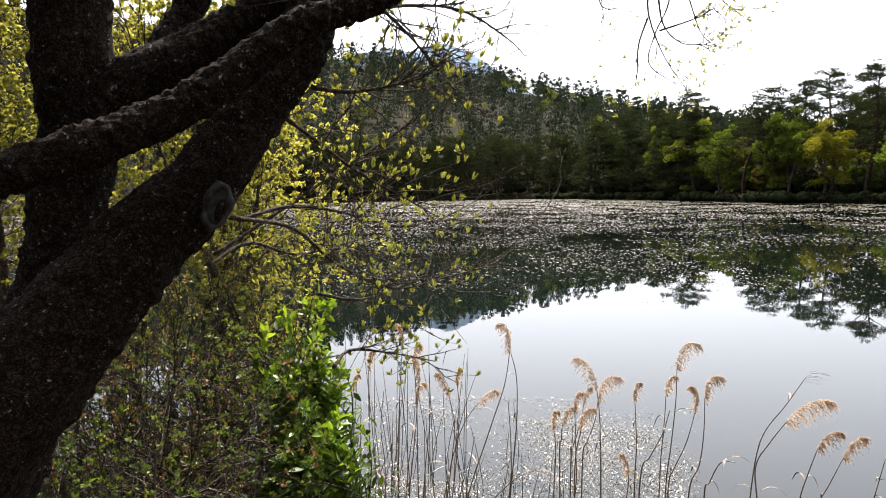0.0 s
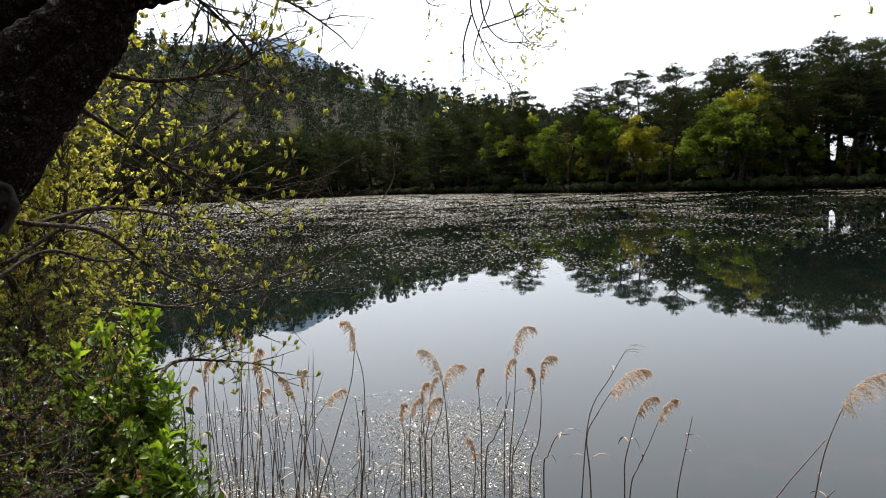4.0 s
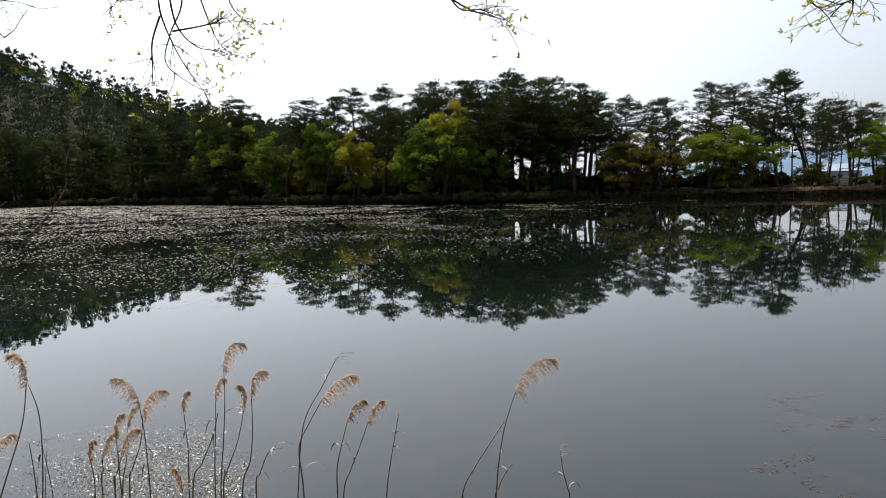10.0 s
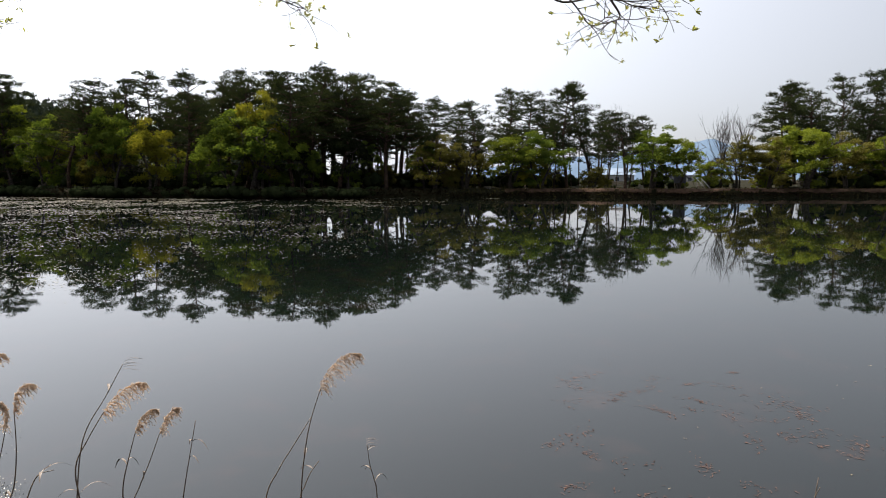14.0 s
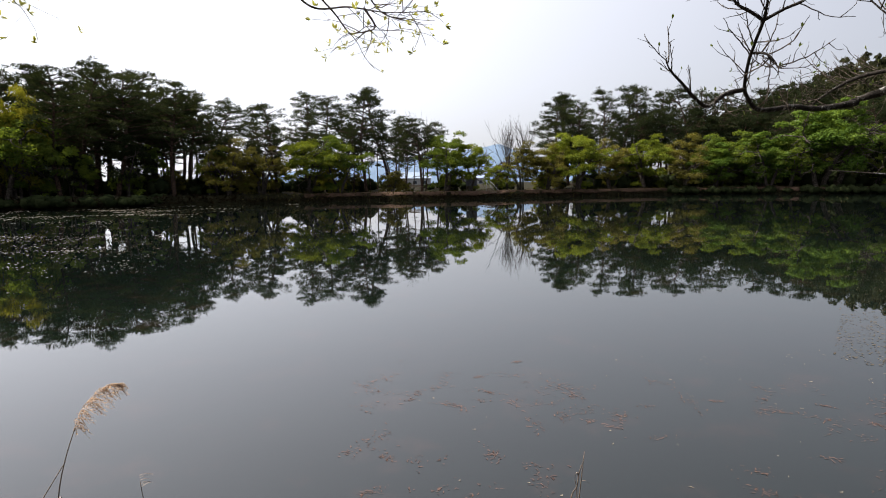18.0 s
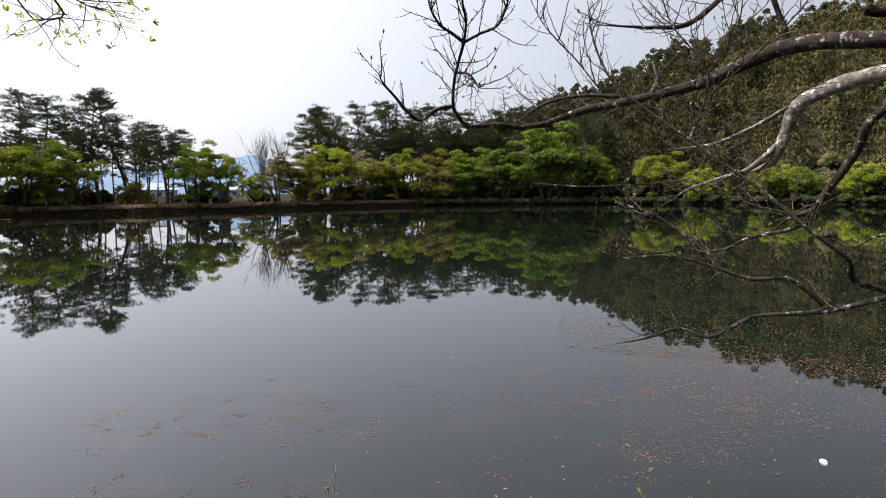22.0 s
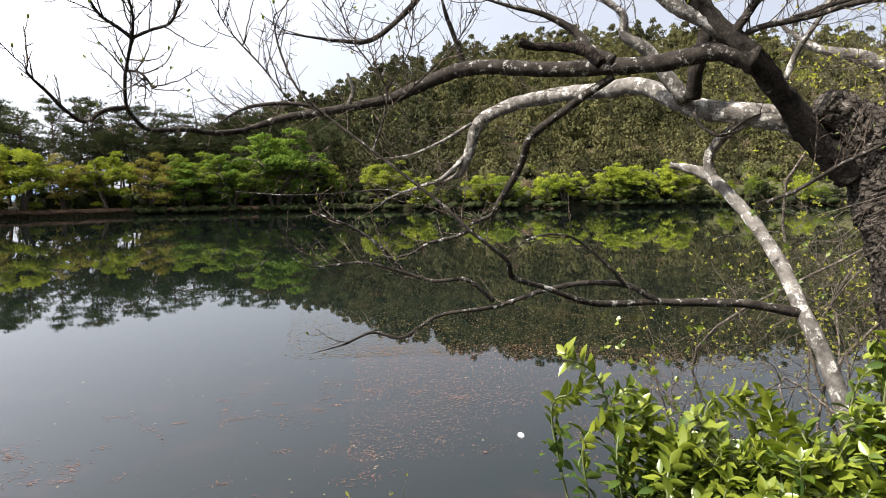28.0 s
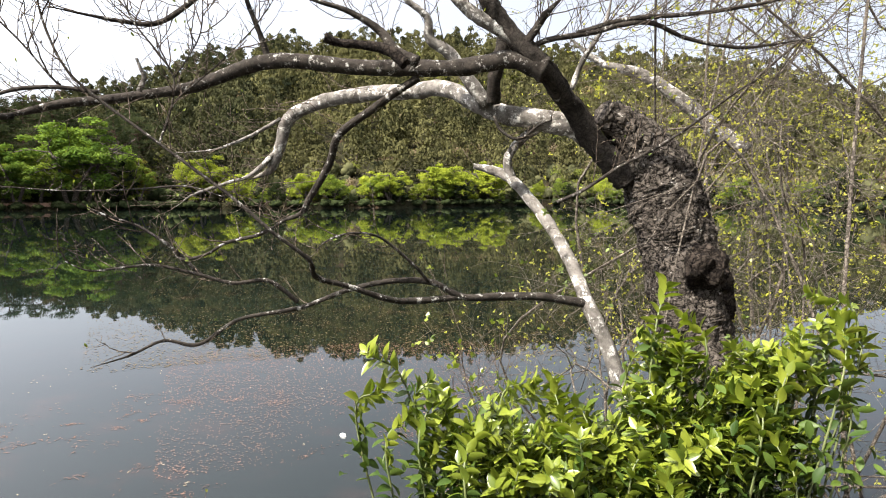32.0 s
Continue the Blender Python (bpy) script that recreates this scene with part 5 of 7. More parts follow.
def side_twigs(rng, path, count, length, radius, levels, lift=0.1, spread=0.7, s0=0.1, kids=3, wander=0.16):
    """Twigs along a branch: all pieces, and the tips."""
    out = []
    n = len(path)
    for _ in range(count):
        s = rng.uniform(s0, 1.0) * (n - 1)
        i = min(int(s), n - 2)
        q = path[i] + (path[i + 1] - path[i]) * (s - i)
        d = path[i + 1] - path[i]
        d = d / (np.linalg.norm(d) + 1e-9)
        w = d * 0.6 + rng.normal(0, spread, 3) + np.array([0, 0, lift * 3])
        out += grow(rng, q, w, length * rng.uniform(0.5, 1.2), radius, levels, spread=0.55, kids=kids, wander=wander, lift=lift * 0.4, shrink=0.6, seg=5)
    return out


def lone_twigs(twigs, parent, mat, name="twig", sides=4):
    """Each side twig with its own forks becomes one part."""
    top = max(l for _, _, l in twigs)
    group = []
    for row in twigs + [(None, None, top)]:
        if row[2] == top and group:
            part(name, wood_mesh(name, [tube(p, r, sides) for p, r, _ in group], mat), None, parent)
            group = []
        group.append(row)


def ends(twigs):
    return [(p[-1], p[-1] - p[-2]) for p, r, l in twigs if l == 0]


rng = np.random.default_rng(101)
left_tree = thing("bank_tree", "old dark tree with several rough leaning trunks and young yellow leaves", "tree")


def left_limb(name, pts, rad):
    limb(name, pts, rad, BARK_DARK, left_tree, rng, 72, 26, 0.012)


left_limb("leaning_trunk", [(-0.840, 0.937, 1.410), (-0.691, 1.064, 1.616), (-0.582, 1.120, 1.759), (-0.455, 1.164, 1.894), (-0.356, 1.212, 2.032), (-0.282, 1.246, 2.144), (-0.237, 1.281, 2.256), (-0.193, 1.305, 2.368)], [0.116, 0.097, 0.083, 0.066, 0.056, 0.051, 0.048, 0.045])
left_limb("upright_trunk", [(-0.827, 1.067, 1.371), (-0.773, 1.137, 1.545), (-0.730, 1.175, 1.681), (-0.697, 1.189, 1.825), (-0.669, 1.205, 1.970), (-0.663, 1.192, 2.111), (-0.643, 1.177, 2.302)], [0.103, 0.088, 0.076, 0.065, 0.065, 0.066, 0.065])
left_limb("crossing_limb", [(-0.750, 0.936, 1.918), (-0.657, 0.968, 1.935), (-0.550, 1.007, 1.974), (-0.445, 1.053, 2.026), (-0.345, 1.090, 2.095), (-0.247, 1.122, 2.171), (-0.164, 1.148, 2.210), (-0.087, 1.168, 2.241), (0.023, 1.186, 2.293)], [0.034, 0.032, 0.034, 0.032, 0.030, 0.029, 0.024, 0.019, 0.017])
left_limb("upper_limb", [(-0.631, 1.199, 2.020), (-0.564, 1.209, 2.107), (-0.467, 1.249, 2.169), (-0.380, 1.284, 2.233), (-0.294, 1.305, 2.312)], [0.048, 0.045, 0.041, 0.037, 0.034])
left_limb("high_limb", [(-0.607, 1.294, 2.072), (-0.556, 1.321, 2.180), (-0.517, 1.361, 2.261), (-0.468, 1.350, 2.356)], [0.032, 0.034, 0.031, 0.028])
# the healed knot on the leaning trunk
knot_at, knot_dir = Vector((-0.383, 1.100, 1.879)), Vector((0.36, -0.93, 0.03)).normalized()
kb = bmesh.new()
ring_n, tube_n = 22, 8
rings = []
for i in range(ring_n):
    a = i / ring_n * 2 * math.pi
    row = []
    for j in range(tube_n):
        b = j / tube_n * 2 * math.pi
        rr = 0.008 + 0.0025 * math.sin(3 * a + 1) + 0.002 * math.sin(7 * a)
        x = (0.019 + rr * 0.75 * math.cos(b)) * math.cos(a)
        y = (0.038 + rr * 0.75 * math.cos(b)) * math.sin(a)
        row.append(kb.verts.new((x, y, rr * math.sin(b) * 1.3 + 0.003 * math.sin(5 * a))))
    rings.append(row)
for i in range(ring_n):
    for j in range(tube_n):
        kb.faces.new((rings[i][j], rings[(i + 1) % ring_n][j], rings[(i + 1) % ring_n][(j + 1) % tube_n], rings[i][(j + 1) % tube_n]))
cap = [kb.verts.new((0.016 * math.cos(i / 11 * 6.283), 0.032 * math.sin(i / 11 * 6.283), 0.002)) for i in range(11)]
kb.faces.new(cap)
for fc in kb.faces:
    fc.smooth = True
hollow = bmesh.new()
bmesh.ops.create_uvsphere(hollow, u_segments=14, v_segments=8, radius=0.02)
bmesh.ops.scale(hollow, vec=(0.42, 1.05, 0.35), verts=hollow.verts)
# unseen leaves added above the view to keep the sun off the trunks
shade_rng = np.random.default_rng(102)
n = 1600
pos = np.stack([shade_rng.uniform(-2.4, 0.5, n), shade_rng.uniform(1.5, 3.7, n), shade_rng.uniform(3.35, 4.5, n)], 1)
tagged(part("crown", raw_mesh("crown", *scatter(LEAF_FOLD, pos, unit(shade_rng, n), unit(shade_rng, n), shade_rng.uniform(0.05, 0.085, n)), False, LEAF_YELLOW), None, left_tree), kind="stuff")
knot = part("knot", kb, plain("pale healed wood", (0.006, 0.005, 0.0045), (0.06, 0.055, 0.05), 45, 0.8, 0.8, 0.008), left_tree, "healed oval knot with a pale grey rim")
knot.matrix_basis = Matrix.Translation(knot_at - knot_dir * 0.012) @ knot_dir.to_track_quat("Z", "Y").to_matrix().to_4x4() @ pose(0, 0, 0, 0, 0, -18)
part("hollow", hollow, BARK_DARK, knot, "dark rotted hollow").location = (0.007, -0.006, 0.004)
tips = []


def left_branch(pts, count=19, length=0.2):
    p, r = spline(pts, np.linspace(0.0048, 0.0014, len(pts)), 6)
    part("branch", wood_mesh("branch", [tube(p, r, 7, 0.08, rng)], TWIG), None, left_tree)
    tw = side_twigs(rng, p, count, length, 0.0018, 1, 0.04, 0.6, 0.2, 4)
    lone_twigs(tw, left_tree, TWIG)
    tips.extend(ends(tw) + [(p[-1], p[-1] - p[-2])])


left_branch([(-0.299, 1.236, 2.044), (-0.263, 1.371, 2.006), (-0.185, 1.488, 1.937), (-0.090, 1.597, 1.879), (0.022, 1.697, 1.805)])
left_branch([(-0.245, 1.241, 2.096), (-0.176, 1.274, 2.091), (-0.091, 1.310, 2.109), (-0.024, 1.339, 2.135), (0.024, 1.368, 2.196)])
left_branch([(-0.388, 1.187, 1.856), (-0.338, 1.459, 1.818), (-0.265, 1.618, 1.715), (-0.133, 1.725, 1.639), (0.005, 1.784, 1.659), (0.150, 1.833, 1.696), (0.270, 1.878, 1.807), (0.335, 1.921, 1.887)])
left_branch([(-0.501, 1.408, 1.769), (-0.423, 1.542, 1.835), (-0.315, 1.620, 1.914), (-0.194, 1.686, 1.999), (-0.093, 1.739, 2.074), (-0.002, 1.780, 2.167), (0.077, 1.813, 2.261)])
left_branch([(-0.424, 1.333, 1.845), (-0.336, 1.461, 1.869), (-0.227, 1.583, 1.844), (-0.122, 1.643, 1.811), (-0.008, 1.698, 1.820)])
left_branch([(-0.253, 1.425, 1.508), (-0.231, 1.537, 1.518), (-0.145, 1.642, 1.483), (-0.029, 1.690, 1.446)], 13, 0.13)
left_branch([(-0.145, 1.240, 2.263), (-0.106, 1.271, 2.240), (-0.055, 1.316, 2.197), (-0.023, 1.355, 2.160)])
left_branch([(-0.217, 1.436, 2.275), (-0.076, 1.541, 2.324), (0.058, 1.642, 2.336), (0.179, 1.748, 2.290), (0.230, 1.801, 2.256)])
left_branch([(-0.330, 1.647, 1.640), (-0.229, 1.761, 1.604), (-0.092, 1.829, 1.639), (0.055, 1.886, 1.678)])
left_branch([(-0.512, 1.401, 1.745), (-0.462, 1.527, 1.783), (-0.373, 1.600, 1.747), (-0.272, 1.672, 1.753), (-0.166, 1.783, 1.718)])
thin_out = np.random.default_rng(103)
pick = [q for q in tips if math.atan2(q[0][0], q[0][1]) < 0.09 - 0.22 * thin_out.uniform() ** 1.6 + 0.05 * noise.noise(Vector(q[0] * 5))]
tagged(part("young_leaves", raw_mesh("young_leaves", *sprig_leaves(rng, pick, 9, 0.0175, 0.3, template=LEAF_SLIM, lift=1.0), False, LEAF_YOUNG), None, left_tree, "tufts of young yellow green leaves"), kind="stuff")
# sprays that hang into the view from above
tips = []


def hanging_branch(pts):
    p, r = spline(pts, np.linspace(0.0036, 0.0012, len(pts)), 6)
    part("hanging_branch", wood_mesh("hanging_branch", [tube(p, r, 6)], TWIG), None, left_tree)
    tw = side_twigs(rng, p, 8, 0.13, 0.0016, 1, -0.01, 0.5, 0.35, 2)
    lone_twigs(tw, left_tree, TWIG)
    tips.extend(ends(tw) + [(p[-1], p[-1] - p[-2])])


hanging_branch([(0.702, 2.249, 2.583), (0.709, 2.273, 2.489), (0.745, 2.285, 2.394), (0.790, 2.288, 2.311), (0.850, 2.282, 2.226)])
hanging_branch([(0.731, 2.249, 2.556), (0.760, 2.269, 2.445), (0.821, 2.264, 2.383), (0.898, 2.240, 2.372)])
hanging_branch([(0.709, 2.277, 2.473), (0.686, 2.302, 2.388), (0.687, 2.318, 2.303), (0.683, 2.327, 2.251)])
hanging_branch([(0.746, 2.277, 2.427), (0.851, 2.238, 2.455), (0.920, 2.205, 2.487)])
hanging_branch([(0.712, 2.241, 2.743), (0.800, 2.327, 2.564), (0.779, 2.417, 2.449), (0.765, 2.441, 2.352), (0.836, 2.429, 2.287), (0.924, 2.405, 2.241)])
hanging_branch([(0.790, 2.242, 2.670), (0.894, 2.361, 2.514), (0.929, 2.367, 2.436), (0.968, 2.361, 2.394)])
hanging_branch([(1.360, 1.618, 2.549), (1.431, 1.596, 2.452), (1.486, 1.551, 2.444), (1.549, 1.503, 2.415)])
hanging_branch([(1.330, 1.643, 2.531), (1.449, 1.579, 2.451), (1.505, 1.539, 2.428), (1.560, 1.496, 2.407)])
hanging_branch([(2.036, 0.957, 2.575), (2.122, 0.860, 2.450), (2.158, 0.817, 2.386), (2.173, 0.765, 2.409)])
hanging_branch([(2.132, 0.774, 2.542), (2.180, 0.718, 2.451), (2.215, 0.639, 2.423)])
hanging_branch([(1.817, 0.877, 2.483), (1.887, 0.807, 2.403), (1.936, 0.714, 2.406), (1.986, 0.618, 2.394), (2.028, 0.512, 2.397)])
hanging_branch([(1.958, 0.674, 2.403), (1.981, 0.653, 2.353), (1.961, 0.704, 2.336)])
hanging_branch([(0.558, 2.410, 2.690), (0.585, 2.441, 2.569), (0.626, 2.438, 2.541)])
hanging_branch([(0.924, 2.286, 2.722), (0.958, 2.318, 2.580), (1.000, 2.318, 2.517), (1.036, 2.307, 2.499)])
pick = [tips[i] for i in rng.permutation(len(tips))[:int(len(tips) * 0.9)]]
tagged(part("hanging_leaves", raw_mesh("hanging_leaves", *sprig_leaves(rng, pick, 6, 0.019, 0.4, template=LEAF_SLIM, lift=0.5), False, LEAF_YOUNG), None, left_tree, "small young leaves on hanging twigs"), kind="stuff")


# ---- yellow spring shrubs behind it ----
def over_open_water(p):
    """Nothing leafs out beyond the bank's edge, low over the reeds."""
    az, dist = math.degrees(math.atan2(p[-1, 0], p[-1, 1])), math.hypot(p[-1, 0], p[-1, 1])
    return -11.5 < az < 60 and p[-1, 2] < EYE_Z - 0.14 * dist


def spring_shrub(az, d, height, spread_az, count, seed, mat, label, leaf=0.05, sprigs=5, low=0.3, reach=0.5):
    r = np.random.default_rng(seed)
    foot = np.array(polar(az, d, 0.2))
    t = thing("spring_shrub", label, "shrub", "spring shrubs on the near bank", at=foot)
    stems, twigs, tip = [], [], []
    for k in range(9):
        top = np.array(polar(az + r.uniform(-1, 1) * spread_az, d + r.uniform(-1.6, 1.6) * reach, r.uniform(0.55, 1.0) * height)) - foot
        p, rr = spline([r.normal(0, 0.08, 3) * np.array([1, 1, 0]), top * np.array([0.35, 0.35, 0.45]) + r.normal(0, 0.08, 3), top * 0.75 + r.normal(0, 0.1, 3), top], np.array([0.022, 0.016, 0.009, 0.003]) * min(1.0, height / 3.2) ** 1.3, 6)
        part("stem", wood_mesh("stem", [tube(p, rr, 6)], TWIG), None, t)
        tw = [q for q in side_twigs(r, p, count, reach, min(0.004, reach * 0.008), 2, 0.04, 0.75, low, 4) if not over_open_water(q[0] + foot)]
        twigs += [tube(a, b, 3, close=False) for a, b, _ in tw]
        tip += ends(tw)
    tagged(part("brushwood", wood_mesh("brushwood", twigs, TWIG), None, t), kind="stuff")
    tagged(part("foliage", raw_mesh("foliage", *sprig_leaves(r, tip, sprigs, leaf, 0.8, LEAF_QUAD, 0.2), False, mat), None, t), kind="stuff")


spring_shrub(-27, 4.6, 4.7, 11, 19, 201, LEAF_SUNLIT, "tall shrub with bright yellow green spring leaves", 0.024, 28)
spring_shrub(-20, 4.2, 3.3, 8, 19, 202, LEAF_SUNLIT, "shrub with yellow green leaves behind the trunks", 0.024, 28)
spring_shrub(-15, 3.6, 2.2, 6, 8, 203, LEAF_SUNLIT, "airy shrub with yellow green leaves over the water", 0.024, 6)
spring_shrub(-35, 4.0, 4.7, 8, 17, 204, LEAF_SUNLIT, "tall shrub with bright yellow green spring leaves", 0.024, 28)
spring_shrub(-23, 2.6, 1.35, 9, 11, 206, LEAF_FERN, "feathery dark green shrub beneath the tree", 0.018, 9, 0.1)
spring_shrub(-17, 2.5, 1.4, 5, 10, 207, LEAF_FERN, "feathery green shrub at the water's edge", 0.016, 9, 0.1)
spring_shrub(-21, 2.1, 1.25, 6, 9, 208, LEAF_BROWN, "rusty brown dry shrub beneath the tree", 0.016, 6, 0.1)
spring_shrub(-30, 2.0, 1.0, 9, 9, 209, LEAF_FERN, "low green undergrowth on the near bank", 0.015, 9, 0.1)
spring_shrub(-24, 1.75, 0.95, 10, 8, 210, LEAF_FERN, "low green undergrowth on the near bank", 0.014, 9, 0.1)
spring_shrub(-27, 1.7, 0.9, 9, 8, 211, LEAF_BUSH, "low leafy shrub with bright leaves", 0.024, 4, 0.2)
spring_shrub(-34, 1.65, 0.95, 9, 11, 213, LEAF_FERN, "dense fine leaved undergrowth on the near bank", 0.013, 11, 0.05)
spring_shrub(-31, 2.3, 1.2, 8, 12, 215, LEAF_FERN, "dark feathery undergrowth below the tree", 0.012, 13, 0.05)
spring_shrub(-38, 2.0, 1.15, 8, 12, 216, LEAF_OLD, "dark undergrowth below the tree", 0.014, 11, 0.05)
spring_shrub(-24, 2.6, 1.3, 6, 10, 217, LEAF_BROWN, "rusty dry undergrowth at the water's edge", 0.011, 9, 0.05)
spring_shrub(-28, 1.5, 0.85, 9, 10, 214, LEAF_OLD, "dark undergrowth on the near bank", 0.016, 9, 0.05)


# ---- broad-leaved evergreen bushes ----
def broad_leaf(rng):
    """One pointed evergreen leaf of unit length, folded along its rib and curled."""
    us = [0.0, 0.18, 0.42, 0.68, 0.88, 1.0]
    ws = [0.02, 0.15, 0.235, 0.19, 0.09, 0.0]
    curl = rng.uniform(0.05, 0.28)
    fold = rng.uniform(0.05, 0.12)
    v, f = [], []
    for u, w in zip(us, ws):
        z = -curl * u * u
        v += [(-w, u, z + fold * w * 4), (0, u, z), (w, u, z + fold * w * 4)]
    for i in range(len(us) - 1):
        f += [(i * 3, i * 3 + 1, i * 3 + 4, i * 3 + 3), (i * 3 + 1, i * 3 + 2, i * 3 + 5, i * 3 + 4)]
    return np.array(v), np.array(f)


def evergreen_bush(label, tips, root, seed, leaf, per_shoot, singles, bright, old):
    r = np.random.default_rng(seed)
    t = thing("evergreen_bush", label, "bush", at=root)
    o = np.array(root)
    kinds = [broad_leaf(r) for _ in range(5)]
    meshes = [raw_mesh("leaf", v, f, True, bright) for v, f in kinds]
    made, rest, dark = 0, [], []
    shoots = [np.array(q) for q in tips]
    core = np.mean(np.array(tips), axis=0) - np.array([0, 0, 0.3])
    for q in tips:
        for _ in range(5):
            shoots.append(np.array(q) + (core - np.array(q)) * r.uniform(0.1, 0.55) + r.normal(0, 0.022, 3))
    for tip in shoots:
        tp = np.array(tip) - o
        base = np.array([tp[0] * 0.35, tp[1] * 0.35, 0]) + r.normal(0, 0.03, 3) * np.array([1, 1, 0])
        lean = np.array([r.normal(0, 0.35), r.normal(0, 0.35), 0.85])
        knee = tp - lean / np.linalg.norm(lean) * r.uniform(0.1, 0.2)
        p, rr = spline([base, base * 0.4 + knee * np.array([0.6, 0.6, 0.5]), knee, tp], [0.0036, 0.003, 0.0024, 0.0015], 8)
        part("shoot", wood_mesh("shoot", [tube(p, rr, 6)], plain_green), None, t)
        arc = np.concatenate([[0], np.cumsum(np.linalg.norm(np.diff(p, axis=0), axis=1))])
        ln = arc[-1]
        for k in range(per_shoot):
            u = k / (per_shoot - 1)
            back = (1 - u) ** 1.5 * min(0.22, ln * 0.8)
            q = np.array([np.interp(ln - back, arc, p[:, c]) for c in range(3)])
            ax = p[-1] - p[-4]
            ax = ax / np.linalg.norm(ax)
            az = k * 2.4 + r.normal(0, 0.25)
            s1 = np.cross(ax, [0.3, 0.2, 0.9])
            s1 /= np.linalg.norm(s1)
            s2 = np.cross(ax, s1)
            out = s1 * math.cos(az) + s2 * math.sin(az)
            way = out * (1.0 - 0.3 * u) + ax * (0.15 + 0.5 * u) + r.normal(0, 0.25, 3)
            size = leaf * r.uniform(0.75, 1.15) * (0.95 if u < 0.85 else 0.75)
            nrm = ax - out * 0.3 + r.normal(0, 0.15, 3)
            if made < singles and u > 0.35:
                w = Vector(way).normalized()
                sd = w.cross(Vector(nrm)).normalized()
                nn = sd.cross(w)
                ob = part("leaf", meshes[k % 5], None, t)
                ob.matrix_basis = Matrix(((sd.x * size, w.x * size, nn.x * size, q[0]), (sd.y * size, w.y * size, nn.y * size, q[1]), (sd.z * size, w.z * size, nn.z * size, q[2]), (0, 0, 0, 1)))
                made += 1
            else:
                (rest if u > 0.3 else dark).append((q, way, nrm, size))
        # older leaves lower on the shoot, dark also for the bush's inner shade
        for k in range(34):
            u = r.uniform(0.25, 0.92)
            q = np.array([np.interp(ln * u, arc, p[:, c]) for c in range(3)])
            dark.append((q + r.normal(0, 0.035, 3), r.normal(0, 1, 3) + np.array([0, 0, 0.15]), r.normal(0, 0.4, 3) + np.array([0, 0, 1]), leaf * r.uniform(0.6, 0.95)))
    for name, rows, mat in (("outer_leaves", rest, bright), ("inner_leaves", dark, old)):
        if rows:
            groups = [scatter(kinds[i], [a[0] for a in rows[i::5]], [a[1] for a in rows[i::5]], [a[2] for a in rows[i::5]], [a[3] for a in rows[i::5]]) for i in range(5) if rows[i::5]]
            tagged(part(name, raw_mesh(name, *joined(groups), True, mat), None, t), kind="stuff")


plain_green = plain("green shoot bark", (0.04, 0.06, 0.018), (0.1, 0.11, 0.035), 30, 0.6)
LEFT_BUSH_TIPS = [(-0.412, 2.235, 1.547), (-0.484, 2.215, 1.512), (-0.598, 2.121, 1.445), (-0.558, 2.191, 1.478), (-0.354, 2.098, 1.341), (-0.304, 2.007, 1.191), (-0.446, 2.199, 1.395), (-0.487, 2.067, 1.324), (-0.370, 2.065, 1.238), (-0.316, 1.925, 1.122), (-0.437, 1.946, 1.242), (-0.565, 2.046, 1.322), (-0.522, 1.989, 1.118), (-0.379, 1.803, 1.122), (-0.329, 1.884, 1.033), (-0.578, 2.011, 1.222), (-0.332, 1.905, 1.225), (-0.370, 1.892, 1.070), (-0.481, 1.901, 1.117), (-0.549, 1.895, 1.030), (-0.438, 1.888, 1.004), (-0.369, 1.903, 1.185)]
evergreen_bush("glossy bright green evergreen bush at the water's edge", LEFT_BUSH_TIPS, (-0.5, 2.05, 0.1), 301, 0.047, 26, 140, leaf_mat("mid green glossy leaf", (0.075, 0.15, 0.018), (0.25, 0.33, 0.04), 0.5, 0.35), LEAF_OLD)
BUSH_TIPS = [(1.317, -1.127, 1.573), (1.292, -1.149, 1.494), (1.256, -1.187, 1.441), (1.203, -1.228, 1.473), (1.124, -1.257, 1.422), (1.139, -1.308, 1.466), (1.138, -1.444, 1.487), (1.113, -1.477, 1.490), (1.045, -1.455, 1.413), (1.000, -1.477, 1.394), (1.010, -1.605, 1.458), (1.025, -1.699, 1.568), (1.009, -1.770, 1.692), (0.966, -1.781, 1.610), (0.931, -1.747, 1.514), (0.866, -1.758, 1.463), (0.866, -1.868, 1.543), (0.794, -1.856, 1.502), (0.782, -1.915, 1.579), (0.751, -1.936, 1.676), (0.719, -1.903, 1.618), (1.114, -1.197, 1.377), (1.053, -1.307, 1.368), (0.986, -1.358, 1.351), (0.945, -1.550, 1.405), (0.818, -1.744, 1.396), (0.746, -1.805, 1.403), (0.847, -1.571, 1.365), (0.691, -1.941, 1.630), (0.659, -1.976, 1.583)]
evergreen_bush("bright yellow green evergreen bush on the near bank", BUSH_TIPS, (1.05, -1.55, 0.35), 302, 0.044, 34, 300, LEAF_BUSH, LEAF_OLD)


# ---- fallen wood and a lone stick in the water ----
log = thing("fallen_branch", "dark dead branch lying half sunk in the pond", "branch", at=(-2.5, 9.1, 0.0))
limb("stem", [(-0.75, -0.1, -0.05), (-0.3, 0.05, 0.09), (0.2, 0.0, 0.1), (0.7, -0.12, 0.02)], [0.06, 0.085, 0.075, 0.03], BARK_TRUNK, log, rng, 26, 8)
limb("stub", [(0.05, 0.0, 0.08), (0.12, 0.02, 0.35), (0.06, 0.0, 0.6)], [0.045, 0.035, 0.02], BARK_TRUNK, log, rng, 14, 6)
stick = thing("reed_stalk", "lone broken reed stalk far out in the water", "reed", "reed stalks in the shallows", at=(3.9, 0.27, -0.1))
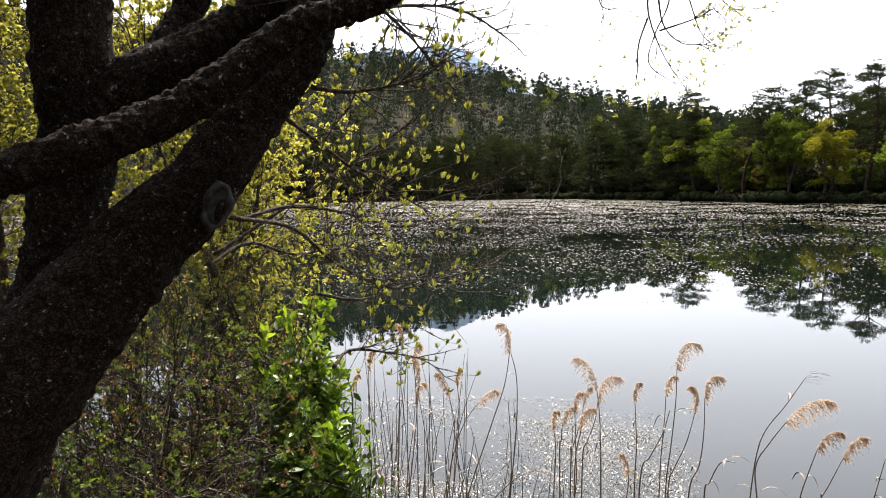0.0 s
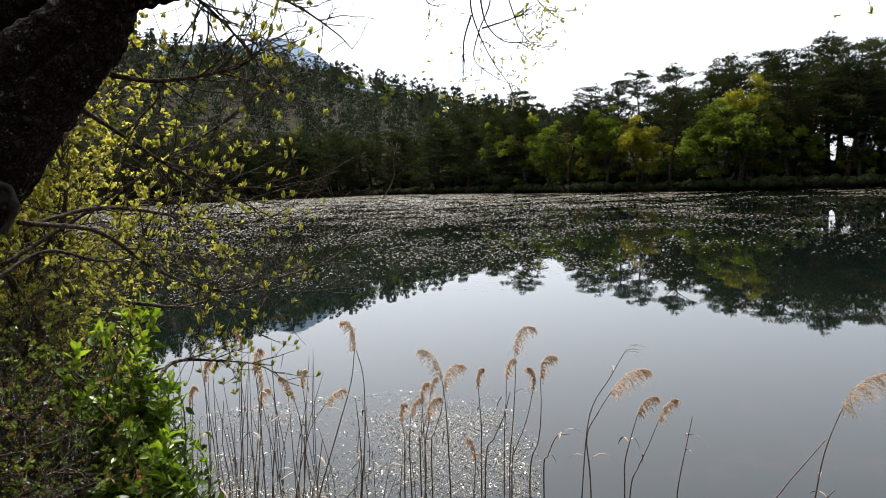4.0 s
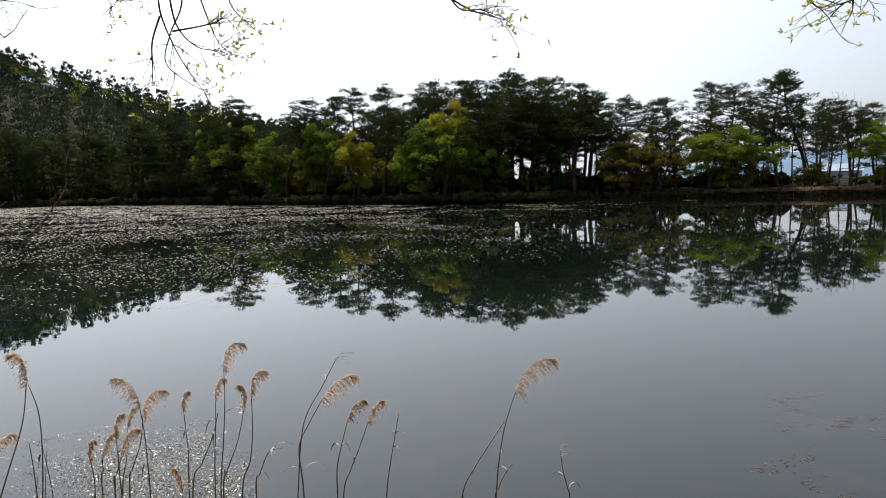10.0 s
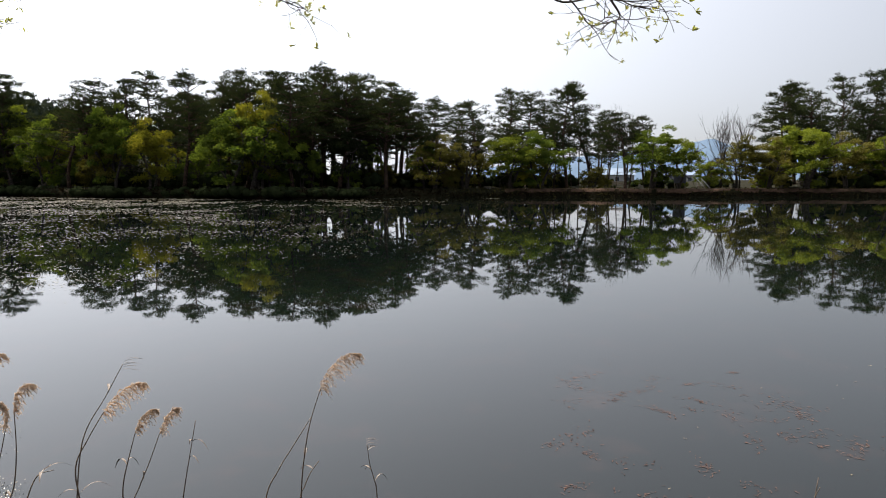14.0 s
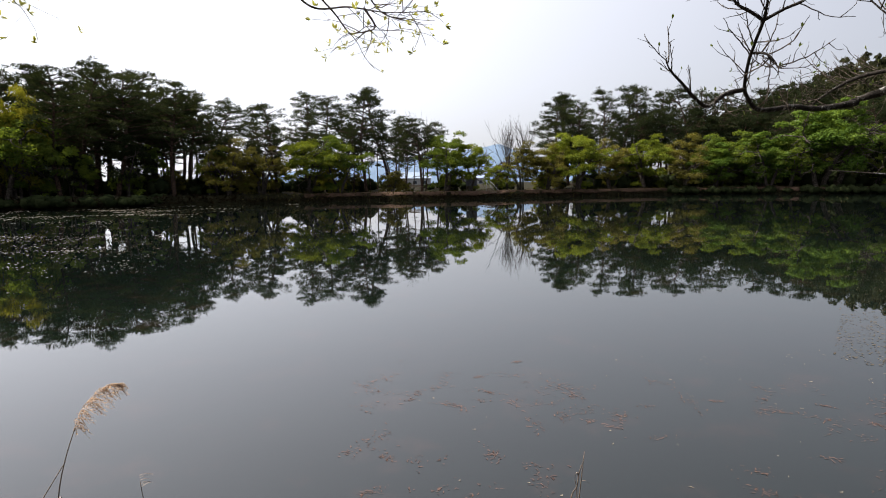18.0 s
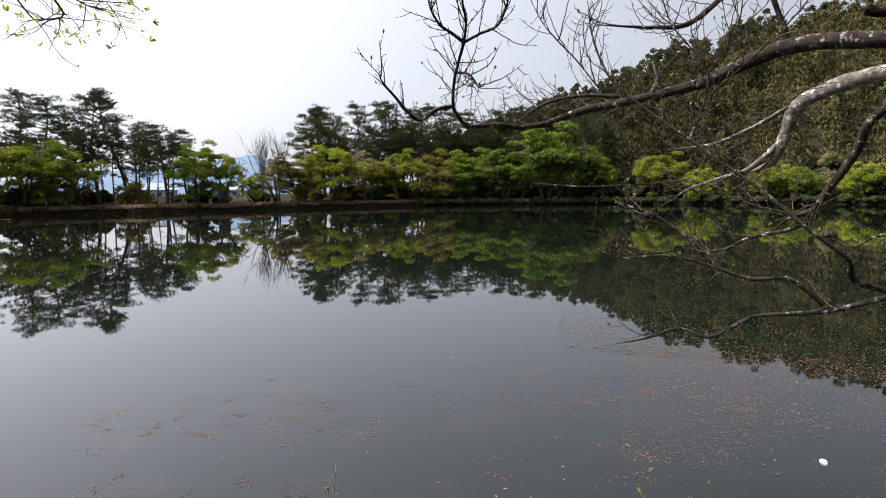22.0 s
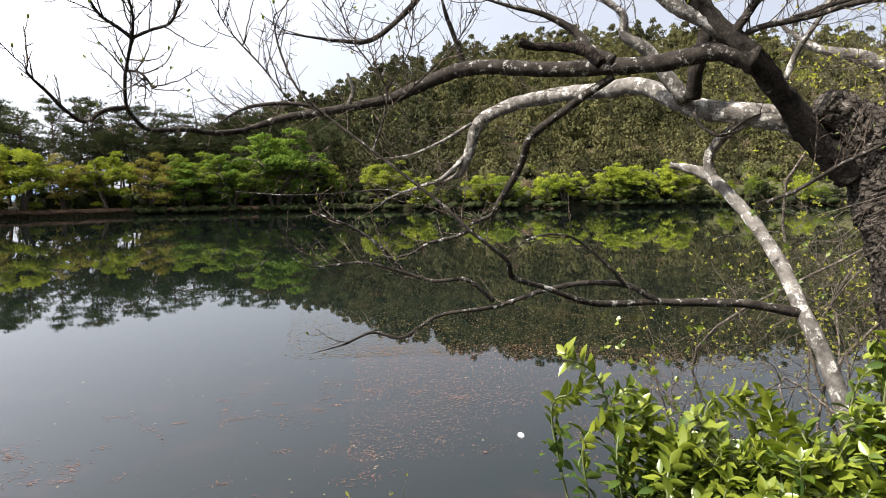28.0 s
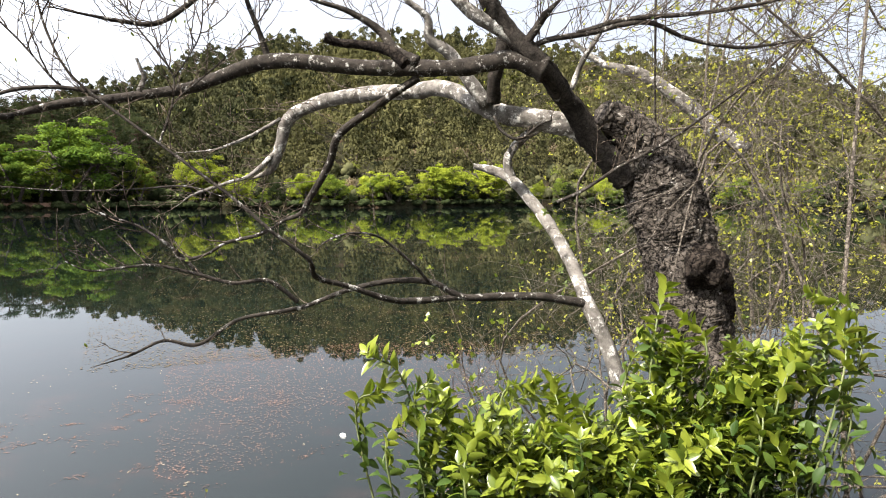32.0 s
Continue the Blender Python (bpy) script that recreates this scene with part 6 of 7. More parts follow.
pth, rr = spline([(0, 0, 0), (0.01, -0.02, 0.2), (0.03, -0.04, 0.42)], [0.004, 0.0034, 0.002], 5)
part("stem", wood_mesh("stem", [tube(pth, rr, 6)], REED_STEM), None, stick)
b = np.array([pth[6] + np.array([0.02, -0.05, 0.03]) * u - np.array([0, 0, 0.05 * u * u]) for u in np.linspace(0, 1, 5)])
part("leaf", raw_mesh("leaf", *ribbon(b, [0.002, 0.005, 0.004, 0.003, 0.0005]), True, REED_STEM), None, stick)


# ---- the grey tree on the other side ----
rng = np.random.default_rng(401)
right_tree = thing("leaning_tree", "old grey barked tree with long bare arching boughs over the water", "tree")
# side twigs of each limb: how many, how long, from what share of its length
MANY = {"limb_tip": (12, 0.17, 0.2), "limb_fork": (12, 0.16, 0.2), "bough_end": (24, 0.09, 0.05), "twig_arm": (12, 0.075, 0.05), "twin_arm": (14, 0.16, 0.1), "upper_arm": (12, 0.15, 0.1), "arching_bough": (22, 0.17, 0.45), "stump_limb": (18, 0.2, 0.5), "low_bough": (4, 0.1, 0.3), "rising_branch": (12, 0.13, 0.45), "side_branch": (9, 0.12, 0.3), "hooked_branch": (12, 0.17, 0.2),
        "high_branch": (10, 0.2, 0.2), "grey_branch": (7, 0.2, 0.2), "up_branch": (6, 0.18, 0.1), "cross_branch": (7, 0.12, 0.1), "main_limb": (5, 0.25, 0.5),
        "leaning_stem": (4, 0.16, 0.6), "pale_bough": (8, 0.3, 0.3), "arch_over": (20, 0.24, 0.1), "arch_high": (18, 0.24, 0.1),
        "water_branch": (8, 0.11, 0.2), "link_branch": (4, 0.09, 0.2), "inner_arm": (7, 0.1, 0.2), "thin_rise": (9, 0.12, 0.2), "thin_cross": (9, 0.11, 0.2), "thin_fork": (7, 0.11, 0.2), "twig_fork": (9, 0.15, 0.15), "fork_arm": (8, 0.1, 0.2),
        "pale_upper": (5, 0.2, 0.4), "short_arm": (7, 0.2, 0.3), "upright_spur": (7, 0.18, 0.2), "thin_sweep": (12, 0.15, 0.2), "hanging_spray": (8, 0.12, 0.2)}


def crooked_twigs(rng, path, count, length, radius, s0, lift):
    """Bare winter twigs: each leaves its limb at a wide angle, bends upward in a zigzag and carries short alternate spurs."""
    out = []
    n = len(path)
    for c in range(count):
        s = (s0 + (1 - s0) * (c + rng.uniform(0.1, 0.9)) / count) * (n - 1)
        i = min(int(s), n - 2)
        q = path[i] + (path[i + 1] - path[i]) * (s - i)
        d = path[i + 1] - path[i]
        d = d / (np.linalg.norm(d) + 1e-9)
        side = np.cross(d, rng.normal(0, 1, 3) + np.array([0, 0, 0.2]))
        side = side / (np.linalg.norm(side) + 1e-9)
        if side[2] < 0 and rng.uniform() < 0.55:
            side = -side
        w = d * rng.uniform(0.5, 1.0) + side * rng.uniform(0.6, 1.0)
        w = w / np.linalg.norm(w)
        ln = length * rng.uniform(0.45, 1.25)
        seg = 8
        zig = np.cross(w, rng.normal(0, 1, 3))
        zig = zig / (np.linalg.norm(zig) + 1e-9)
        pts = [q]
        for k in range(seg):
            w = w + zig * (0.2 if k % 2 else -0.2) + rng.normal(0, 0.1, 3) + np.array([0, 0, lift])
            w = w / np.linalg.norm(w)
            pts.append(pts[-1] + w * ln / seg)
        r0 = radius * (0.6 + 0.5 * ln / length)
        out.append((np.array(pts), np.linspace(r0, r0 * 0.4, seg + 1), 1))
        for k in range(2, seg):
            if rng.uniform() < 0.58:
                dd = pts[k + 1] - pts[k]
                dd = dd / (np.linalg.norm(dd) + 1e-9)
                ww = dd * 0.8 + zig * (0.9 if k % 2 else -0.9) + rng.normal(0, 0.25, 3)
                sub = grow(rng, pts[k], ww, ln * rng.uniform(0.12, 0.55), r0 * 0.6, 0, wander=0.24, lift=lift, seg=4)
                out += [(sub[0][0], sub[0][1], 0)]
    return out


bud_tips = []


def right_limb(name, pts, rad):
    thick = max(rad)
    if name not in ("trunk", "burl", "main_limb", "dead_stub", "leaning_stem", "forked_stem", "broken_stub", "prop_limb"):
        rad = rad[:-1] + [rad[-1] * 0.35]
    rough = name in ("trunk", "burl")
    mat = BARK_TRUNK if name == "trunk" else BARK_LIMB if name in ("main_limb", "prop_limb") else BARK_BURL if name in ("dead_stub", "burl") else BARK_GREY if name in ("stump_limb", "leaning_stem", "forked_stem", "pale_bough", "grey_branch", "limb_tip", "limb_fork", "broken_stub", "pale_upper", "upright_spur") else BARK_BOUGH
    ob, p, r = limb(name, pts, rad, mat, right_tree, rng, 96 if rough else 30 if name == "main_limb" else 16 if thick > 0.02 else 9, 24 if rough else 8, 0.012 if rough else 0.05)
    if name in MANY:
        n, ln, s0 = MANY[name]
        tw = crooked_twigs(rng, p, round(n * 1.4), ln, 0.0015, s0, 0.03 if name in ("hooked_branch", "limb_tip", "hanging_spray", "stump_limb") else 0.08)
        lone_twigs(tw, right_tree, TWIG)
        bud_tips.extend(ends(tw))


right_limb("bough_end", [(2.346, -0.677, 2.115), (2.270, -0.565, 2.095), (2.188, -0.486, 2.095), (2.057, -0.388, 2.078), (1.975, -0.351, 2.096), (1.919, -0.334, 2.119), (1.851, -0.333, 2.167), (1.811, -0.339, 2.198), (1.759, -0.349, 2.238), (1.731, -0.352, 2.280), (1.707, -0.341, 2.326), (1.689, -0.347, 2.373)], [0.0092, 0.0081, 0.0071, 0.0060, 0.0052, 0.0045, 0.0038, 0.0037, 0.0036, 0.0027, 0.0022, 0.0017])
right_limb("fork_arm", [(1.759, -0.349, 2.238), (1.749, -0.319, 2.258), (1.736, -0.293, 2.272), (1.724, -0.273, 2.303), (1.719, -0.263, 2.341)], [0.0038, 0.0037, 0.0030, 0.0024, 0.0018])
right_limb("fork_arm", [(1.759, -0.349, 2.238), (1.741, -0.386, 2.254), (1.722, -0.421, 2.267), (1.699, -0.438, 2.301), (1.690, -0.448, 2.346)], [0.0038, 0.0031, 0.0031, 0.0024, 0.0018])
right_limb("fork_arm", [(1.831, -0.337, 2.183), (1.813, -0.363, 2.177), (1.796, -0.378, 2.157), (1.782, -0.385, 2.138)], [0.0033, 0.0026, 0.0026, 0.0019])
right_limb("prop_limb", [(1.610, -1.872, 2.416), (1.627, -1.854, 2.335), (1.652, -1.850, 2.263), (1.677, -1.871, 2.188)], [0.0240, 0.0225, 0.0211, 0.0227])
right_limb("limb_tip", [(2.636, -1.609, 2.069), (2.687, -1.522, 1.975), (2.728, -1.441, 1.944), (2.780, -1.327, 1.899), (2.803, -1.268, 1.853)], [0.0121, 0.0095, 0.0069, 0.0052, 0.0026])
right_limb("limb_fork", [(2.561, -1.597, 2.193), (2.611, -1.517, 2.138), (2.655, -1.438, 2.096), (2.689, -1.370, 2.069), (2.743, -1.245, 2.055)], [0.0076, 0.0067, 0.0059, 0.0042, 0.0025])
right_limb("broken_stub", [(2.304, -0.997, 2.208), (2.294, -1.010, 2.247), (2.292, -1.001, 2.273), (2.290, -0.989, 2.303)], [0.0083, 0.0069, 0.0055, 0.0042])
right_limb("twig_arm", [(1.919, -0.334, 2.114), (1.889, -0.289, 2.102), (1.855, -0.249, 2.072), (1.824, -0.216, 2.092), (1.804, -0.188, 2.123), (1.782, -0.163, 2.149), (1.766, -0.151, 2.172)], [0.0056, 0.0054, 0.0046, 0.0039, 0.0032, 0.0025, 0.0018])
right_limb("twin_arm", [(2.288, -0.883, 2.192), (2.341, -0.788, 2.203), (2.383, -0.690, 2.191), (2.418, -0.624, 2.157), (2.452, -0.558, 2.104)], [0.0061, 0.0062, 0.0055, 0.0042, 0.0028])
right_limb("upper_arm", [(1.785, -1.048, 2.447), (1.783, -0.983, 2.369), (1.785, -0.891, 2.291), (1.795, -0.807, 2.282), (1.808, -0.673, 2.291)], [0.0079, 0.0072, 0.0059, 0.0048, 0.0026])
right_limb("trunk", [(1.137, -2.198, 1.040), (1.168, -2.242, 1.281), (1.198, -2.276, 1.443), (1.219, -2.277, 1.527), (1.240, -2.280, 1.612), (1.261, -2.281, 1.698), (1.285, -2.279, 1.785), (1.307, -2.280, 1.873), (1.327, -2.267, 1.961), (1.359, -2.221, 2.045), (1.393, -2.154, 2.107), (1.414, -2.084, 2.149)], [0.1255, 0.1240, 0.1190, 0.1162, 0.1115, 0.1103, 0.1144, 0.1185, 0.1114, 0.0862, 0.0592, 0.0395])
right_limb("burl", [(1.193, -2.289, 1.710), (1.167, -2.315, 1.660), (1.154, -2.322, 1.592), (1.151, -2.315, 1.515), (1.154, -2.299, 1.430)], [0.0290, 0.0495, 0.0546, 0.0512, 0.0444])
right_limb("main_limb", [(1.380, -2.170, 1.935), (1.400, -2.136, 1.985), (1.435, -2.073, 2.059), (1.457, -1.981, 2.164), (1.449, -1.838, 2.259), (1.503, -1.764, 2.352), (1.533, -1.703, 2.441), (1.543, -1.657, 2.525)], [0.0389, 0.0402, 0.0360, 0.0318, 0.0282, 0.0264, 0.0239, 0.0209])
right_limb("stump_limb", [(1.455, -2.081, 2.081), (1.517, -2.031, 2.115), (1.670, -1.935, 2.154), (1.767, -1.903, 2.194), (1.912, -1.883, 2.259), (2.079, -1.841, 2.267), (2.257, -1.769, 2.270), (2.436, -1.682, 2.248), (2.581, -1.644, 2.196), (2.628, -1.620, 2.086), (2.666, -1.598, 2.001), (2.718, -1.541, 1.960)], [0.0387, 0.0360, 0.0318, 0.0291, 0.0282, 0.0279, 0.0268, 0.0262, 0.0255, 0.0231, 0.0172, 0.0069])
right_limb("arching_bough", [(1.444, -1.844, 2.251), (1.519, -1.770, 2.283), (1.659, -1.678, 2.266), (1.879, -1.510, 2.282), (2.059, -1.342, 2.306), (2.151, -1.257, 2.285), (2.234, -1.183, 2.248), (2.286, -1.114, 2.221), (2.363, -0.988, 2.197), (2.436, -0.834, 2.174), (2.475, -0.752, 2.149), (2.490, -0.669, 2.123)], [0.0375, 0.0270, 0.0243, 0.0237, 0.0228, 0.0216, 0.0185, 0.0171, 0.0146, 0.0132, 0.0115, 0.0106])
right_limb("hooked_branch", [(1.743, -1.618, 2.244), (1.876, -1.547, 2.162), (1.984, -1.493, 2.084), (2.048, -1.495, 1.998), (2.127, -1.466, 1.885), (2.140, -1.441, 1.836), (2.168, -1.387, 1.811), (2.191, -1.337, 1.769)], [0.0126, 0.0129, 0.0126, 0.0122, 0.0118, 0.0090, 0.0062, 0.0042])
right_limb("leaning_stem", [(1.174, -1.892, 1.289), (1.213, -1.884, 1.400), (1.246, -1.866, 1.500), (1.293, -1.855, 1.590), (1.403, -1.907, 1.713), (1.531, -1.942, 1.835), (1.672, -1.953, 1.946), (1.753, -1.943, 1.978), (1.796, -1.900, 1.991)], [0.0234, 0.0220, 0.0206, 0.0206, 0.0192, 0.0189, 0.0171, 0.0148, 0.0094])
right_limb("forked_stem", [(1.671, -1.954, 1.942), (1.680, -1.942, 2.007), (1.648, -1.966, 2.070), (1.598, -2.004, 2.114)], [0.0162, 0.0149, 0.0162, 0.0162])
right_limb("low_bough", [(1.293, -1.855, 1.593), (1.356, -1.735, 1.618), (1.403, -1.628, 1.624), (1.442, -1.519, 1.631), (1.478, -1.443, 1.673), (1.522, -1.358, 1.681), (1.569, -1.253, 1.664), (1.618, -1.139, 1.625), (1.677, -1.013, 1.604), (1.712, -0.927, 1.551), (1.749, -0.861, 1.564), (1.773, -0.793, 1.536), (1.788, -0.715, 1.519)], [0.0140, 0.0113, 0.0105, 0.0096, 0.0079, 0.0073, 0.0062, 0.0056, 0.0046, 0.0046, 0.0041, 0.0026, 0.0016])
right_limb("rising_branch", [(1.442, -1.519, 1.631), (1.488, -1.404, 1.629), (1.485, -1.313, 1.642), (1.503, -1.210, 1.681), (1.504, -1.120, 1.711), (1.473, -1.083, 1.757), (1.491, -1.006, 1.821), (1.546, -0.945, 1.893), (1.645, -0.834, 2.006), (1.743, -0.724, 2.117), (1.778, -0.687, 2.175), (1.809, -0.661, 2.268), (1.824, -0.654, 2.350)], [0.0087, 0.0088, 0.0077, 0.0066, 0.0068, 0.0051, 0.0041, 0.0038, 0.0033, 0.0031, 0.0028, 0.0022, 0.0015])
right_limb("side_branch", [(1.623, -1.137, 1.639), (1.632, -1.101, 1.673), (1.643, -1.062, 1.697), (1.672, -0.995, 1.693), (1.707, -0.926, 1.717), (1.748, -0.848, 1.740), (1.774, -0.785, 1.737), (1.799, -0.724, 1.733), (1.814, -0.679, 1.757)], [0.0063, 0.0057, 0.0051, 0.0046, 0.0040, 0.0035, 0.0029, 0.0024, 0.0019])
right_limb("dead_stub", [(1.681, -1.526, 2.266), (1.720, -1.497, 2.303), (1.788, -1.448, 2.323), (1.822, -1.394, 2.327), (1.841, -1.358, 2.340)], [0.0203, 0.0169, 0.0123, 0.0110, 0.0147])
right_limb("high_branch", [(1.660, -1.550, 2.269), (1.710, -1.509, 2.303), (1.751, -1.484, 2.361), (1.788, -1.411, 2.407), (1.831, -1.329, 2.432), (1.869, -1.247, 2.457)], [0.0179, 0.0157, 0.0123, 0.0086, 0.0061, 0.0043])
right_limb("grey_branch", [(1.719, -1.881, 2.187), (1.776, -1.786, 2.335), (1.815, -1.725, 2.385), (1.809, -1.708, 2.450), (1.837, -1.652, 2.497), (1.854, -1.600, 2.558)], [0.0230, 0.0189, 0.0162, 0.0122, 0.0095, 0.0068])
right_limb("up_branch", [(2.112, -1.323, 2.316), (2.109, -1.295, 2.388), (2.105, -1.259, 2.465), (2.095, -1.230, 2.538)], [0.0109, 0.0082, 0.0068, 0.0054])
right_limb("cross_branch", [(2.601, -0.673, 1.926), (2.523, -0.839, 1.912), (2.429, -1.012, 1.917), (2.287, -1.121, 1.925), (2.152, -1.191, 1.890)], [0.0018, 0.0022, 0.0026, 0.0028, 0.0026])
right_limb("pale_bough", [(1.500, -3.294, 2.080), (1.646, -3.214, 2.222), (1.768, -3.131, 2.353), (1.889, -3.042, 2.447), (2.030, -2.936, 2.505), (2.138, -2.821, 2.634)], [0.0403, 0.0363, 0.0302, 0.0242, 0.0161, 0.0101])
right_limb("arch_over", [(1.484, -1.804, 2.276), (1.441, -1.826, 2.327), (1.340, -1.900, 2.344), (1.213, -1.980, 2.364), (1.140, -2.092, 2.323), (1.035, -2.205, 2.299), (0.887, -2.314, 2.319)], [0.0098, 0.0086, 0.0080, 0.0068, 0.0057, 0.0045, 0.0033])
right_limb("arch_high", [(1.365, -1.882, 2.346), (1.249, -1.954, 2.374), (1.100, -2.042, 2.374), (0.996, -2.143, 2.393), (0.851, -2.196, 2.406)], [0.0074, 0.0068, 0.0055, 0.0050, 0.0038])
right_limb("water_branch", [(1.729, -0.945, 1.711), (1.736, -0.911, 1.747), (1.741, -0.880, 1.782), (1.766, -0.825, 1.826), (1.776, -0.784, 1.844), (1.785, -0.744, 1.861), (1.790, -0.711, 1.880)], [0.0054, 0.0048, 0.0042, 0.0036, 0.0030, 0.0025, 0.0019])
right_limb("link_branch", [(1.499, -1.013, 1.828), (1.540, -0.993, 1.810), (1.598, -0.951, 1.793), (1.645, -0.923, 1.766), (1.698, -0.890, 1.755), (1.735, -0.882, 1.774)], [0.0043, 0.0040, 0.0037, 0.0033, 0.0030, 0.0026])
right_limb("inner_arm", [(1.478, -1.427, 1.678), (1.480, -1.387, 1.720), (1.502, -1.323, 1.779), (1.507, -1.276, 1.802), (1.519, -1.218, 1.806), (1.525, -1.165, 1.792), (1.520, -1.124, 1.768)], [0.0043, 0.0039, 0.0035, 0.0031, 0.0027, 0.0023, 0.0020])
right_limb("thin_rise", [(1.645, -0.834, 2.008), (1.630, -0.852, 2.066), (1.623, -0.861, 2.141), (1.643, -0.831, 2.200), (1.666, -0.799, 2.253), (1.677, -0.782, 2.305), (1.685, -0.769, 2.362)], [0.0024, 0.0023, 0.0021, 0.0019, 0.0017, 0.0016, 0.0014])
right_limb("thin_cross", [(1.645, -0.834, 2.008), (1.626, -0.860, 2.088), (1.594, -0.896, 2.131), (1.560, -0.934, 2.173), (1.521, -0.982, 2.233), (1.496, -1.010, 2.279), (1.472, -1.039, 2.336)], [0.0021, 0.0019, 0.0018, 0.0016, 0.0014, 0.0012, 0.0010])
right_limb("thin_fork", [(1.636, -0.866, 2.144), (1.610, -0.890, 2.190), (1.589, -0.907, 2.236), (1.581, -0.910, 2.304), (1.583, -0.901, 2.372)], [0.0018, 0.0016, 0.0014, 0.0012, 0.0010])
right_limb("twig_fork", [(1.776, -0.683, 2.127), (1.780, -0.667, 2.142), (1.811, -0.624, 2.209), (1.838, -0.583, 2.262), (1.858, -0.552, 2.307), (1.874, -0.526, 2.364)], [0.0024, 0.0022, 0.0020, 0.0018, 0.0016, 0.0014])
right_limb("pale_upper", [(1.486, -1.787, 2.320), (1.518, -1.740, 2.361), (1.553, -1.687, 2.396), (1.585, -1.640, 2.437), (1.616, -1.595, 2.490)], [0.0223, 0.0206, 0.0190, 0.0173, 0.0157])
right_limb("short_arm", [(1.474, -1.785, 2.313), (1.444, -1.797, 2.355), (1.414, -1.809, 2.396), (1.376, -1.831, 2.436)], [0.0135, 0.0118, 0.0101, 0.0084])
right_limb("upright_spur", [(1.447, -1.969, 2.210), (1.423, -1.981, 2.281), (1.389, -2.006, 2.351), (1.362, -2.021, 2.411), (1.346, -2.022, 2.470)], [0.0092, 0.0083, 0.0074, 0.0065, 0.0056])
right_limb("thin_sweep", [(1.438, -1.899, 1.874), (1.361, -1.927, 1.912), (1.278, -1.966, 1.971), (1.180, -2.025, 2.032), (1.095, -2.067, 2.096), (1.013, -2.105, 2.165), (0.934, -2.138, 2.213)], [0.0058, 0.0052, 0.0047, 0.0042, 0.0037, 0.0033, 0.0028])
right_limb("hanging_spray", [(1.677, -1.875, 2.144), (1.651, -1.882, 2.098), (1.606, -1.915, 2.070), (1.563, -1.957, 2.112), (1.529, -1.982, 2.128)], [0.0054, 0.0049, 0.0044, 0.0039, 0.0035])
# burl on the trunk
for (c, rad, label) in (((1.145, -2.225, 1.68), 0.06, "dark swollen burl"),):
    bb = bmesh.new()
    bmesh.ops.create_icosphere(bb, subdivisions=4, radius=rad)
    for vv in bb.verts:
        k = 1 + 0.4 * noise.noise(vv.co * 26) + 0.25 * abs(noise.noise(vv.co * 70)) - 0.1
        vv.co = Vector((vv.co.x * k, vv.co.y * k, vv.co.z * k * 1.15))
    for fc in bb.faces:
        fc.smooth = True
    part("burl", bb, BARK_BURL if rad > 0.05 else BARK_LIMB, right_tree, label).location = c
pick = [bud_tips[i] for i in rng.permutation(len(bud_tips))[:260]]
tagged(part("bud_growth", raw_mesh("bud_growth", *sprig_leaves(rng, pick, 2, 0.011, 0.35), False, LEAF_FERN), None, right_tree, "small opening leaf buds"), kind="stuff")


# ---- leafing thicket behind it ----
def bearing(p):
    return np.degrees(np.arctan2(p[:, 0], p[:, 1])) % 360


CLEAR_OF = np.array((0.35, -0.35, 1.85))


def thicket(az, d, height, spread_az, seed, label, leaf, count, share, mat=LEAF_YELLOW, stems=8):
    r = np.random.default_rng(seed)
    foot = np.array(polar(az, d, 0.1))
    t = thing("thicket", label, "shrub", "thickets on the near bank", at=foot)
    twigs, tip = [], []
    for k in range(stems):
        top = np.array(polar(az + r.uniform(-1, 1) * spread_az, d * r.uniform(0.8, 1.2), r.uniform(0.5, 1.0) * height)) - foot
        p, rr = spline([r.normal(0, 0.15, 3) * np.array([1, 1, 0]), top * np.array([0.1, 0.1, 0.5]) + r.normal(0, 0.45, 3), top * np.array([0.6, 0.6, 0.95]) + r.normal(0, 0.45, 3), top], [0.008, 0.006, 0.0038, 0.0014], 7)
        if np.linalg.norm(p + foot - CLEAR_OF, axis=1).min() < 1.75 or bearing(p + foot).min() < 137:
            continue
        part("stem", wood_mesh("stem", [tube(p, rr, 6, 0.06, r)], THICKET_TWIG), None, t)
        tw = [q for q in side_twigs(r, p, count, 0.6, 0.0024, 2, -0.01, 0.9, 0.2, 4, 0.3) if np.linalg.norm(q[0][-1] + foot - CLEAR_OF) > 1.75 and bearing(q[0] + foot).min() > 134]
        twigs += [tube(a, b, 3, close=False) for a, b, _ in tw]
        tip += ends(tw)
    tagged(part("brushwood", wood_mesh("brushwood", twigs, THICKET_TWIG), None, t), kind="stuff")
    tip = [tip[i] for i in r.permutation(len(tip))[:int(len(tip) * share)]]
    tagged(part("foliage", raw_mesh("foliage", *sprig_leaves(r, tip, 5, leaf, 0.7, LEAF_QUAD, 0.3), False, mat), None, t), kind="stuff")


thicket(152, 3.6, 3.4, 9, 501, "tangled thicket with tiny yellow green leaves", 0.013, 15, 1.0)
thicket(162, 3.4, 3.8, 8, 502, "tangled thicket with tiny yellow green leaves", 0.013, 15, 1.0)
thicket(158, 5.2, 3.6, 10, 503, "greyish tangled thicket coming into leaf", 0.016, 14, 0.9)
thicket(168, 2.8, 3.4, 8, 504, "tangled thicket with tiny yellow green leaves", 0.012, 12, 1.0)
thicket(146, 3.0, 1.45, 4, 505, "low twiggy shrub in small pale leaf", 0.015, 8, 0.35, LEAF_YELLOW, 6)
thicket(150, 2.3, 1.2, 6, 506, "low twiggy shrub in small green leaf", 0.018, 8, 0.6, LEAF_FERN, 6)
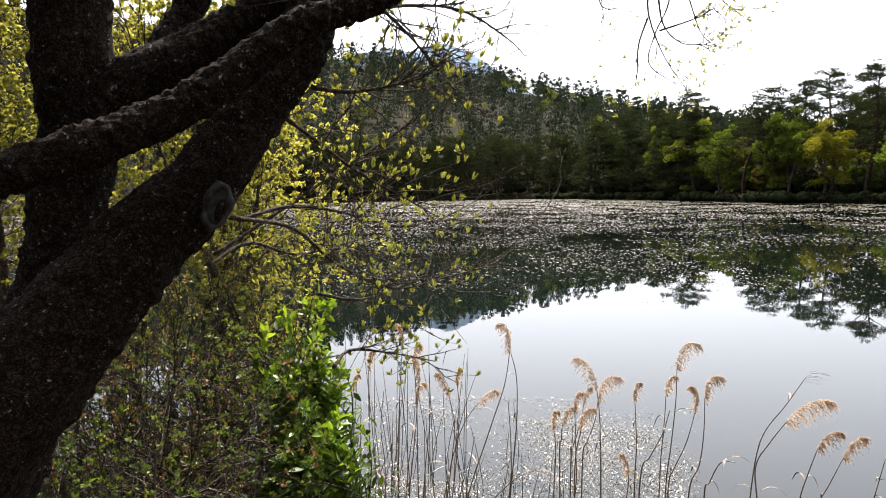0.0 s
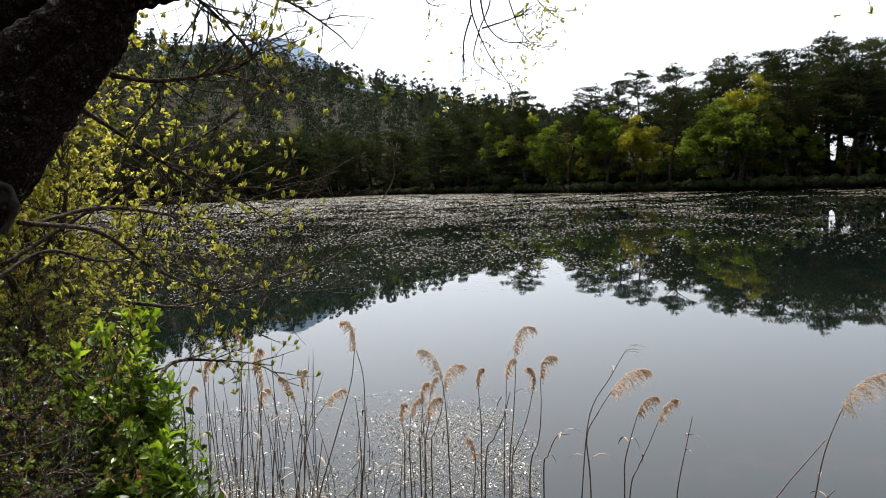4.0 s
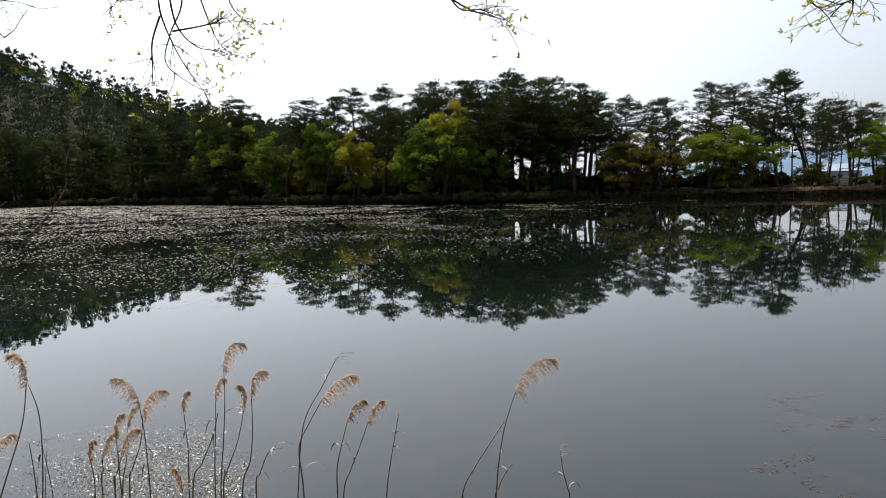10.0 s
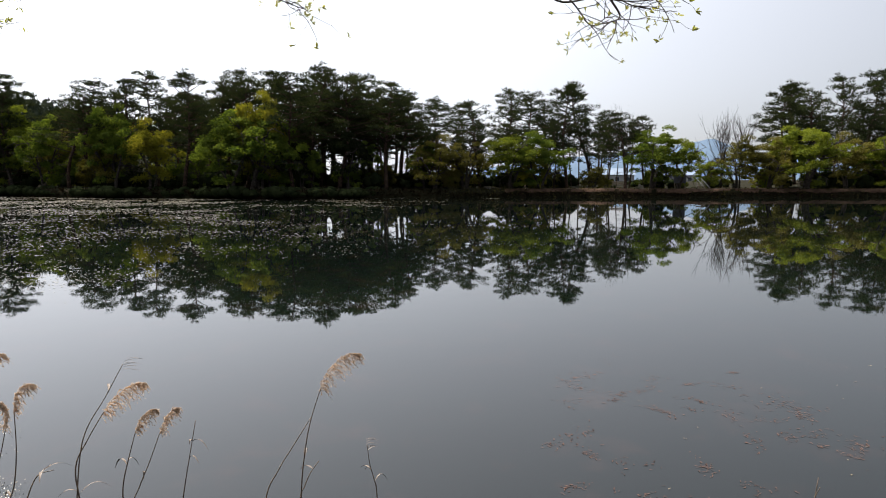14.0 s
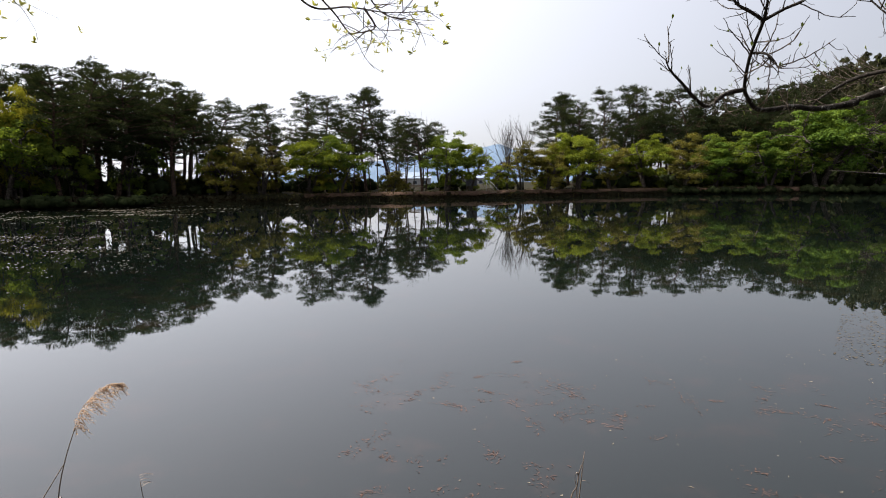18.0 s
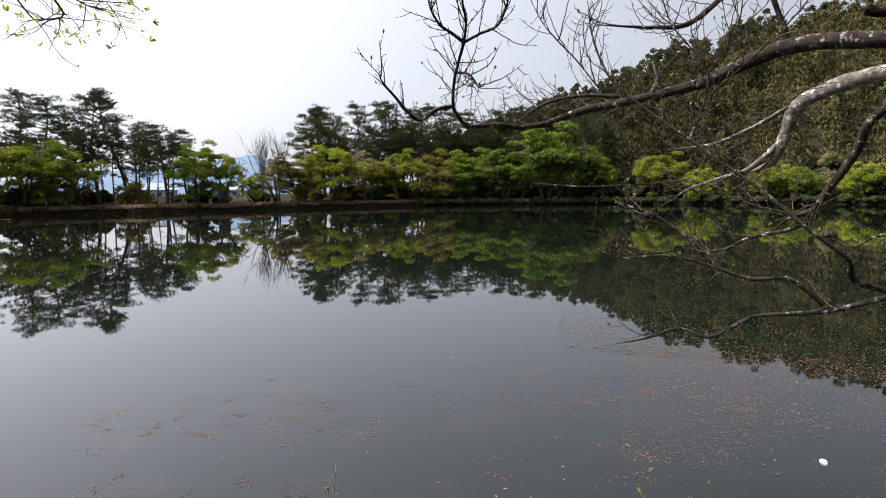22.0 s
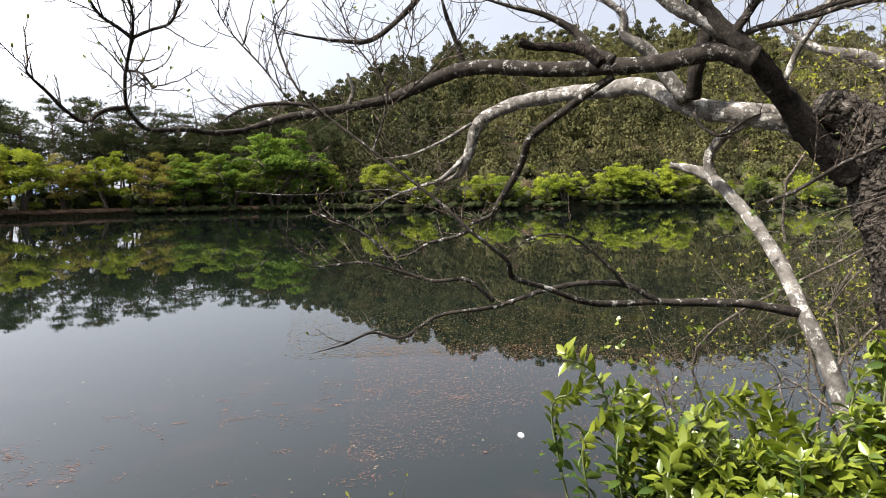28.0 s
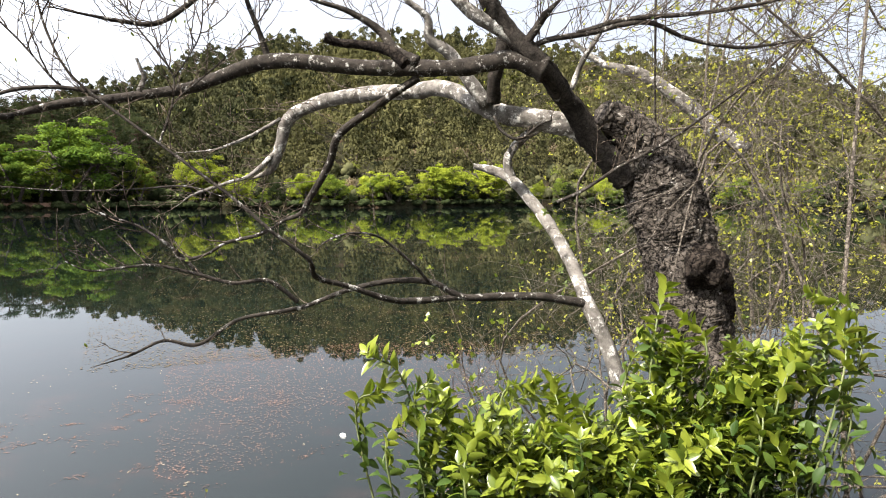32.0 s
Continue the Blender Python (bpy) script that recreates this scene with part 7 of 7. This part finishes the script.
thicket(164, 2.2, 1.6, 8, 507, "low twiggy shrub in small green leaf", 0.018, 8, 0.6, LEAF_YELLOW, 6)


def sapling(at, height, seed, label, leafy):
    r = np.random.default_rng(seed)
    t = thing("sapling", label, "sapling", "saplings at the water's edge", at=at)
    tw = grow(r, (0, 0, 0), (r.normal(0, 0.04), r.normal(0, 0.04), 1), height, 0.0032, 1, spread=0.5, kids=8, wander=0.08, lift=0.05, shrink=0.28)
    part("stem", wood_mesh("stem", [tube(tw[0][0], tw[0][1], 5)], TWIG), None, t)
    tagged(part("brushwood", wood_mesh("brushwood", [tube(a, b, 4) for a, b, _ in tw[1:]], TWIG), None, t), kind="stuff")
    tagged(part("foliage", raw_mesh("foliage", *sprig_leaves(r, ends(tw), leafy, 0.017, 0.6), False, LEAF_YOUNG), None, t), kind="stuff")


for i, (x, y, h) in enumerate([(1.93, -0.82, 0.87), (1.74, -0.99, 0.88), (1.72, -0.9, 0.84)]):
    sapling((x, y, 0.05), h, 601 + i, "thin sapling with a few pale opening leaves", 2)
spring_shrub(128, 1.75, 1.06, 5, 16, 218, LEAF_BUSH, "low leafy shrub in small yellow green leaf beside the bush", 0.016, 7, 0.5, 0.11)
spring_shrub(142, 1.8, 0.9, 5, 7, 212, LEAF_BUSH, "low leafy green shrub below the bush", 0.025, 4, 0.2)


# ---- small things on the far bank ----
def box_part(name, size, at, mat, parent, label="", turn=0.0, bevel=0.01):
    bm = bmesh.new()
    bmesh.ops.create_cube(bm, size=1.0)
    bmesh.ops.scale(bm, vec=size, verts=bm.verts)
    bmesh.ops.bevel(bm, geom=bm.edges[:], offset=bevel, segments=1, affect="EDGES")
    ob = part(name, bm, mat, parent, label)
    ob.matrix_basis = Matrix.Translation(at) @ pose(0, 0, 0, 0, 0, turn)
    return ob


PLANK = plain("weathered wood", (0.12, 0.09, 0.065), (0.26, 0.21, 0.16), 5, 0.85)
PANEL = plain("dark board panel", (0.05, 0.05, 0.055), (0.1, 0.1, 0.11), 3, 0.6)
STEEL = plain("pale steel rail", (0.4, 0.4, 0.4), (0.55, 0.55, 0.54), 8, 0.4)
WALL = plain("pale rendered wall", (0.26, 0.26, 0.26), (0.36, 0.36, 0.36), 0.8, 0.85, 0.2)
ROOF = plain("blue grey roof", (0.16, 0.2, 0.26), (0.25, 0.3, 0.36), 1.2, 0.7, 0.2)
GLASS = plain("dark window", (0.03, 0.04, 0.05), (0.06, 0.07, 0.08), 2, 0.1, 0.05)


def ground_at(az, off):
    d = lerp(az, SHORE_AZ, SHORE_D) + off
    return polar(az, d, ground_z(az, d))


sign = thing("sign_board", "dark notice board on two wooden posts by the water", "sign", at=ground_at(74.5, 1.6))
sign.rotation_euler[2] = radians(-74.5)
for x in (-0.55, 0.55):
    box_part("post", (0.09, 0.09, 1.5), (x, 0, 0.7), PLANK, sign)
box_part("panel", (1.3, 0.06, 0.9), (0, -0.08, 1.1), PANEL, sign)
rail = thing("steps_rail", "pale sloping handrail down to the water", "rail", at=ground_at(76.3, 0.4))
rail.rotation_euler[2] = radians(-76.3)
for x in (-0.25, 0.25):
    v, f = tube([(x - 0.5, 0, 1.25), (x + 0.5, -0.3, 0.1)], [0.035, 0.035], 8)
    part("bar", raw_mesh("bar", v, tidy(f), True, STEEL), None, rail)
    v, f = tube([(x - 0.4, 0.0, -0.2), (x - 0.4, 0.0, 1.15)], [0.03, 0.03], 8)
    part("post", raw_mesh("post", v, tidy(f), True, STEEL), None, rail)
for k in range(3):
    box_part("step", (0.9, 0.3, 0.12), (0.15 * k - 0.2, -0.25 * k, 0.3 - 0.2 * k), PLANK, rail)


def bench(az, off, label):
    b = thing("bench", label, "bench", "benches on the far bank", at=ground_at(az, off))
    b.rotation_euler[2] = radians(-az)
    for x in (-0.6, 0.6):
        box_part("leg", (0.08, 0.4, 0.45), (x, 0, 0.2), PLANK, b)
    for k in range(3):
        box_part("slat", (1.5, 0.12, 0.04), (0, -0.14 + 0.14 * k, 0.45), PLANK, b)
    for k in range(2):
        box_part("back_slat", (1.5, 0.04, 0.12), (0, 0.22, 0.62 + 0.18 * k), PLANK, b)


bench(69.6, 3.5, "weathered wooden bench under the pines")
bench(83.5, 3.0, "weathered wooden bench on the bare bank")


def house(az, d, w, h, label):
    t = thing("house", label, "house", "houses beyond the pond", at=polar(az, d, 0.6))
    t.rotation_euler[2] = radians(-az)
    box_part("wall", (w, 7, h), (0, 0, h / 2), WALL, t, bevel=0.03)
    rb = bmesh.new()
    pts = [(-w / 2 - 0.4, -4, 0), (w / 2 + 0.4, -4, 0), (w / 2 + 0.4, 4, 0), (-w / 2 - 0.4, 4, 0), (-w / 2 - 0.4, 0, 1.8), (w / 2 + 0.4, 0, 1.8)]
    vv = [rb.verts.new(q) for q in pts]
    for q in ((0, 1, 5, 4), (2, 3, 4, 5), (0, 4, 3), (1, 2, 5), (3, 2, 1, 0)):
        rb.faces.new([vv[i] for i in q])
    part("roof", rb, ROOF, t).location = (0, 0, h + 0.01)
    n = max(2, int(w / 3))
    for k in range(n):
        x = -w / 2 + (k + 0.5) * w / n
        win = box_part("window", (1.3, 0.1, 1.2), (x, -3.55, h * 0.55), STEEL, t, bevel=0.02)
        box_part("pane", (1.1, 0.04, 1.0), (0, -0.06, 0), GLASS, win, bevel=0.005)


house(69.0, 190, 12, 2.6, "pale low house seen between the pine trunks")
house(74.3, 210, 10, 2.6, "pale low house with a blue grey roof beyond the bank")
